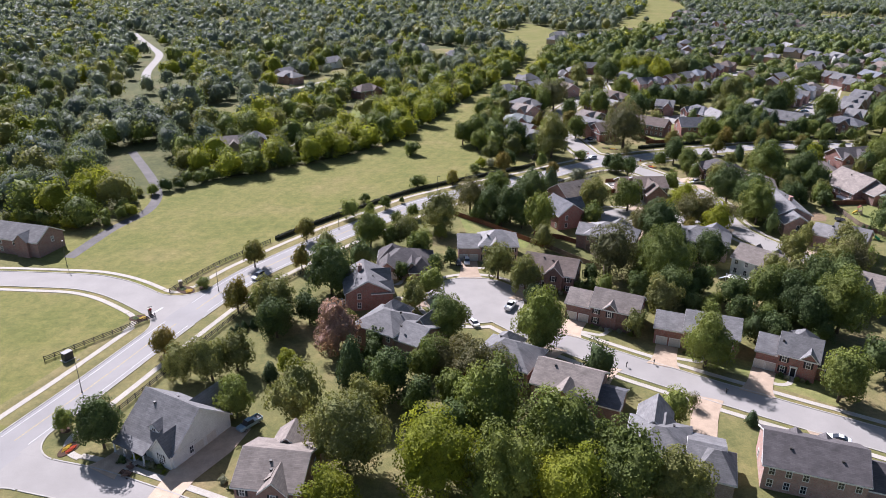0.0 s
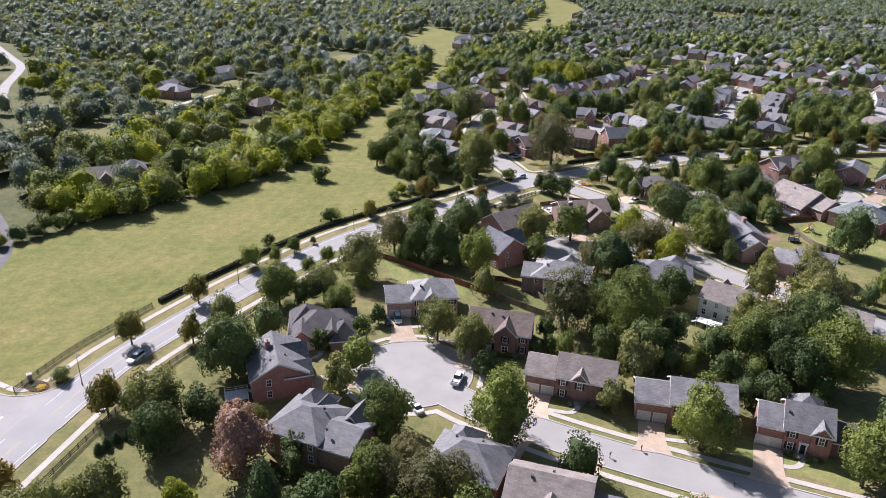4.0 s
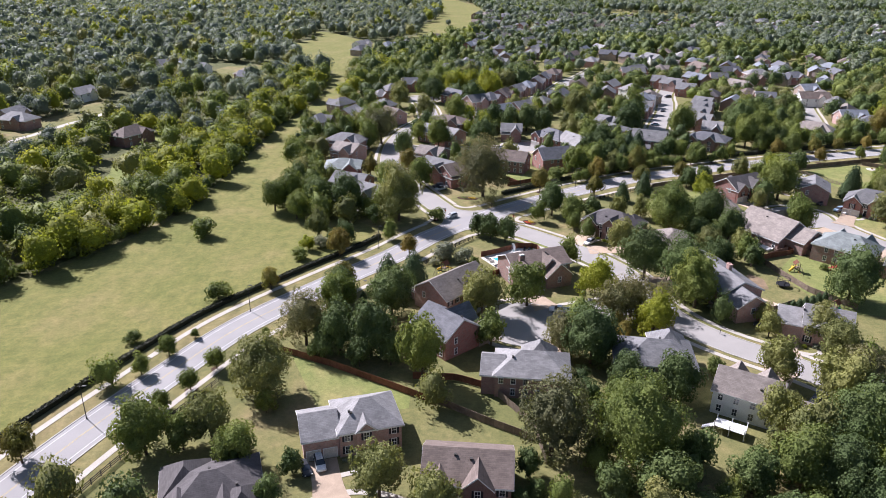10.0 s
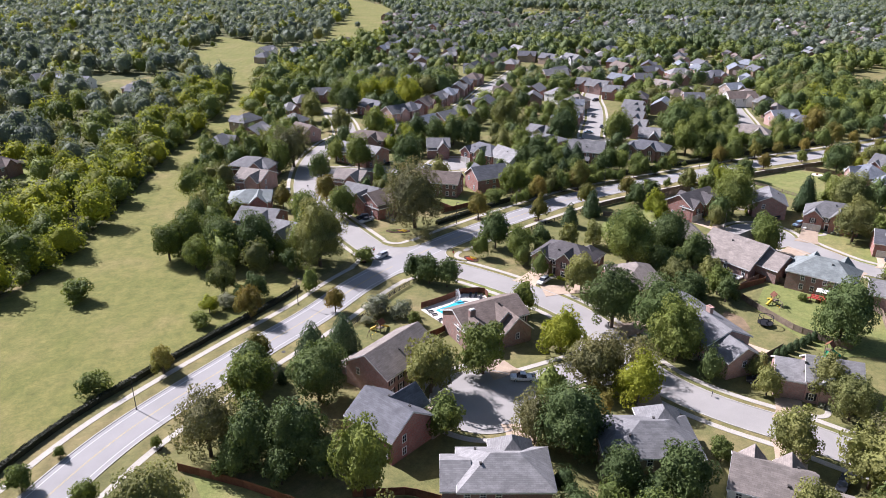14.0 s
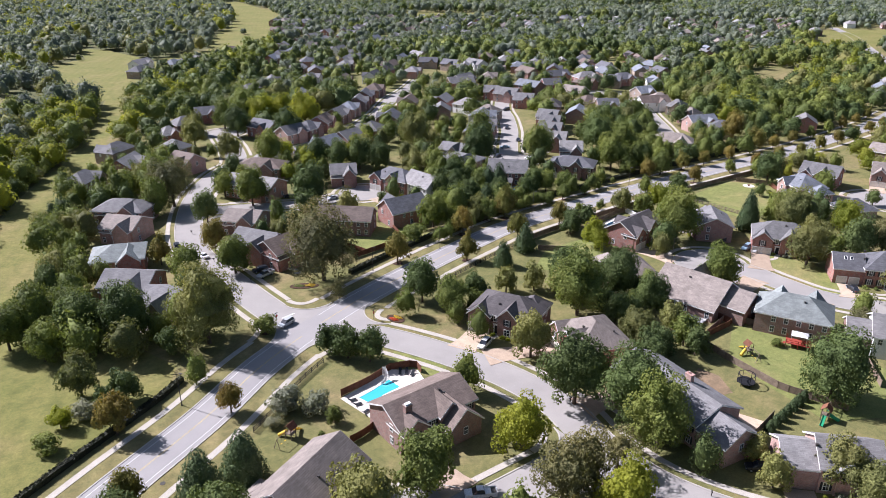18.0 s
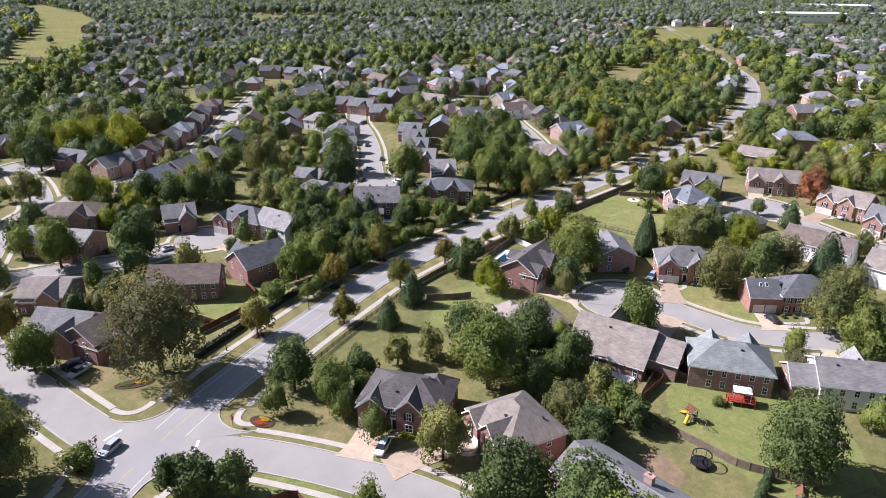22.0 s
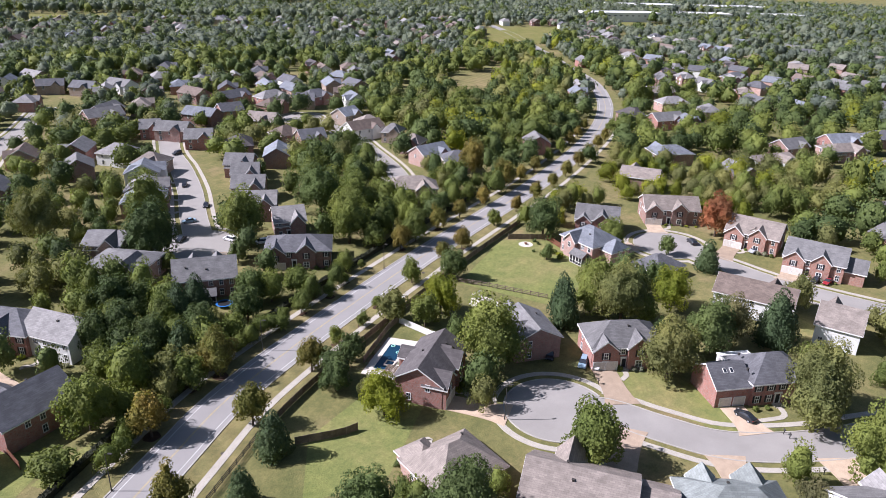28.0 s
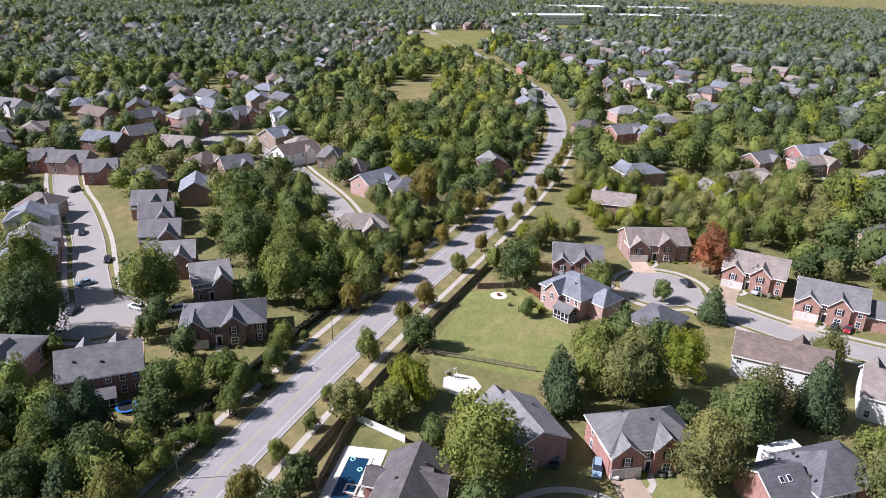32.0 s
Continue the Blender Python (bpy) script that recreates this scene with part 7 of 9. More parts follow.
def street_lamp(x, y):
    m = pose(x, y, 0, 0, 0, nearest_road_dir(x, y))
    if LAMPS:
        return copy_thing(LAMPS["a"], m)
    ob = thing("street_lamp", m, "slim dark street lamp on the verge", "street lamp", "street lamps")
    part("pole", add_cyl(bmesh.new(), (0, 0, 0), (0, 0, 7.9), 0.1, 0.055, 10), METAL, ob)
    part("base", add_cyl(bmesh.new(), (0, 0, -0.2), (0, 0, 0.45), 0.2, 0.15, 10), METAL, ob)
    part("arm", add_cyl(bmesh.new(), (0, 0, 7.8), (0.9, 0, 8.05), 0.04, 0.035, 8), METAL, ob)
    part("head", boxes((0.6, 1.35, -0.17, 0.17, 8.0, 8.14)), METAL, ob)
    part("lens", boxes((0.7, 1.25, -0.12, 0.12, 7.97, 8.0)), LAMPGLASS, ob, "clear lamp glass")
    LAMPS["a"] = ob
    return ob


SIGNRED = varied("sign_red", (0.32, 0.02, 0.02), 0.1, 2.0, 8.0, 0.5)


def stop_sign(x, y):
    ob = thing("stop_sign", pose(x, y, 0, 0, 0, 30), "red octagonal stop sign on a dark post", "road sign")
    part("post", add_cyl(bmesh.new(), (0, 0, -0.2), (0, 0, 3.0), 0.05, 0.05, 8), METAL, ob)
    part("plate", add_cyl(bmesh.new(), (0, -0.07, 2.2), (0, -0.05, 2.2), 0.42, 0.42, 8), SIGNRED, ob)
    part("name_blade", boxes((-0.55, 0.55, -0.02, 0.02, 2.85, 3.05)), METAL, ob)


def mailbox(x, y):
    ob = thing("mailbox", pose(x, y, 0, 0, 0, nearest_road_dir(x, y) + 90), "dark mailbox on a post at the kerb", "mailbox", "mailboxes")
    part("post", boxes((-0.06, 0.06, -0.06, 0.06, -0.2, 1.05)), BLACKWOOD, ob)
    part("brace", boxes((-0.05, 0.05, -0.35, 0.06, 0.75, 0.83)), BLACKWOOD, ob)
    bm = boxes((-0.13, 0.13, -0.4, 0.2, 1.05, 1.2))
    add_cyl(bm, (0, -0.4, 1.2), (0, 0.2, 1.2), 0.13, 0.13, 12)
    part("box", bm, METAL, ob)


# ---- fences of the yards ----
rail_fence([(-77.0, 166.9), (-82.8, 159.2), (-89.6, 151.2), (-95.0, 144.5)])
board_fence([(-20.8, 150.3), (-17.8, 147.7), (-14.0, 145.0)], REDWOOD)
board_fence([(1.0, 142.4), (7.1, 138.6), (13.4, 135.2)], REDWOOD)
board_fence([(3.9, 248.1), (14.6, 238.4), (25.2, 227.1), (33.7, 217.8)], REDWOOD)
board_fence([(31.6, 228.6), (40.9, 225.4), (46.9, 219.7)], REDWOOD)
board_fence([(46.9, 219.7), (51.0, 205.2), (48.9, 193.6)], FENCEWOOD)
board_fence([(33.4, 219.3), (41.0, 209.7), (49.3, 200.6)], FENCEWOOD)
board_fence([(69.3, 290.4), (76.2, 291.7), (83.2, 294.1)], REDWOOD)
board_fence([(83.2, 294.1), (89.0, 292.5), (88.7, 289.3)], REDWOOD)
board_fence([(64.2, 274.8), (68.2, 275.5), (71.4, 277.3)], REDWOOD)
board_fence([(154.1, 268.1), (152.5, 255.1), (152.1, 241.6), (157.0, 229.2)], FENCEWOOD)
board_fence([(123.8, 233.6), (131.6, 233.8), (141.7, 236.1)], FENCEWOOD)
board_fence([(157.7, 265.9), (171.3, 269.7), (178.0, 271.2)], FENCEWOOD)
board_fence([(160.1, 279.6), (158.9, 272.5)], REDWOOD)
board_fence([(167.8, 270.9), (167.9, 266.4)], REDWOOD)
board_fence([(167.0, 266.1), (157.1, 265.4), (149.6, 264.4)], REDWOOD)
board_fence([(170.9, 267.3), (172.4, 261.9)], FENCEWOOD)
board_fence([(181.3, 245.8), (181.1, 239.5), (171.7, 230.4)], FENCEWOOD)
board_fence([(157.2, 331.7), (164.2, 325.9), (167.2, 324.7)], FENCEWOOD)
board_fence([(104.1, 371.9), (108.8, 357.9)], REDWOOD)
board_fence([(103.8, 357.0), (116.6, 359.7)], REDWOOD)
board_fence([(127.6, 380.2), (125.4, 367.3)], REDWOOD)
board_fence([(207.2, 342.6), (205.7, 331.2)], TRIM)
board_fence([(187.3, 338.6), (203.8, 343.0), (207.1, 342.9)], FENCEWOOD)
rail_fence([(236.5, 343.0), (238.5, 334.2), (241.3, 317.2)], FENCEWOOD, "brown wooden rail fence across a lawn")
board_fence([(281.2, 334.9), (276.9, 328.4)], REDWOOD)
board_fence([(274.3, 345.6), (281.1, 335.2)], FENCEWOOD)

# ---- vehicles ----
car("pickup", "white", 19.0, 174.9, 65)
car("sedan", "white", 8.4, 165.2, 115)
car("suv", "white", 7.6, 204.8, -87)
car("sedan", "dark", 4.8, 204.1, -79)
car("pickup", "white", 77.5, 249.3, 154)
car("suv", "white", 107.8, 291.4, -151)
car("sedan", "red", 127.8, 229.5, 128)
car("suv", "dark", 125.1, 227.6, 138)
car("suv", "dark", 113.5, 196.4, -153)
car("sedan", "silver", 52.2, 244.2, -161)
car("suv", "white", 215.9, 293.6, -170)
car("suv", "blue", 214.7, 296.5, -169)
car("sedan", "dark", 214.1, 261.1, 62)
car("suv", "dark", 213.6, 304.3, -161)
car("sedan", "red", 297.5, 252.8, 167)
car("sedan", "dark", 296.6, 255.9, 165)
car("suv", "dark", 306.1, 293.9, 39)
car("pickup", "silver", 310.4, 274.9, 160)
car("sedan", "dark", 250.5, 473.9, -134)
car("sedan", "dark", 239.2, 449.1, -135)
car("sedan", "blue", 224.9, 441.1, 153)
car("suv", "white", 221.4, 417.9, 91)
car("suv", "white", 225.3, 408.1, 144)
car("suv", "dark", 279.0, 512.9, -175)
car("sedan", "dark", 212.4, 430.1, -158)
car("suv", "dark", 58.8, 396.0, 84)
car("sedan", "white", 64.0, 383.2, 102)
car("suv", "dark", 75.7, 363.1, 174)
car("pickup", "silver", 75.9, 359.0, -159)
car("sedan", "silver", 121.7, 414.2, -170)
car("suv", "dark", 107.8, 424.4, 116)
car("sedan", "red", 97.9, 411.5, 145)
car("sedan", "dark", 145.4, 413.1, -178)
car("pickup", "blue", -39.8, 120.7, -126)
car("sedan", "white", 81.6, 118.3, 153)
car("suv", "white", -55.5, 192.1, -116)
car("suv", "silver", 70.5, 327.1, -153)

# ---- street furniture ----
street_lamp(-80.0, 131.8)
street_lamp(-116.4, 198.7)
street_lamp(-64.7, 182.8)
street_lamp(-36.8, 232.0)
street_lamp(-2.6, 271.4)
street_lamp(39.2, 305.3)
street_lamp(104.6, 345.3)
street_lamp(130.8, 349.3)
street_lamp(178.6, 361.3)
street_lamp(231.8, 365.1)
street_lamp(-3.9, 182.1)
street_lamp(186.2, 302.2)
stop_sign(68.8, 329.3)
stop_sign(-78.2, 167.2)
stop_sign(90.9, 317.6)
mailbox(44.4, 145.2)
mailbox(51.4, 146.6)
mailbox(64.6, 134.8)
mailbox(209.1, 290.8)
mailbox(212.7, 253.6)
mailbox(211.9, 252.4)
mailbox(203.9, 245.6)
mailbox(65.9, 405.4)
mailbox(65.8, 377.6)
mailbox(70.9, 357.0)
mailbox(110.0, 262.4)
mailbox(112.1, 227.7)



# ---- pools ----
WATER, _nt, _b = material("pool_water", 0.06)
_b.inputs["Base Color"].default_value = (0.06, 0.42, 0.52, 1)
_b.inputs["Specular IOR Level"].default_value = 0.5
_n = node(_nt, "ShaderNodeTexNoise", Scale=1.4, Detail=3.0)
_nt.links.new(coords(_nt, True), _n.inputs["Vector"])
bump(_nt, _b, _n.outputs["Fac"], 0.25, 0.05)
WATER2, _nt, _b = material("dark_pool_water", 0.06)
_b.inputs["Base Color"].default_value = (0.012, 0.045, 0.085, 1)
_n = node(_nt, "ShaderNodeTexNoise", Scale=1.4, Detail=3.0)
_nt.links.new(coords(_nt, True), _n.inputs["Vector"])
bump(_nt, _b, _n.outputs["Fac"], 0.25, 0.05)
PATIO = varied("pale_patio", (0.62, 0.57, 0.50), 0.08, 0.5, 6.0, 0.9, True)


def pool(deck, water, mat, label):
    ob = thing("swimming_pool", Matrix.Translation((*water[0], 0)), label, "pool")
    sh = [(x - water[0][0], y - water[0][1]) for x, y in deck]
    wt = [(x - water[0][0], y - water[0][1]) for x, y in water]

    def ccw(p):
        return p if sum(a * d - c * b for (a, b), (c, d) in zip(p, p[1:] + p[:1])) > 0 else p[::-1]
    part("patio", add_prism(bmesh.new(), ccw(sh), -0.2, 0.1), PATIO, ob, "pale concrete pool deck")
    part("coping", ring_bm([(x, y, 0.14) for x, y in ccw(wt)], 0.1, 0.06, 0.28), PATIO, ob)
    part("water", add_prism(bmesh.new(), ccw(wt), -0.1, 0.15), mat, ob, "still clear pool water")
    return ob


pool([(68.8, 289.6), (71.3, 279.6), (78.0, 281.2), (87.6, 284.9), (88.6, 290.6), (83.5, 294.0)], [(72.0, 288.0), (73.3, 283.8), (77.5, 285.6), (82.0, 286.4), (81.3, 290.8), (76.0, 289.0)], WATER, "turquoise swimming pool in a pale deck beside a house")
pool([(183.5, 336.5), (199.8, 340.6), (202.3, 333.0), (185.5, 328.8)], [(186.2, 335.6), (197.6, 338.5), (198.8, 334.4), (187.4, 331.6)], WATER2, "dark blue rectangular swimming pool in a white deck")
pool([(-92, 341), (-88.5, 353), (-75, 348), (-79, 334)], [(-88.0, 342.5), (-86.0, 347.5), (-80.0, 344.5), (-82.0, 339.5)], WATER, "light blue swimming pool in a pale deck by trees")


def pool_slide(x, y, ang):
    ob = thing("pool_slide", pose(x, y, 0.1, 0, 0, ang), "white curved pool slide on the deck", "slide")
    bm = bmesh.new()
    rows = []
    for i in range(13):
        t = i / 12
        px, py, pz = 3.2 * t, 0.9 * math.sin(3.0 * t), 2.4 * (1 - t) ** 1.4 + 0.25
        rows.append([bm.verts.new((px, py + dy, pz + dz)) for dy, dz in ((-0.4, 0.3), (-0.3, 0), (0.3, 0), (0.4, 0.3))])
    for r, s in zip(rows, rows[1:]):
        for j in range(3):
            bm.faces.new((r[j], r[j + 1], s[j + 1], s[j]))
    bmesh.ops.solidify(bm, geom=bm.faces[:], thickness=0.06)
    part("chute", bm, TRIM, ob)
    for dx, dy in ((-0.3, -0.3), (-0.3, 0.3), (0.5, 0.0)):
        part("leg", add_cyl(bmesh.new(), (dx, dy, 0), (dx * 0.4, dy, 2.5), 0.04, 0.04, 8), TRIM, ob)


pool_slide(80.6, 292.2, -125)


def lounger(x, y, ang):
    ob = thing("sun_lounger", pose(x, y, 0.1, 0, 0, ang), "dark sun lounger with a raised back on the pool deck", "lounger", "loungers by the pool")
    part("seat", boxes((-0.9, 0.5, -0.33, 0.33, 0.28, 0.36)), SHUTTER, ob)
    b = part("backrest", boxes((0, 0.75, -0.33, 0.33, 0, 0.08)), SHUTTER, ob)
    b.matrix_basis = Matrix.Translation((0.5, 0, 0.3)) @ Matrix.Rotation(radians(-45), 4, "Y")
    for dx in (-0.8, 0.4):
        for dy in (-0.28, 0.28):
            part("leg", boxes((dx - 0.03, dx + 0.03, dy - 0.03, dy + 0.03, 0, 0.28)), METAL, ob)


for i, (x, y, a) in enumerate(((70.6, 287.5, 170), (70.9, 285.5, 175), (71.2, 282.2, 200), (84.5, 291.6, 60), (85.8, 290.9, 55), (86.6, 289.6, 40))):
    lounger(x, y, a)


# ---- yard things ----
FLAME = varied("stained_red_deck", (0.32, 0.05, 0.035), 0.15, 1.0, 9.0, 0.8)
YELLOWP = varied("yellow_plastic", (0.62, 0.42, 0.05), 0.05, 1.0, 9.0, 0.4)
GREENP = varied("green_plastic", (0.03, 0.28, 0.14), 0.05, 1.0, 9.0, 0.4)
YELLOW = leaf_material("yellow_flowers", (0.50, 0.33, 0.03), (0.60, 0.42, 0.05))
REDFL = leaf_material("red_flowers", (0.50, 0.07, 0.03), (0.60, 0.14, 0.04))
NET = varied("black_mesh", (0.015, 0.015, 0.018), 0.2, 3.0, 20.0, 0.8)
BLUEP = varied("blue_pad", (0.03, 0.16, 0.45), 0.1, 2.0, 9.0, 0.6)


def trampoline(x, y, r, rim, label, poles=False):
    ob = thing("trampoline", pose(x, y, 0), label, "trampoline")
    part("mat", add_cyl(bmesh.new(), (0, 0, 0.80), (0, 0, 0.84), r * 0.86, r * 0.86, 28), NET, ob)
    part("rim", ring_bm([(r * math.cos(a), r * math.sin(a), 0.84) for a in [6.2832 * i / 28 for i in range(28)]], 0.05, 0.06, 0.17), rim, ob)
    for i in range(6):
        a = 6.2832 * i / 6
        part("leg", add_cyl(bmesh.new(), (r * math.cos(a), r * math.sin(a), -0.05), (r * math.cos(a), r * math.sin(a), 0.84), 0.04, 0.04, 6), METAL, ob)
        if poles:
            part("net_pole", add_cyl(bmesh.new(), (1.05 * r * math.cos(a), 1.05 * r * math.sin(a), 0.0), (1.05 * r * math.cos(a), 1.05 * r * math.sin(a), 2.6), 0.05, 0.05, 6), NET, ob)
    if poles:
        part("net_hoop", ring_bm([(r * math.cos(a), r * math.sin(a), 2.6) for a in [6.2832 * i / 28 for i in range(28)]], 0.03, 0.05, 0.08), NET, ob)


trampoline(147.6, 247.0, 1.7, NET, "round black trampoline with tall net poles standing on a lawn", True)
trampoline(189.1, 385.3, 1.9, BLUEP, "round trampoline with a blue rim on grass")


def play_set(x, y, ang, plastic, colour):
    ob = thing("play_set", pose(x, y, 0, 0, 0, ang), f"wooden play tower with a {colour} slide and swings", "play set")
    for dx in (-0.7, 0.7):
        for dy in (-0.7, 0.7):
            part("post", boxes((dx - 0.07, dx + 0.07, dy - 0.07, dy + 0.07, -0.1, 2.6)), FENCEWOOD, ob)
    part("platform", boxes((-0.8, 0.8, -0.8, 0.8, 1.2, 1.3)), FENCEWOOD, ob)
    part("tower_roof", roof_bm(1.8, 1.8, 2.6, 0.9, "gable", 0.15, 0.06), REDWOOD, ob)
    s = part("slide", boxes((0, 2.6, -0.3, 0.3, 0, 0.06), (0, 2.6, -0.34, -0.28, 0, 0.25), (0, 2.6, 0.28, 0.34, 0, 0.25)), plastic, ob, colour + " plastic slide")
    s.matrix_basis = Matrix.Translation((0.8, 0, 1.3)) @ Matrix.Rotation(radians(28), 4, "Y")
    t = part("tube", add_cyl(bmesh.new(), (0, 0.8, 1.4), (-0.8, 2.4, 0.3), 0.38, 0.38, 12), plastic, ob, colour + " plastic tube slide")
    part("swing_beam", add_cyl(bmesh.new(), (-0.8, 0, 2.3), (-4.0, 0, 2.3), 0.07, 0.07, 8), FENCEWOOD, ob)
    for dy in (-0.8, 0.8):
        part("swing_leg", add_cyl(bmesh.new(), (-4.0, 0, 2.3), (-4.2, dy, -0.1), 0.06, 0.06, 8), FENCEWOOD, ob)
    for dx in (-1.8, -2.9):
        part("swing_seat", boxes((dx - 0.22, dx + 0.22, -0.1, 0.1, 0.5, 0.55)), plastic, ob)
        for k in (-0.2, 0.2):
            part("chain", boxes((dx + k - 0.012, dx + k + 0.012, -0.012, 0.012, 0.55, 2.3)), METAL, ob)


play_set(150.3, 230.2, 200, GREENP, "green")
play_set(159.2, 255.0, 70, YELLOWP, "yellow")
play_set(55.0, 282.7, 30, YELLOWP, "yellow")


def raised_deck(x, y, ang, mat, w, d, h, awning, label):
    """A deck behind a house: posts, boards, rails, stairs and perhaps an awning."""
    ob = thing("deck", pose(x, y, 0, 0, 0, ang), label, "deck")
    for dx in (-w / 2 + 0.1, 0, w / 2 - 0.1):
        for dy in (-d / 2 + 0.1, d / 2 - 0.1):
            part("post", boxes((dx - 0.08, dx + 0.08, dy - 0.08, dy + 0.08, -0.2, h + 1.0)), mat, ob)
    n = int(w / 0.3)
    for i in range(n):
        a = -w / 2 + i * w / n
        part("board", boxes((a, a + w / n - 0.02, -d / 2, d / 2, h - 0.06, h)), mat, ob)
    for z in (h + 0.45, h + 0.95):
        part("rail", boxes((-w / 2, w / 2, d / 2 - 0.06, d / 2, z - 0.04, z + 0.04)), mat, ob)
        part("rail", boxes((-w / 2, -w / 2 + 0.06, -d / 2, d / 2, z - 0.04, z + 0.04)), mat, ob)
    for i in range(max(2, int(h / 0.18))):
        part("step", boxes((w / 2 + 0.28 * i, w / 2 + 0.28 * i + 0.3, d / 2 - 1.2, d / 2, h - 0.2 - 0.18 * i, h - 0.14 - 0.18 * i)), mat, ob)
    if awning:
        part("awning", roof_bm(w * 0.62, d * 0.8, h + 2.2, 0.5, "hip", 0.1, 0.05), TRIM, ob, "white fabric canopy")
        for dx in (-w * 0.3, w * 0.3):
            for dy in (-d * 0.4, d * 0.4):
                part("awning_post", boxes((dx - 0.03, dx + 0.03, dy - 0.03, dy + 0.03, h, h + 2.2)), TRIM, ob)
    return ob



def pergola(x, y, ang, w, d):
    """Posts, two beams, and a row of rafters and battens across them."""
    ob = thing("pergola", pose(x, y, 0, 0, 0, ang), "dark brown wooden pergola between a pool and a house", "pergola")
    for sx in (-1, 1):
        for sy in (-1, 1):
            part("post", boxes((sx * (w / 2 - 0.3) - 0.08, sx * (w / 2 - 0.3) + 0.08, sy * (d / 2 - 0.25) - 0.08, sy * (d / 2 - 0.25) + 0.08, -0.1, 2.45)), FENCEWOOD, ob)
    for sy in (-1, 1):
        part("beam", boxes((-w / 2, w / 2, sy * (d / 2 - 0.25) - 0.05, sy * (d / 2 - 0.25) + 0.05, 2.44, 2.64)), FENCEWOOD, ob)
    for i in range(11):
        a = -w / 2 + 0.1 + i * (w - 0.2) / 10
        part("rafter", boxes((a - 0.035, a + 0.035, -d / 2 - 0.2, d / 2 + 0.2, 2.62, 2.78)), FENCEWOOD, ob)
    for i in range(9):
        a = -d / 2 + 0.1 + i * (d - 0.2) / 8
        part("batten", boxes((-w / 2, w / 2, a - 0.03, a + 0.03, 2.77, 2.83)), FENCEWOOD, ob)


def spa(x, y, ang, w):
    ob = thing("hot_tub", pose(x, y, 0, 0, 0, ang), "square sunken spa with a white rim at a pool's edge", "hot tub")
    h = w / 2
    part("rim", boxes((-h, h, -h, -h + 0.3, -0.1, 0.42), (-h, h, h - 0.3, h, -0.1, 0.42), (-h, -h + 0.3, -h + 0.3, h - 0.3, -0.1, 0.42), (h - 0.3, h, -h + 0.3, h - 0.3, -0.1, 0.42)), PATIO, ob)
    part("water", boxes((-h + 0.3, h - 0.3, -h + 0.3, h - 0.3, -0.1, 0.34)), WATER2, ob, "dark still water")


def swim_ring(x, y):
    bm = bmesh.new()
    loops = []
    for i in range(16):
        a = i * math.tau / 16
        loops.append([bm.verts.new(((0.42 + 0.14 * math.cos(b)) * math.cos(a), (0.42 + 0.14 * math.cos(b)) * math.sin(a), 0.14 * math.sin(b))) for b in [j * math.tau / 8 for j in range(8)]])
    for i in range(16):
        p, q = loops[i], loops[(i + 1) % 16]
        for j in range(8):
            bm.faces.new((p[j], q[j], q[(j + 1) % 8], p[(j + 1) % 8]))
    ob = tagged(part("swim_ring", bm, AQUA), "pale turquoise inflatable ring floating on a pool", "swim ring", "rings in the pool")
    ob.matrix_basis = Matrix.Translation((x, y, 0.2))


def fire_ring(x, y):
    ob = thing("fire_pit", pose(x, y, 0), "round rusty fire bowl on a pale gravel circle", "fire pit")
    part("gravel", add_prism(bmesh.new(), [(2.3 * math.cos(a), 2.3 * math.sin(a)) for a in [math.tau * i / 28 for i in range(28)]], -0.1, 0.05), PATIO, ob, "pale gravel circle")
    bowl = bmesh.new()
    add_cyl(bowl, (0, 0, 0.05), (0, 0, 0.3), 0.3, 0.42, 14)
    add_cyl(bowl, (0, 0, 0.3), (0, 0, 0.5), 0.42, 0.6, 14)
    part("bowl", bowl, REDWOOD, ob, "rust-coloured bowl")


AQUA = varied("aqua_plastic", (0.30, 0.62, 0.58), 0.05, 1.0, 9.0, 0.35)
pergola(184.8, 328.7, 12.5, 4.4, 3.6)
spa(190.1, 333.3, 13.5, 2.3)
swim_ring(197.0, 337.2)
swim_ring(195.2, 334.6)
fire_ring(273.4, 338.8)
sheet("garden_bed", [(183.8, 336.6), (199.9, 340.7), (203.0, 342.4), (187.6, 338.2)], -0.1, 0.03, DIRT, "strip of bare earth and mulch along a fence", "garden bed")
sheet("patio", [(224.6, 329.4), (226.0, 333.0), (229.4, 334.4), (232.4, 332.6), (232.8, 328.6), (230.0, 325.6), (227.0, 325.8)], -0.1, 0.05, PATIO, "pale rounded patio behind a house", "patio")
pool_slide(230.0, 332.0, 60)


raised_deck(172.2, 250.6, 120, FLAME, 5.6, 3.2, 1.2, True, "red-stained raised deck with a white canopy")
raised_deck(88.8, 192.6, 132, TRIM, 6.0, 3.2, 1.6, False, "white railed deck with stairs behind a house")
raised_deck(-30.0, 174.0, 10, TRIM, 5.0, 4.0, 0.6, False, "white garden deck behind a brick house")


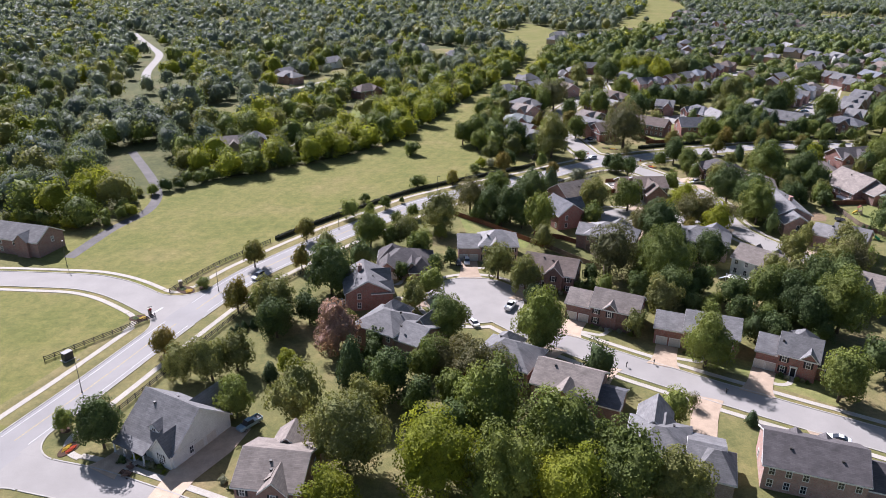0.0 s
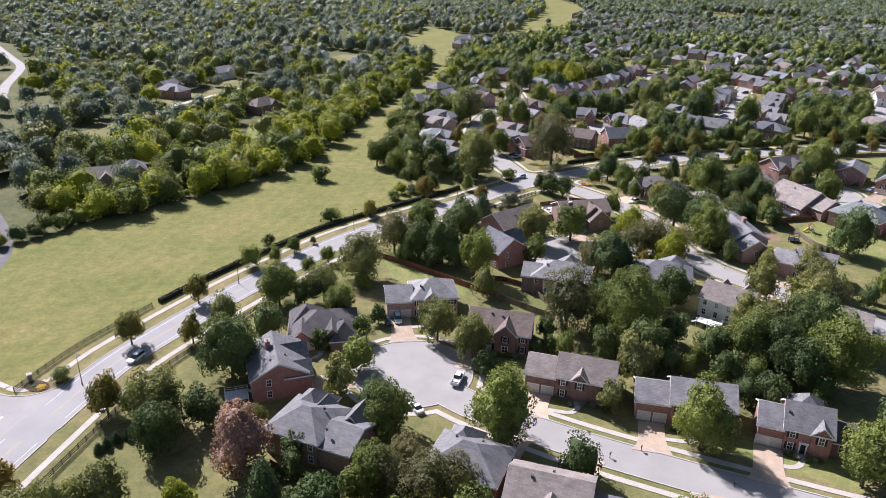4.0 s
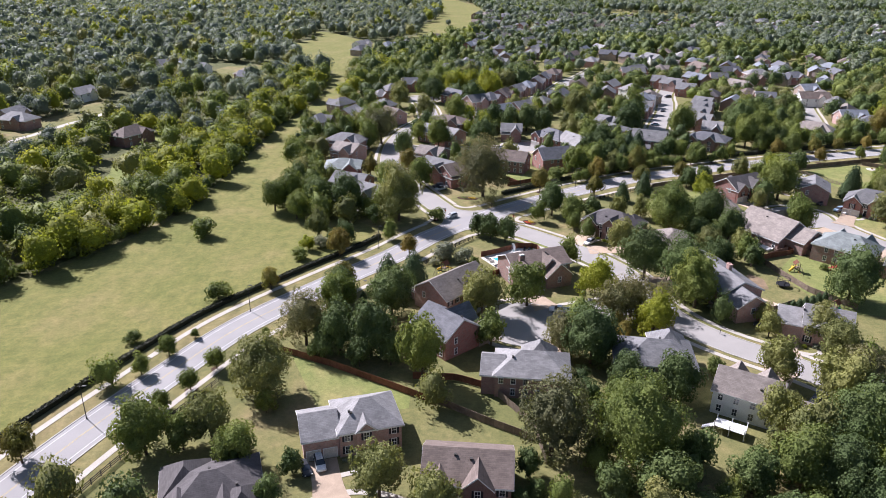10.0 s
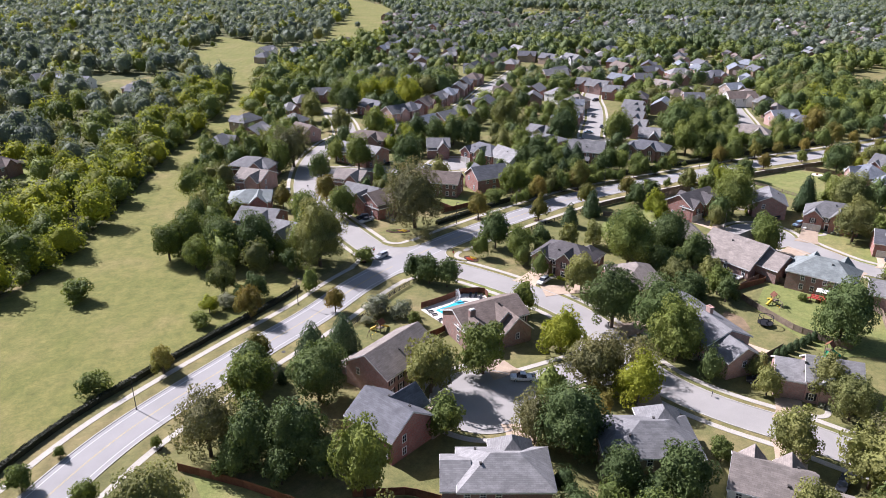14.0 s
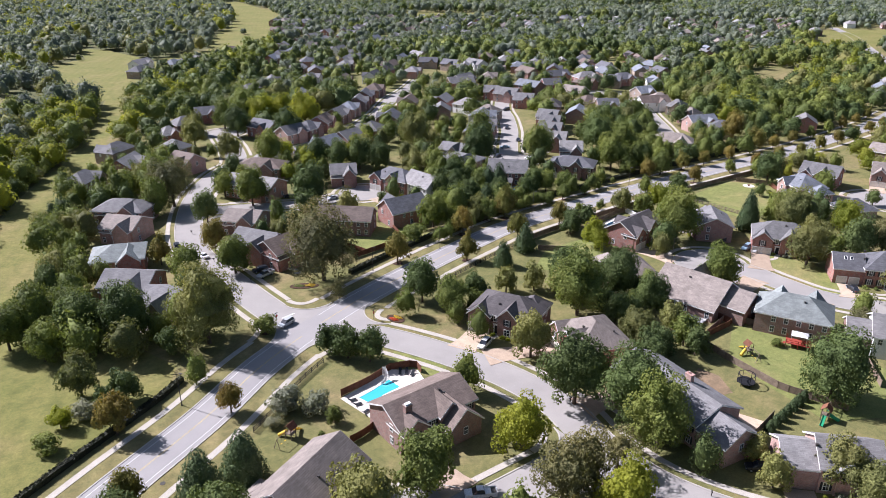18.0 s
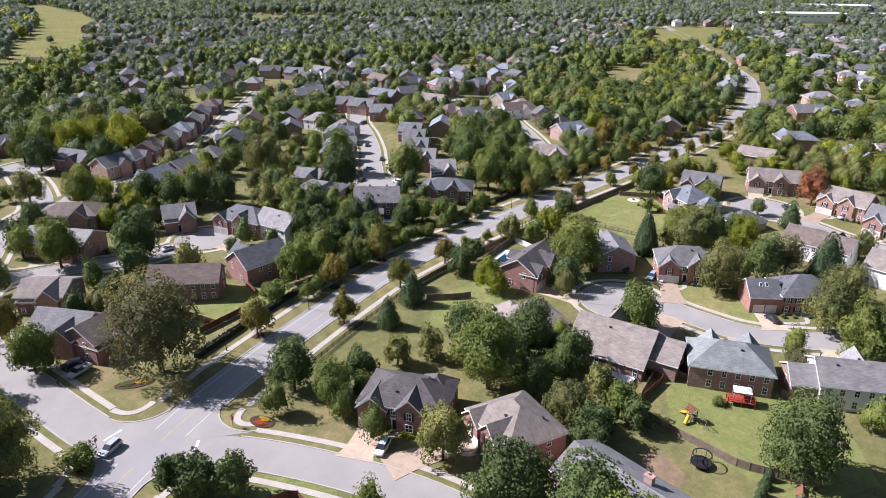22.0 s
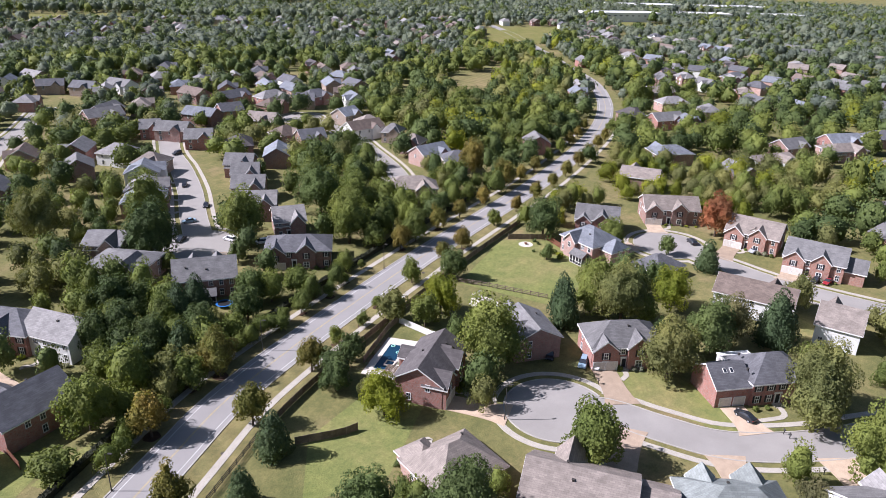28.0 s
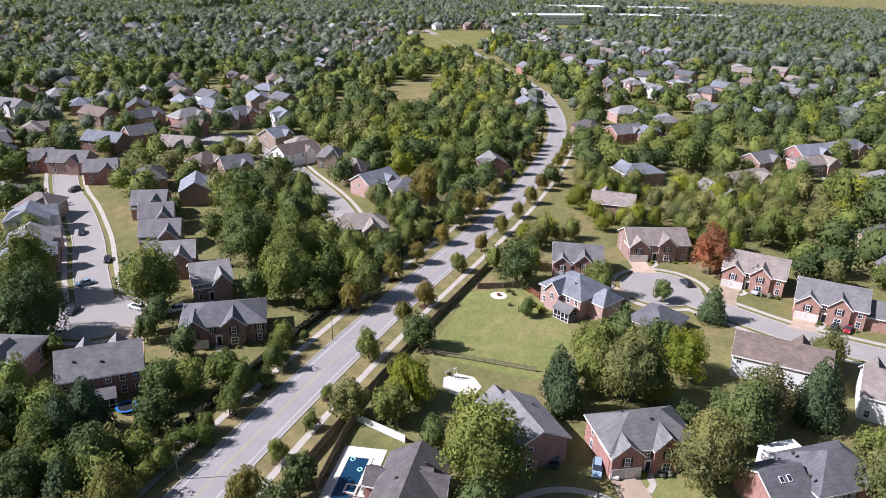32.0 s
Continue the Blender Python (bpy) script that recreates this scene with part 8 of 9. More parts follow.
def screen_porch(x, y, ang):
    ob = thing("screened_porch", pose(x, y, 0, 0, 0, ang), "white framed screened porch behind a house", "porch")
    part("roof", roof_bm(5.0, 4.0, 2.7, 1.3, "gable", 0.25, 0.1), ROOFS["grey"], ob)
    for dx in (-2.4, -1.2, 0, 1.2, 2.4):
        part("post", boxes((dx - 0.07, dx + 0.07, -1.95, -1.81, -0.1, 2.7)), TRIM, ob)
    for z in (0.1, 1.0, 2.6):
        part("rail", boxes((-2.4, 2.4, -1.93, -1.83, z - 0.06, z + 0.06)), TRIM, ob)
    part("screen", boxes((-2.35, 2.35, -1.88, -1.86, 0.1, 2.6)), NET, ob, "dark insect screen")
    part("floor", boxes((-2.5, 2.5, -2, 2, -0.2, 0.12)), CONCRETE, ob)


screen_porch(188.0, 390.6, -42)
screen_porch(269.6, 318.9, -113)


def flower_bed(x, y, rx, ry, ang, mats, label):
    ob = thing("flower_bed", pose(x, y, 0, 0, 0, ang), label, "flower bed")
    part("soil", add_prism(bmesh.new(), [(rx * math.cos(a), ry * math.sin(a)) for a in [6.2832 * i / 20 for i in range(20)]], -0.1, 0.12), MULCH, ob)
    for i, mt in enumerate(mats):
        r = np.random.default_rng(i + 3)
        V, Q = crown_arrays(r, 9, 400, 0.12, 0.5, False, 1)
        c = part("flower_patch", leaf_mesh("flower_patch", V, Q, mt), None, ob)
        c.matrix_basis = Matrix.Translation(((i - (len(mats) - 1) / 2) * 0.8 * rx, 0, 0.22)) @ Matrix.Diagonal((rx * 0.4, ry * 0.6, 0.35, 1))


flower_bed(-73.6, 112.8, 1.4, 2.6, -20, [YELLOW, REDFL], "bed of yellow and rust flowers at a street corner")
flower_bed(96.0, 315.1, 1.8, 2.8, 20, [REDFL, YELLOW], "bed of red and yellow flowers in dark mulch")
flower_bed(-74.4, 183.2, 3.2, 2.0, -30, [LEAF["d"], YELLOW], "bed of dark shrubs and yellow flowers at a street corner")
flower_bed(83.1, 346.5, 4.2, 1.8, -25, [LEAF["g"], YELLOW], "bed of green shrubs and yellow flowers in front of a house")
flower_bed(-81.0, 166.0, 2.6, 1.8, 0, [LEAF["d"], YELLOW], "bed of dark shrubs and yellow flowers by a fence")


def stone_pier(x, y):
    ob = thing("stone_pier", pose(x, y, 0, 0, 0, 30), "short stone entrance pier with a capstone", "pier")
    part("shaft", boxes((-0.45, 0.45, -0.45, 0.45, -0.2, 1.7)), BRICKS["tanb"], ob)
    part("capstone", boxes((-0.55, 0.55, -0.55, 0.55, 1.7, 1.9)), CONCRETE, ob)


stone_pier(-76.6, 185.6)
stone_pier(-79.0, 168.5)


def utility_box(x, y):
    ob = thing("utility_cabinet", pose(x, y, 0, 0, 0, 60), "dark green steel utility cabinet on a pad beside the fence", "utility cabinet")
    part("pad", boxes((-1.4, 1.4, -1.0, 1.0, -0.1, 0.15)), CONCRETE, ob)
    part("case", boxes((-1.1, 1.1, -0.75, 0.75, 0.15, 2.1)), METAL, ob)
    part("lid", boxes((-1.16, 1.16, -0.8, 0.8, 2.1, 2.2)), METAL, ob)
    for dx in (-0.55, 0.55):
        part("door", boxes((dx - 0.5, dx + 0.5, -0.78, -0.75, 0.3, 2.0)), METAL, ob)


utility_box(-89.9, 145.5)


# ---- shrubs along the house fronts ----
SHRUB = {}
sr = random.Random(9)


def shrub(x, y, r, kind):
    if kind not in SHRUB:
        V, Q = crown_arrays(np.random.default_rng(40 + len(SHRUB)), 9, 330, 0.13, 0.9, False, 2)
        SHRUB[kind] = leaf_mesh("shrub", V, Q, LEAF[kind])
    ob = new("shrub", SHRUB[kind])
    ob.matrix_world = Matrix.Translation((x, y, r * 0.55)) @ Matrix.Rotation(sr.uniform(0, 6.28), 4, "Z") @ Matrix.Diagonal((r, r, r * 0.8, 1))
    return tagged(ob, "rounded garden shrub in front of a house", "shrub", "shrubs along the houses")


for x, y, hl, hd, ang, gx in DRIVES:
    c, s = math.cos(radians(ang)), math.sin(radians(ang))
    for i in range(5):
        u = gx + 4.2 + i * (hl * 2 - 6) / 5 + sr.uniform(-0.5, 0.5)
        v = -hd - sr.uniform(0.9, 1.9)
        px, py = x + u * c - v * s, y + u * s + v * c
        if not near_road(np.array((px, py)), 1.0):
            shrub(px, py, sr.uniform(0.55, 1.05), sr.choice("gdyl"))


for x, y, r, k in (((220.0, 292.7, 1.0, "g"), (220.4, 290.4, 1.1, "g"), (220.3, 288.4, 0.9, "d"), (220.9, 286.5, 0.9, "d"), (277.1, 337.4, 0.9, "d"), (275.7, 335.4, 0.7, "d"), (269.2, 334.1, 0.7, "d"), (270.2, 325.7, 1.3, "y"), (271.6, 328.0, 1.2, "g"), (268.4, 325.0, 1.1, "g"), (190.8, 330.6, 1.0, "l"), (187.0, 337.6, 0.5, "l"), (191.5, 339.0, 0.5, "o"), (195.5, 340.2, 0.5, "l"), (-59.3, 105.5, 0.9, "r"), (-59.3, 110.3, 1.0, "y"), (-61.3, 114.0, 1.0, "y"), (-58.9, 115.4, 0.9, "g"), (-54.9, 111.7, 0.8, "l"), (-52.8, 110.4, 0.8, "r"), (-61.6, 109.1, 1.0, "d"), (-59.1, 107.5, 0.8, "r"), (-57.2, 113.4, 0.7, "l"), (-48.3, 117.1, 1.0, "d"), (-40.4, 104.0, 1.0, "l"), (-38.4, 102.2, 0.9, "d"), (-36.5, 101.1, 0.9, "g"))):
    shrub(x, y, r, k)


# ---- mulch rings round verge trees, lids in the verge ----
RING = []


def mulch_ring(x, y, r):
    bm = add_prism(bmesh.new(), [(r * (1 + 0.06 * math.sin(5 * a)) * math.cos(a), r * (1 + 0.06 * math.sin(5 * a)) * math.sin(a)) for a in [6.2832 * i / 20 for i in range(20)]], -0.1, 0.06)
    ob = tagged(part("mulch_ring", bm, MULCH), "round bed of brown mulch under a verge tree", "mulch bed", "mulch beds on the verge")
    ob.matrix_basis = Matrix.Translation((x, y, 0))


for x, y, r in TREES[:]:
    d = np.min(np.hypot(MAIN[:, 0] - x, MAIN[:, 1] - y))
    if 5.9 < d < 9.5 and 1.2 < r < 4.5 and len(RING) < 28:
        RING.append(1)
        mulch_ring(x, y, 1.0 + 0.15 * r)
for x, y in ((-27.5, 249.5), (30.5, 282.5), (148.0, 341.0), (236.0, 354.0)):
    ob = tagged(part("manhole_cover", add_cyl(bmesh.new(), (0, 0, -0.1), (0, 0, 0.07), 0.5, 0.5, 18), METAL), "round dark iron cover set in the verge grass", "manhole cover", "covers in the verge")
    ob.matrix_basis = Matrix.Translation((x, y, 0))



# ---- streets and woods in the distance ----
def inside(p, poly):
    x, y = p
    hit = False
    for (x0, y0), (x1, y1) in zip(poly, poly[1:] + poly[:1]):
        if (y0 > y) != (y1 > y) and x < (x1 - x0) * (y - y0) / (y1 - y0) + x0:
            hit = not hit
    return hit


FIELDS = [(900, 660, 60, 20, -20), (1080, 556, 75, 40, 40), (1330, 545, 70, 40, 40), (1240, 470, 60, 30, 40), (-155, 405, 13, 8, -16)]
for x, y, a, b, t in FIELDS:
    c, s = math.cos(radians(t)), math.sin(radians(t))
    pts = []
    for i in range(24):
        k = 6.2832 * i / 24
        w = 1 + 0.18 * math.sin(3 * k + x)
        pts.append((x + w * (a * math.cos(k) * c - b * math.sin(k) * s), y + w * (a * math.cos(k) * s + b * math.sin(k) * c)))
    sheet("field", pts, -0.3, 0.016, MEADOW, "pale mown clearing among trees", "field")
# glades, yards and fields among the far trees: outline, grass
GLADES = [
    ([(-96, 348), (-78, 378), (-61, 392), (-56, 417), (-57, 440), (-46, 470), (-46, 490), (-34, 465), (-43, 427), (-45, 405), (-62, 370), (-68, 350), (-73, 338)], LUSH),
    ([(-120, 476), (-124, 521), (-115, 535), (-94, 552), (-72, 546), (-70, 516), (-80, 492), (-96, 472), (-113, 454)], GRASS),
    ([(-150, 407), (-138, 432), (-119, 458), (-112, 436), (-128, 398)], GRASS),
    ([(-26, 675), (-5, 718), (24, 718), (44, 670), (5, 640), (-15, 626)], GRASS),
    ([(-99, 583), (-83, 594), (-73, 554), (-81, 531)], GRASS),
    ([(49, 852), (99, 905), (112, 790), (104, 730), (94, 700), (70, 668), (54, 760)], MEADOW),
    ([(119, 770), (150, 800), (140, 860), (118, 955), (94, 987), (92, 900), (104, 830)], MEADOW),
    ([(199, 885), (225, 882), (265, 970), (282, 1050), (330, 1140), (352, 1150), (420, 1310), (449, 1605), (407, 1620), (348, 1296), (302, 1155), (258, 1058), (225, 979)], MEADOW),
    ([(500, 515), (545, 532), (574, 522), (640, 532), (585, 500), (490, 472), (455, 466)], VERGE),
    ([(535, 1095), (590, 1215), (730, 1100), (640, 1020)], MEADOW),
    ([(930, 1089), (1082, 1150), (1050, 1030), (860, 1000)], MEADOW),
    ([(859, 670), (976, 628), (915, 590), (696, 550), (672, 580)], MEADOW),
    ([(402, 334), (424, 318), (418, 292), (400, 290), (388, 314)], LUSH),
    ([(300, 398), (318, 392), (352, 420), (372, 470), (362, 476), (345, 440), (325, 415)], GRASS),
]
for i, (poly, grass) in enumerate(GLADES):
    sheet("field", poly, -0.3, 0.02 + 0.003 * i, grass, "open grass between trees and houses", "field")


def in_field(x, y, margin=1.0):
    for fx, fy, a, b, t in FIELDS:
        c, s = math.cos(radians(t)), math.sin(radians(t))
        u, v = (x - fx) * c + (y - fy) * s, -(x - fx) * s + (y - fy) * c
        if (u / a) ** 2 + (v / b) ** 2 < margin:
            return True
    return any(inside((x, y), poly) for poly, _ in GLADES)


NEAR = [(-110, 60), (-60, 195), (10, 290), (75, 335), (40, 345), (20, 380), (60, 470), (150, 470), (260, 490), (330, 420), (340, 340), (330, 230), (260, 190), (160, 100), (60, 60)]
BELT = [(335, 745), (398, 859), (431, 843), (506, 807), (567, 736), (618, 677), (594, 623), (528, 587), (497, 669), (461, 672), (423, 701), (387, 711)]
DENSE = [(345, 378), (420, 392), (520, 425), (590, 452), (660, 505), (780, 595), (760, 640), (620, 560), (520, 560), (430, 520), (360, 450)]
GROVES = [[(65, 569), (77, 626), (92, 668), (122, 710), (173, 782), (226, 865), (261, 957), (311, 993), (264, 866), (211, 757), (159, 671), (128, 611), (108, 596), (87, 558)], [(389, 293), (420, 277), (424, 255), (417, 237), (336, 240), (337, 260), (344, 280)], [(378, 310), (431, 318), (450, 291), (411, 289), (387, 299)], [(439, 365), (458, 350), (405, 331), (384, 345)], [(479, 331), (531, 306), (566, 257), (509, 234), (475, 235), (494, 277), (447, 301)], [(600, 425), (660, 465), (800, 570), (830, 550), (700, 450), (640, 400)], [(520, 385), (600, 425), (620, 400), (540, 360)]]
rs = random.Random(5)
road_pts = np.concatenate([p for _, p, _ in ROADS])


OPEN = [(258, 331, 12), (270, 335, 9), (86, 188, 10), (87, 194, 7), (46, 213, 9), (38, 208, 7), (106, 253, 9), (148, 262, 16), (128, 287, 8), (235, 323, 12), (247, 270, 9), (122, 366, 14), (163, 246, 15), (172, 322, 12), (192, 335, 10), (189, 388, 8), (77, 287, 9), (150, 230, 8), (142, 246, 7)]  # open yards: x, y, radius


def free_spot(x, y, r, k=0.7):
    """No road, house, open yard or tree in the way."""
    if any((x - a) ** 2 + (y - b) ** 2 < (c + r * 0.6) ** 2 for a, b, c in OPEN):
        return False
    if np.min(np.hypot(road_pts[:, 0] - x, road_pts[:, 1] - y)) < 5.2 + r * 0.7:
        return False
    for h in HOUSES:
        c, s = math.cos(radians(h[4])), math.sin(radians(h[4]))
        u, v = abs((x - h[0]) * c + (y - h[1]) * s), abs(-(x - h[0]) * s + (y - h[1]) * c)
        if u < h[2] + r * 0.45 and v < h[3] + r * 0.45:
            return False
    return all((x - t[0]) ** 2 + (y - t[1]) ** 2 > ((r + t[2]) * k) ** 2 for t in TREES)


# row of maples on both verges of the road further on
for off in (6.9, -6.9):
    for x, y in main_offset(off, 228, 440)[::7]:
        if all((x - t[0]) ** 2 + (y - t[1]) ** 2 > 60 for t in TREES):
            r = 2.5 + 0.5 * rs.random()
            tree(round(float(x), 1), round(float(y), 1), r, r * 2.5, rs.choice("mmmg"), "street maples")
EXTRA = []  # further yard trees: x, y, radius, height, kind


def pocket(poly, kinds, gap=6.0, lo=3.2, hi=5.6):
    """A group of yard trees grown together within a plan polygon."""
    xs, ys = [p[0] for p in poly], [p[1] for p in poly]
    n = int((max(xs) - min(xs)) * (max(ys) - min(ys)) / gap ** 2 * 2.2)
    for _ in range(n):
        x, y, r = rs.uniform(min(xs), max(xs)), rs.uniform(min(ys), max(ys)), rs.uniform(lo, hi)
        if inside((x, y), poly) and free_spot(x, y, r, 0.62):
            k = rs.choice(kinds)
            h = r * rs.uniform(2.1, 2.7)
            if len(TREES) < 300:
                tree(round(x, 1), round(y, 1), r, h, k, "yard trees")
            else:
                TREES.append((x, y, r))
                EXTRA.append((x, y, r, h, k))


pocket([(173, 425), (181, 401), (183, 375), (164, 360), (153, 366), (143, 362), (139, 369)], "gggdop")
pocket([(303, 471), (325, 439), (276, 380), (241, 370), (258, 408), (285, 443)], "gggdop")
pocket([(395, 319), (427, 272), (380, 250), (346, 271), (348, 299)], "ggoyo")
pocket([(155, 494), (160, 434), (199, 445), (196, 402), (179, 405), (172, 384), (194, 388), (177, 360), (157, 365), (168, 402), (166, 427), (159, 451)], "gggdoo")
pocket([(130, 350), (149, 355), (177, 360), (221, 367), (230, 374), (186, 369), (155, 367), (136, 360)], "ggoh", 5, 1.8, 3.2)
for poly, kk in (([(20, 420), (60, 470), (100, 500), (60, 520), (30, 480)], "gdow"), ([(120, 425), (160, 440), (150, 480), (110, 470)], "gdoy"), ([(200, 440), (230, 460), (255, 500), (225, 500), (180, 470)], "gdob"),
                 ([(240, 375), (330, 375), (330, 410), (260, 400)], "gdom"), ([(286, 345), (330, 350), (330, 330), (296, 335)], "gdoy"), ([(225, 240), (290, 245), (280, 225), (250, 220)], "gdo"),
                 ([(320, 310), (350, 340), (400, 350), (380, 290), (330, 280)], "gyo"), ([(130, 190), (180, 200), (230, 215), (190, 225), (140, 205)], "gdo"),
                 ([(30, 300), (60, 330), (110, 320), (130, 300), (110, 290), (95, 318), (60, 300)], "gps")):
    pocket(poly, kk, 8.5, 2.4, 4.6)

pocket([(18, 400), (30, 440), (50, 490), (90, 505), (75, 470), (58, 452), (40, 430), (30, 395)], "gdgow", 5.5, 3.0, 5.4)
pocket([(20, 335), (20, 400), (34, 400), (36, 380), (60, 350), (55, 332), (40, 326)], "gdggo", 5.5, 3.0, 5.6)
pocket([(76, 380), (100, 400), (104, 385), (90, 365)], "gdo", 6, 2.2, 3.6)
pocket([(105, 440), (180, 470), (200, 520), (160, 500), (120, 480)], "gdoyg", 6.5, 3.0, 5.2)

# undergrowth and smaller trees that fill the gaps between yards
pocket([(66, 216), (90, 214), (84, 200), (100, 186), (122, 182), (98, 153), (78, 152), (80, 166), (64, 174), (63, 186), (50, 190)], "ddgdg", 4.4, 1.9, 3.6)
pocket([(164, 314), (177, 291), (166, 283), (144, 280), (135, 291)], "ddgdg", 4.4, 1.8, 3.4)
pocket([(173, 423), (189, 397), (172, 371), (162, 374), (153, 390)], "ddgdo", 4.6, 2.0, 3.8)

# houses of the distant streets, in loose rows
BR = ["pink", "brown", "white", "tanb", "brown", "white", "dkbrick", "red"]
RF = ["grey", "greyl", "slate", "greyl", "blue", "brown", "grey", "dark", "greyl", "tan"]
distant = []
count = 0
for row in range(52):
    for col in range(76):
        u, v = -60 + col * 23, row * 33 + (12 if row % 2 else 0)
        a0 = radians(48)
        x, y = 150 + u * math.cos(a0) - v * math.sin(a0) + 360, 40 + u * math.sin(a0) + v * math.cos(a0)
        x += rs.uniform(-6, 6)
        y += rs.uniform(-6, 6)
        d = math.hypot(x - 40, y - 140)
        if d > 1080 or d < 300 or inside((x, y), NEAR) or inside((x, y), WOOD_POLY) or inside((x, y), MEADOW_POLY) or inside((x, y), DENSE) or inside((x, y), BELT) or any(inside((x, y), q) for q in GROVES) or in_field(x, y, 1.6):
            continue
        if math.atan2(x - 40, y - 140) > radians(104) or rs.random() < 0.10:
            continue
        if noise.noise((x * 0.006, y * 0.006, 2.0)) < -0.30:
            continue
        if any(abs(x - h[0]) < 17 and abs(y - h[1]) < 17 for h in HOUSES) or np.min(np.hypot(*(road_pts - (x, y)).T)) < 14:
            continue
        ang = 48 + (0 if row % 2 else 180) + rs.uniform(-16, 16)
        if d < 430 and count < 24:
            count += 1
            far_house(x, y, ang, rs.choice((12, 15)), 11.0, rs.choice(BR), rs.choice(RF), rs.choice(("gable", "hip")), plain=True)
        else:
            distant.append((x, y, ang, rs.choice(BR), rs.choice(RF), rs.choice(("gable", "hip"))))
            HOUSES.append((x, y, 7.0, 5.5, ang))


def arrays(bm):
    bmesh.ops.triangulate(bm, faces=bm.faces)
    bm.verts.index_update()
    v, f = np.array([p.co[:] for p in bm.verts]), np.array([[p.index for p in q.verts] for q in bm.faces])
    bm.free()
    return v, f


def far_body(k):
    bm = body_bm(15, 10, 5.4, 3.2, k)
    bay = body_bm(5, 5, 5.4, 2.3, "gable")
    bmesh.ops.transform(bay, verts=bay.verts, matrix=Matrix.Translation((3.6, -4.2, 0)) @ Matrix.Rotation(radians(90), 4, "Z"))
    return bm, bay


def far_roof(k):
    bm = roof_bm(15, 10, 5.4, 3.2, k)
    bay = roof_bm(5, 5, 5.4, 2.3, "gable", 0.3)
    bmesh.ops.transform(bay, verts=bay.verts, matrix=Matrix.Translation((3.6, -4.2, 0)) @ Matrix.Rotation(radians(90), 4, "Z"))
    return bm, bay


def far_windows():
    rows = [(x - 0.55, x + 0.55, -5.06, -4.9, z - 0.75, z + 0.75) for x in (-5.5, -2.5, 0.0) for z in (1.7, 4.2)]
    rows += [(3.0, 4.2, -6.76, -6.6, z - 0.75, z + 0.75) for z in (1.7, 4.2)]
    rows += [(s * 7.5 - 0.06, s * 7.5 + 0.06, y - 0.5, y + 0.5, 3.5, 5.0) for s in (-1, 1) for y in (-2.0, 2.0)]
    return arrays(boxes(*rows))


def paired(two):
    (v, f), (w, g) = arrays(two[0]), arrays(two[1])
    return np.concatenate([v, w]), np.concatenate([f, g + len(v)])


FORMS = {k: (paired(far_body(k)), paired(far_roof(k)), far_windows()) for k in ("gable", "hip")}


def join_far(name, rows, which, mat, label, category):
    V, F, n = [], [], 0
    for x, y, ang, kind in rows:
        v, f = FORMS[kind][which]
        c, s = math.cos(radians(ang)), math.sin(radians(ang))
        V.append(np.stack([x + v[:, 0] * c - v[:, 1] * s, y + v[:, 0] * s + v[:, 1] * c, v[:, 2]], 1))
        F.append(f + n)
        n += len(v)
    if V:
        tagged(new(name, array_mesh(name, np.concatenate(V), np.concatenate(F), mat)), label, category, kind="stuff")


for b in sorted(set(BR)):
    join_far("distant_walls", [(x, y, a, k) for x, y, a, bb, r, k in distant if bb == b], 0, BRICKS[b], "walls of distant suburban houses among trees", "houses")
for f in sorted(set(RF)):
    join_far("distant_roofs", [(x, y, a, k) for x, y, a, bb, r, k in distant if r == f], 1, ROOFS[f], "shingle roofs of distant suburban houses among trees", "houses")
join_far("distant_windows", [(x, y, a, k) for x, y, a, bb, r, k in distant], 2, TRIM, "white-framed windows of distant suburban houses", "windows")


def flat_hall(x, y, ang, w, d, h):
    """A long white flat-roofed hall beyond the suburb."""
    ob = thing("hall", pose(x, y, 0, 0, 0, ang), "long low white flat-roofed hall far beyond the houses", "hall", "far halls")
    part("wall", boxes((-w / 2, w / 2, -d / 2, d / 2, -0.3, h)), BRICKS["white"], ob)
    part("parapet", ring_bm([(-w / 2, -d / 2, h), (w / 2, -d / 2, h), (w / 2, d / 2, h), (-w / 2, d / 2, h)], 0.4, 0.8, 0.3), TRIM, ob)
    n = int(w / 9)
    for i in range(n):
        part("window", boxes((-w / 2 + (i + 0.3) * w / n, -w / 2 + (i + 0.7) * w / n, -d / 2 - 0.05, -d / 2, h - 4.0, h - 2.8)), GLASS, ob)
    HOUSES.append((x, y, w / 2, d / 2, ang))


flat_hall(1140, 600, -48, 110, 40, 12)
flat_hall(1270, 515, -48, 90, 40, 9)
flat_hall(1500, 520, -50, 160, 50, 9)
flat_hall(1400, 640, -48, 130, 50, 10)
flat_hall(1350, 420, -52, 100, 40, 9)

# trees between and beyond them
spots = {}
step = 11.5
for x, y, r, h, k in EXTRA:
    spots.setdefault((k if k in "gody" else "g", 0), []).append((x, y, r, h))
tx = np.array(TREES)
hx = np.array([(h[0], h[1], max(h[2], h[3])) for h in HOUSES])
kinds = "gdggddgodgd"
for x, y in smooth_path(TREELINE[:16], 3.0):
    x, y, r = x - rs.uniform(0.5, 5.0), y + rs.uniform(0.5, 4.0), rs.uniform(2.0, 3.8)
    spots.setdefault((rs.choice("ggogyd"), 1), []).append((x, y, r, r * rs.uniform(1.5, 2.4)))
edge_pts = np.concatenate([smooth_path(TREELINE[3:16], 8.0), smooth_path([(-96, 352), (-82, 380), (-66, 396), (-60, 418), (-62, 440), (-52, 470)], 8.0)])
rim_a, rim_b = smooth_path(TREELINE, 6.0), smooth_path(STRIP_EDGE, 6.0)


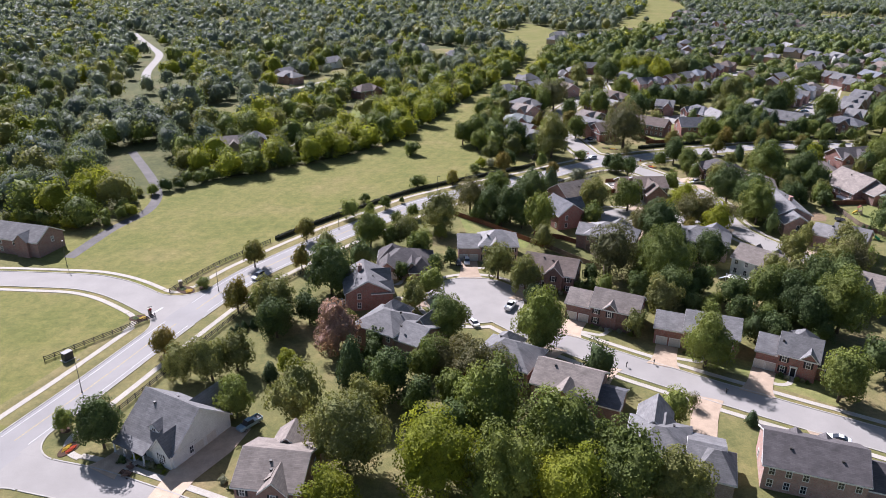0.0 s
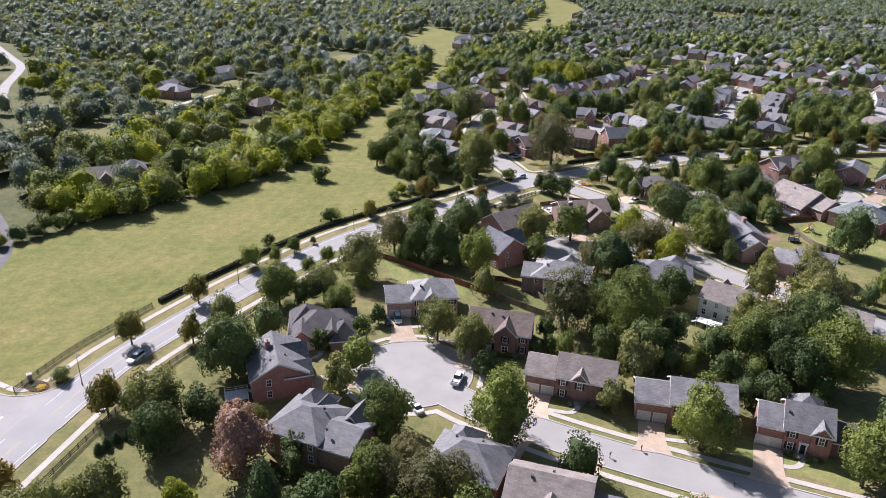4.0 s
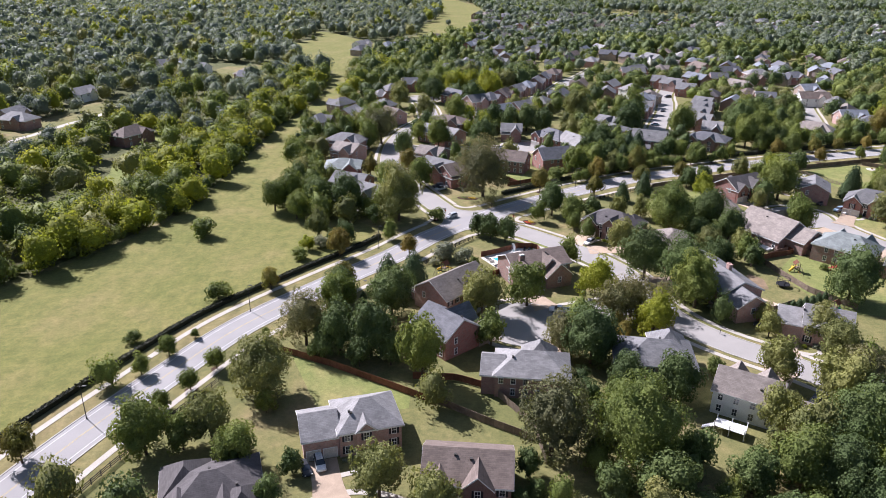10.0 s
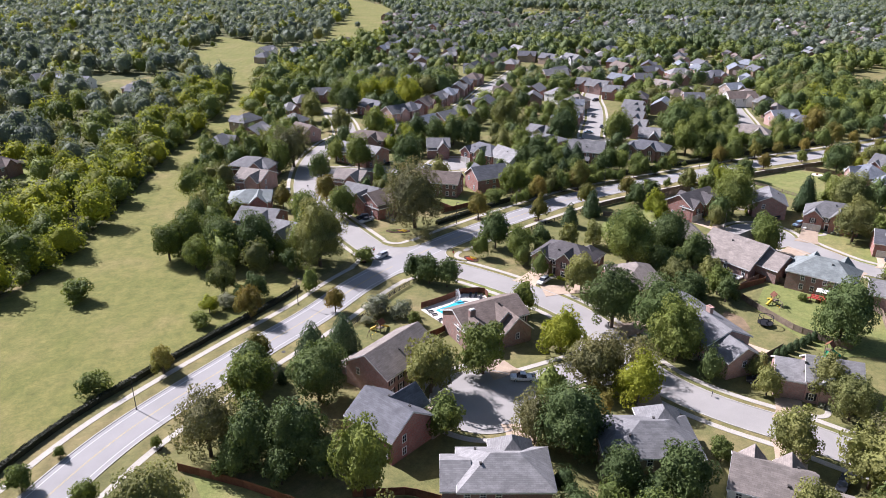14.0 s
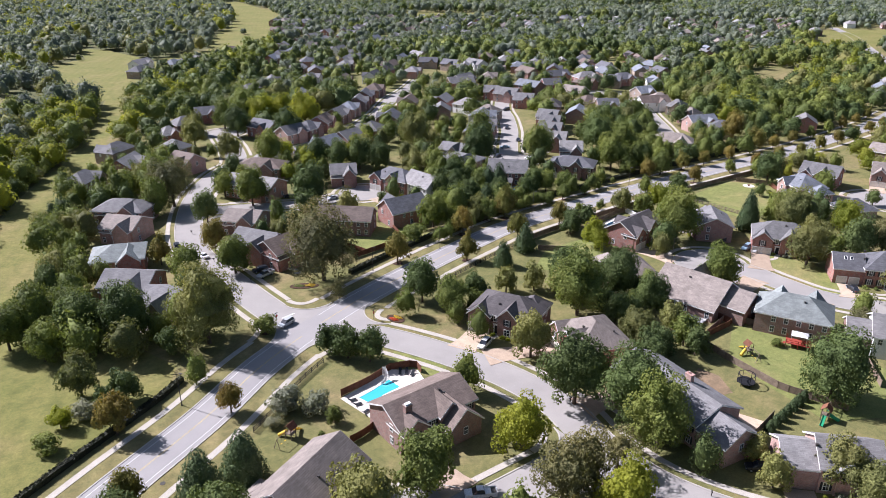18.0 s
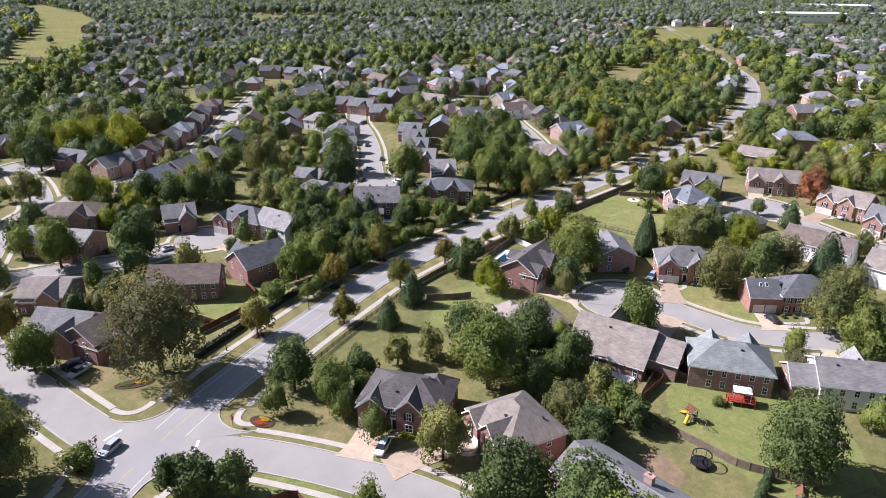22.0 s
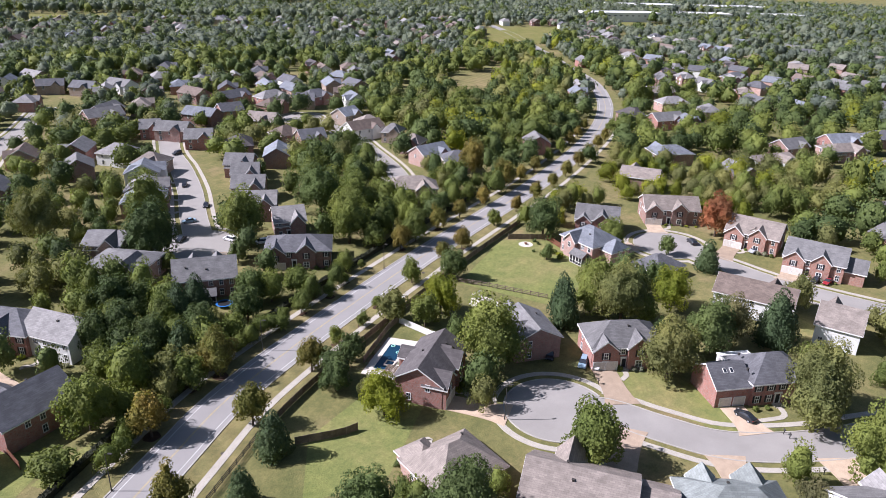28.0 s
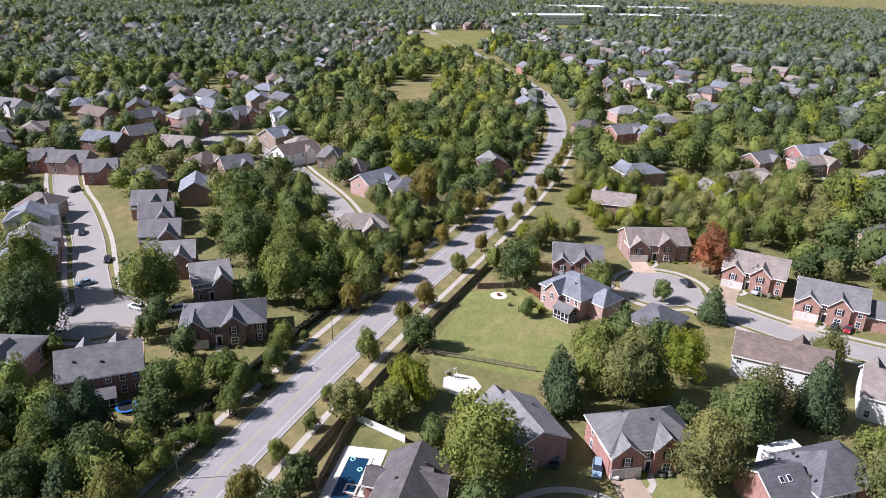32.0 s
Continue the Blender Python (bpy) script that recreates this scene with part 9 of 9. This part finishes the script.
def wood_glade(x, y):
    """Trees on the south side of a glade stay low."""
    return any(inside((x - 0.15 * k, y + k), poly) for k in (8, 16) for poly, _ in GLADES[:8])


for i in range(-61, 267):
    for j in range(-10, 202):
        x, y = i * step + rs.uniform(-4.4, 4.4), j * step + rs.uniform(-4.4, 4.4)
        dx, dy = x - 40, y - 120
        d = math.hypot(dx, dy)
        turn = math.degrees(math.atan2(dx, dy))
        if d > 1720 or turn > 112 or turn < -58 or y < 60 or x < -100 and y < 205:
            continue
        far = d > 520
        if inside((x, y), MEADOW_POLY) or in_field(x, y):
            continue
        low, shy = 1.0, wood_glade(x, y)
        wood, dense = inside((x, y), WOOD_POLY), inside((x, y), DENSE) or any(inside((x, y), q) for q in GROVES)
        if wood:
            dens = 0.82 if noise.noise((x * 0.012, y * 0.012, 0.0)) > -0.18 else 0.28
            r = rs.uniform(4.8, 8.8)
        elif inside((x, y), BELT):
            dens, r = 0.97, rs.uniform(5.8, 8.2)
        elif dense:
            dens, r = 0.95, rs.uniform(5.0, 7.6) if inside((x, y), DENSE) else rs.uniform(5.2, 8.2)
        elif inside((x, y), NEAR):
            if not free_spot(x, y, 4.5) or any(inside((x, y), q) for q in LAWNS) or x < 72 and 222 < y < 345:
                continue
            dens, r = 0.42, rs.uniform(2.6, 5.2)
        elif d > 1080 or noise.noise((x * 0.006, y * 0.006, 2.0)) < -0.30:
            dens, r = 0.9, rs.uniform(5.2, 8.2)
        else:
            dens, r, low = 0.74, rs.uniform(4.0, 7.2), 0.88
        edge = np.min(np.hypot(edge_pts[:, 0] - x, edge_pts[:, 1] - y)) < 27
        if edge and wood:
            dens, r, low = 0.97, rs.uniform(5.6, 8.2), 0.92
        elif shy:
            dens, r, low = 0.9, min(r, 5.0), 0.8
        if d > 1080:
            dens *= 0.86
            r *= 1.12
        if rs.random() > dens:
            continue
        if np.min(np.hypot(rim_a[:, 0] - x, rim_a[:, 1] - y)) < r * 0.2 or np.min(np.hypot(rim_b[:, 0] - x, rim_b[:, 1] - y)) < r * 0.7:
            continue
        if np.min(np.hypot(road_pts[:, 0] - x, road_pts[:, 1] - y)) < 4.8 + r * 0.75:
            continue
        if np.any(np.hypot(hx[:, 0] - x, hx[:, 1] - y) < hx[:, 2] * 0.85 + r * 0.52):
            continue
        if np.any(np.hypot(tx[:, 0] - x, tx[:, 1] - y) < (tx[:, 2] + r) * 0.7):
            continue
        # f, the leaf with painted haze, prevails in the wood and far off
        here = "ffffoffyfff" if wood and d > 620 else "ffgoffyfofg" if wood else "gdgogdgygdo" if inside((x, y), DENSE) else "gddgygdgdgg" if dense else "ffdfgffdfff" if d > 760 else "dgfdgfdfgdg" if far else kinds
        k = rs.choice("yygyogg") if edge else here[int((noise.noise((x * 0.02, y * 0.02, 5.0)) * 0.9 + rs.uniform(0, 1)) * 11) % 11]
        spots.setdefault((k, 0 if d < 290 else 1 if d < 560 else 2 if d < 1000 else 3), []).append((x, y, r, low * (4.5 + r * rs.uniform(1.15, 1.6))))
WORDS = {"f": "trees of a dense wood, distance haze put into their pale blue-green", "g": "green broadleaf trees standing close together", "o": "olive-green trees standing close together", "d": "dark green trees standing close together", "y": "yellow-green trees among darker woods", "w": "bronze-tinged trees among greener woods"}
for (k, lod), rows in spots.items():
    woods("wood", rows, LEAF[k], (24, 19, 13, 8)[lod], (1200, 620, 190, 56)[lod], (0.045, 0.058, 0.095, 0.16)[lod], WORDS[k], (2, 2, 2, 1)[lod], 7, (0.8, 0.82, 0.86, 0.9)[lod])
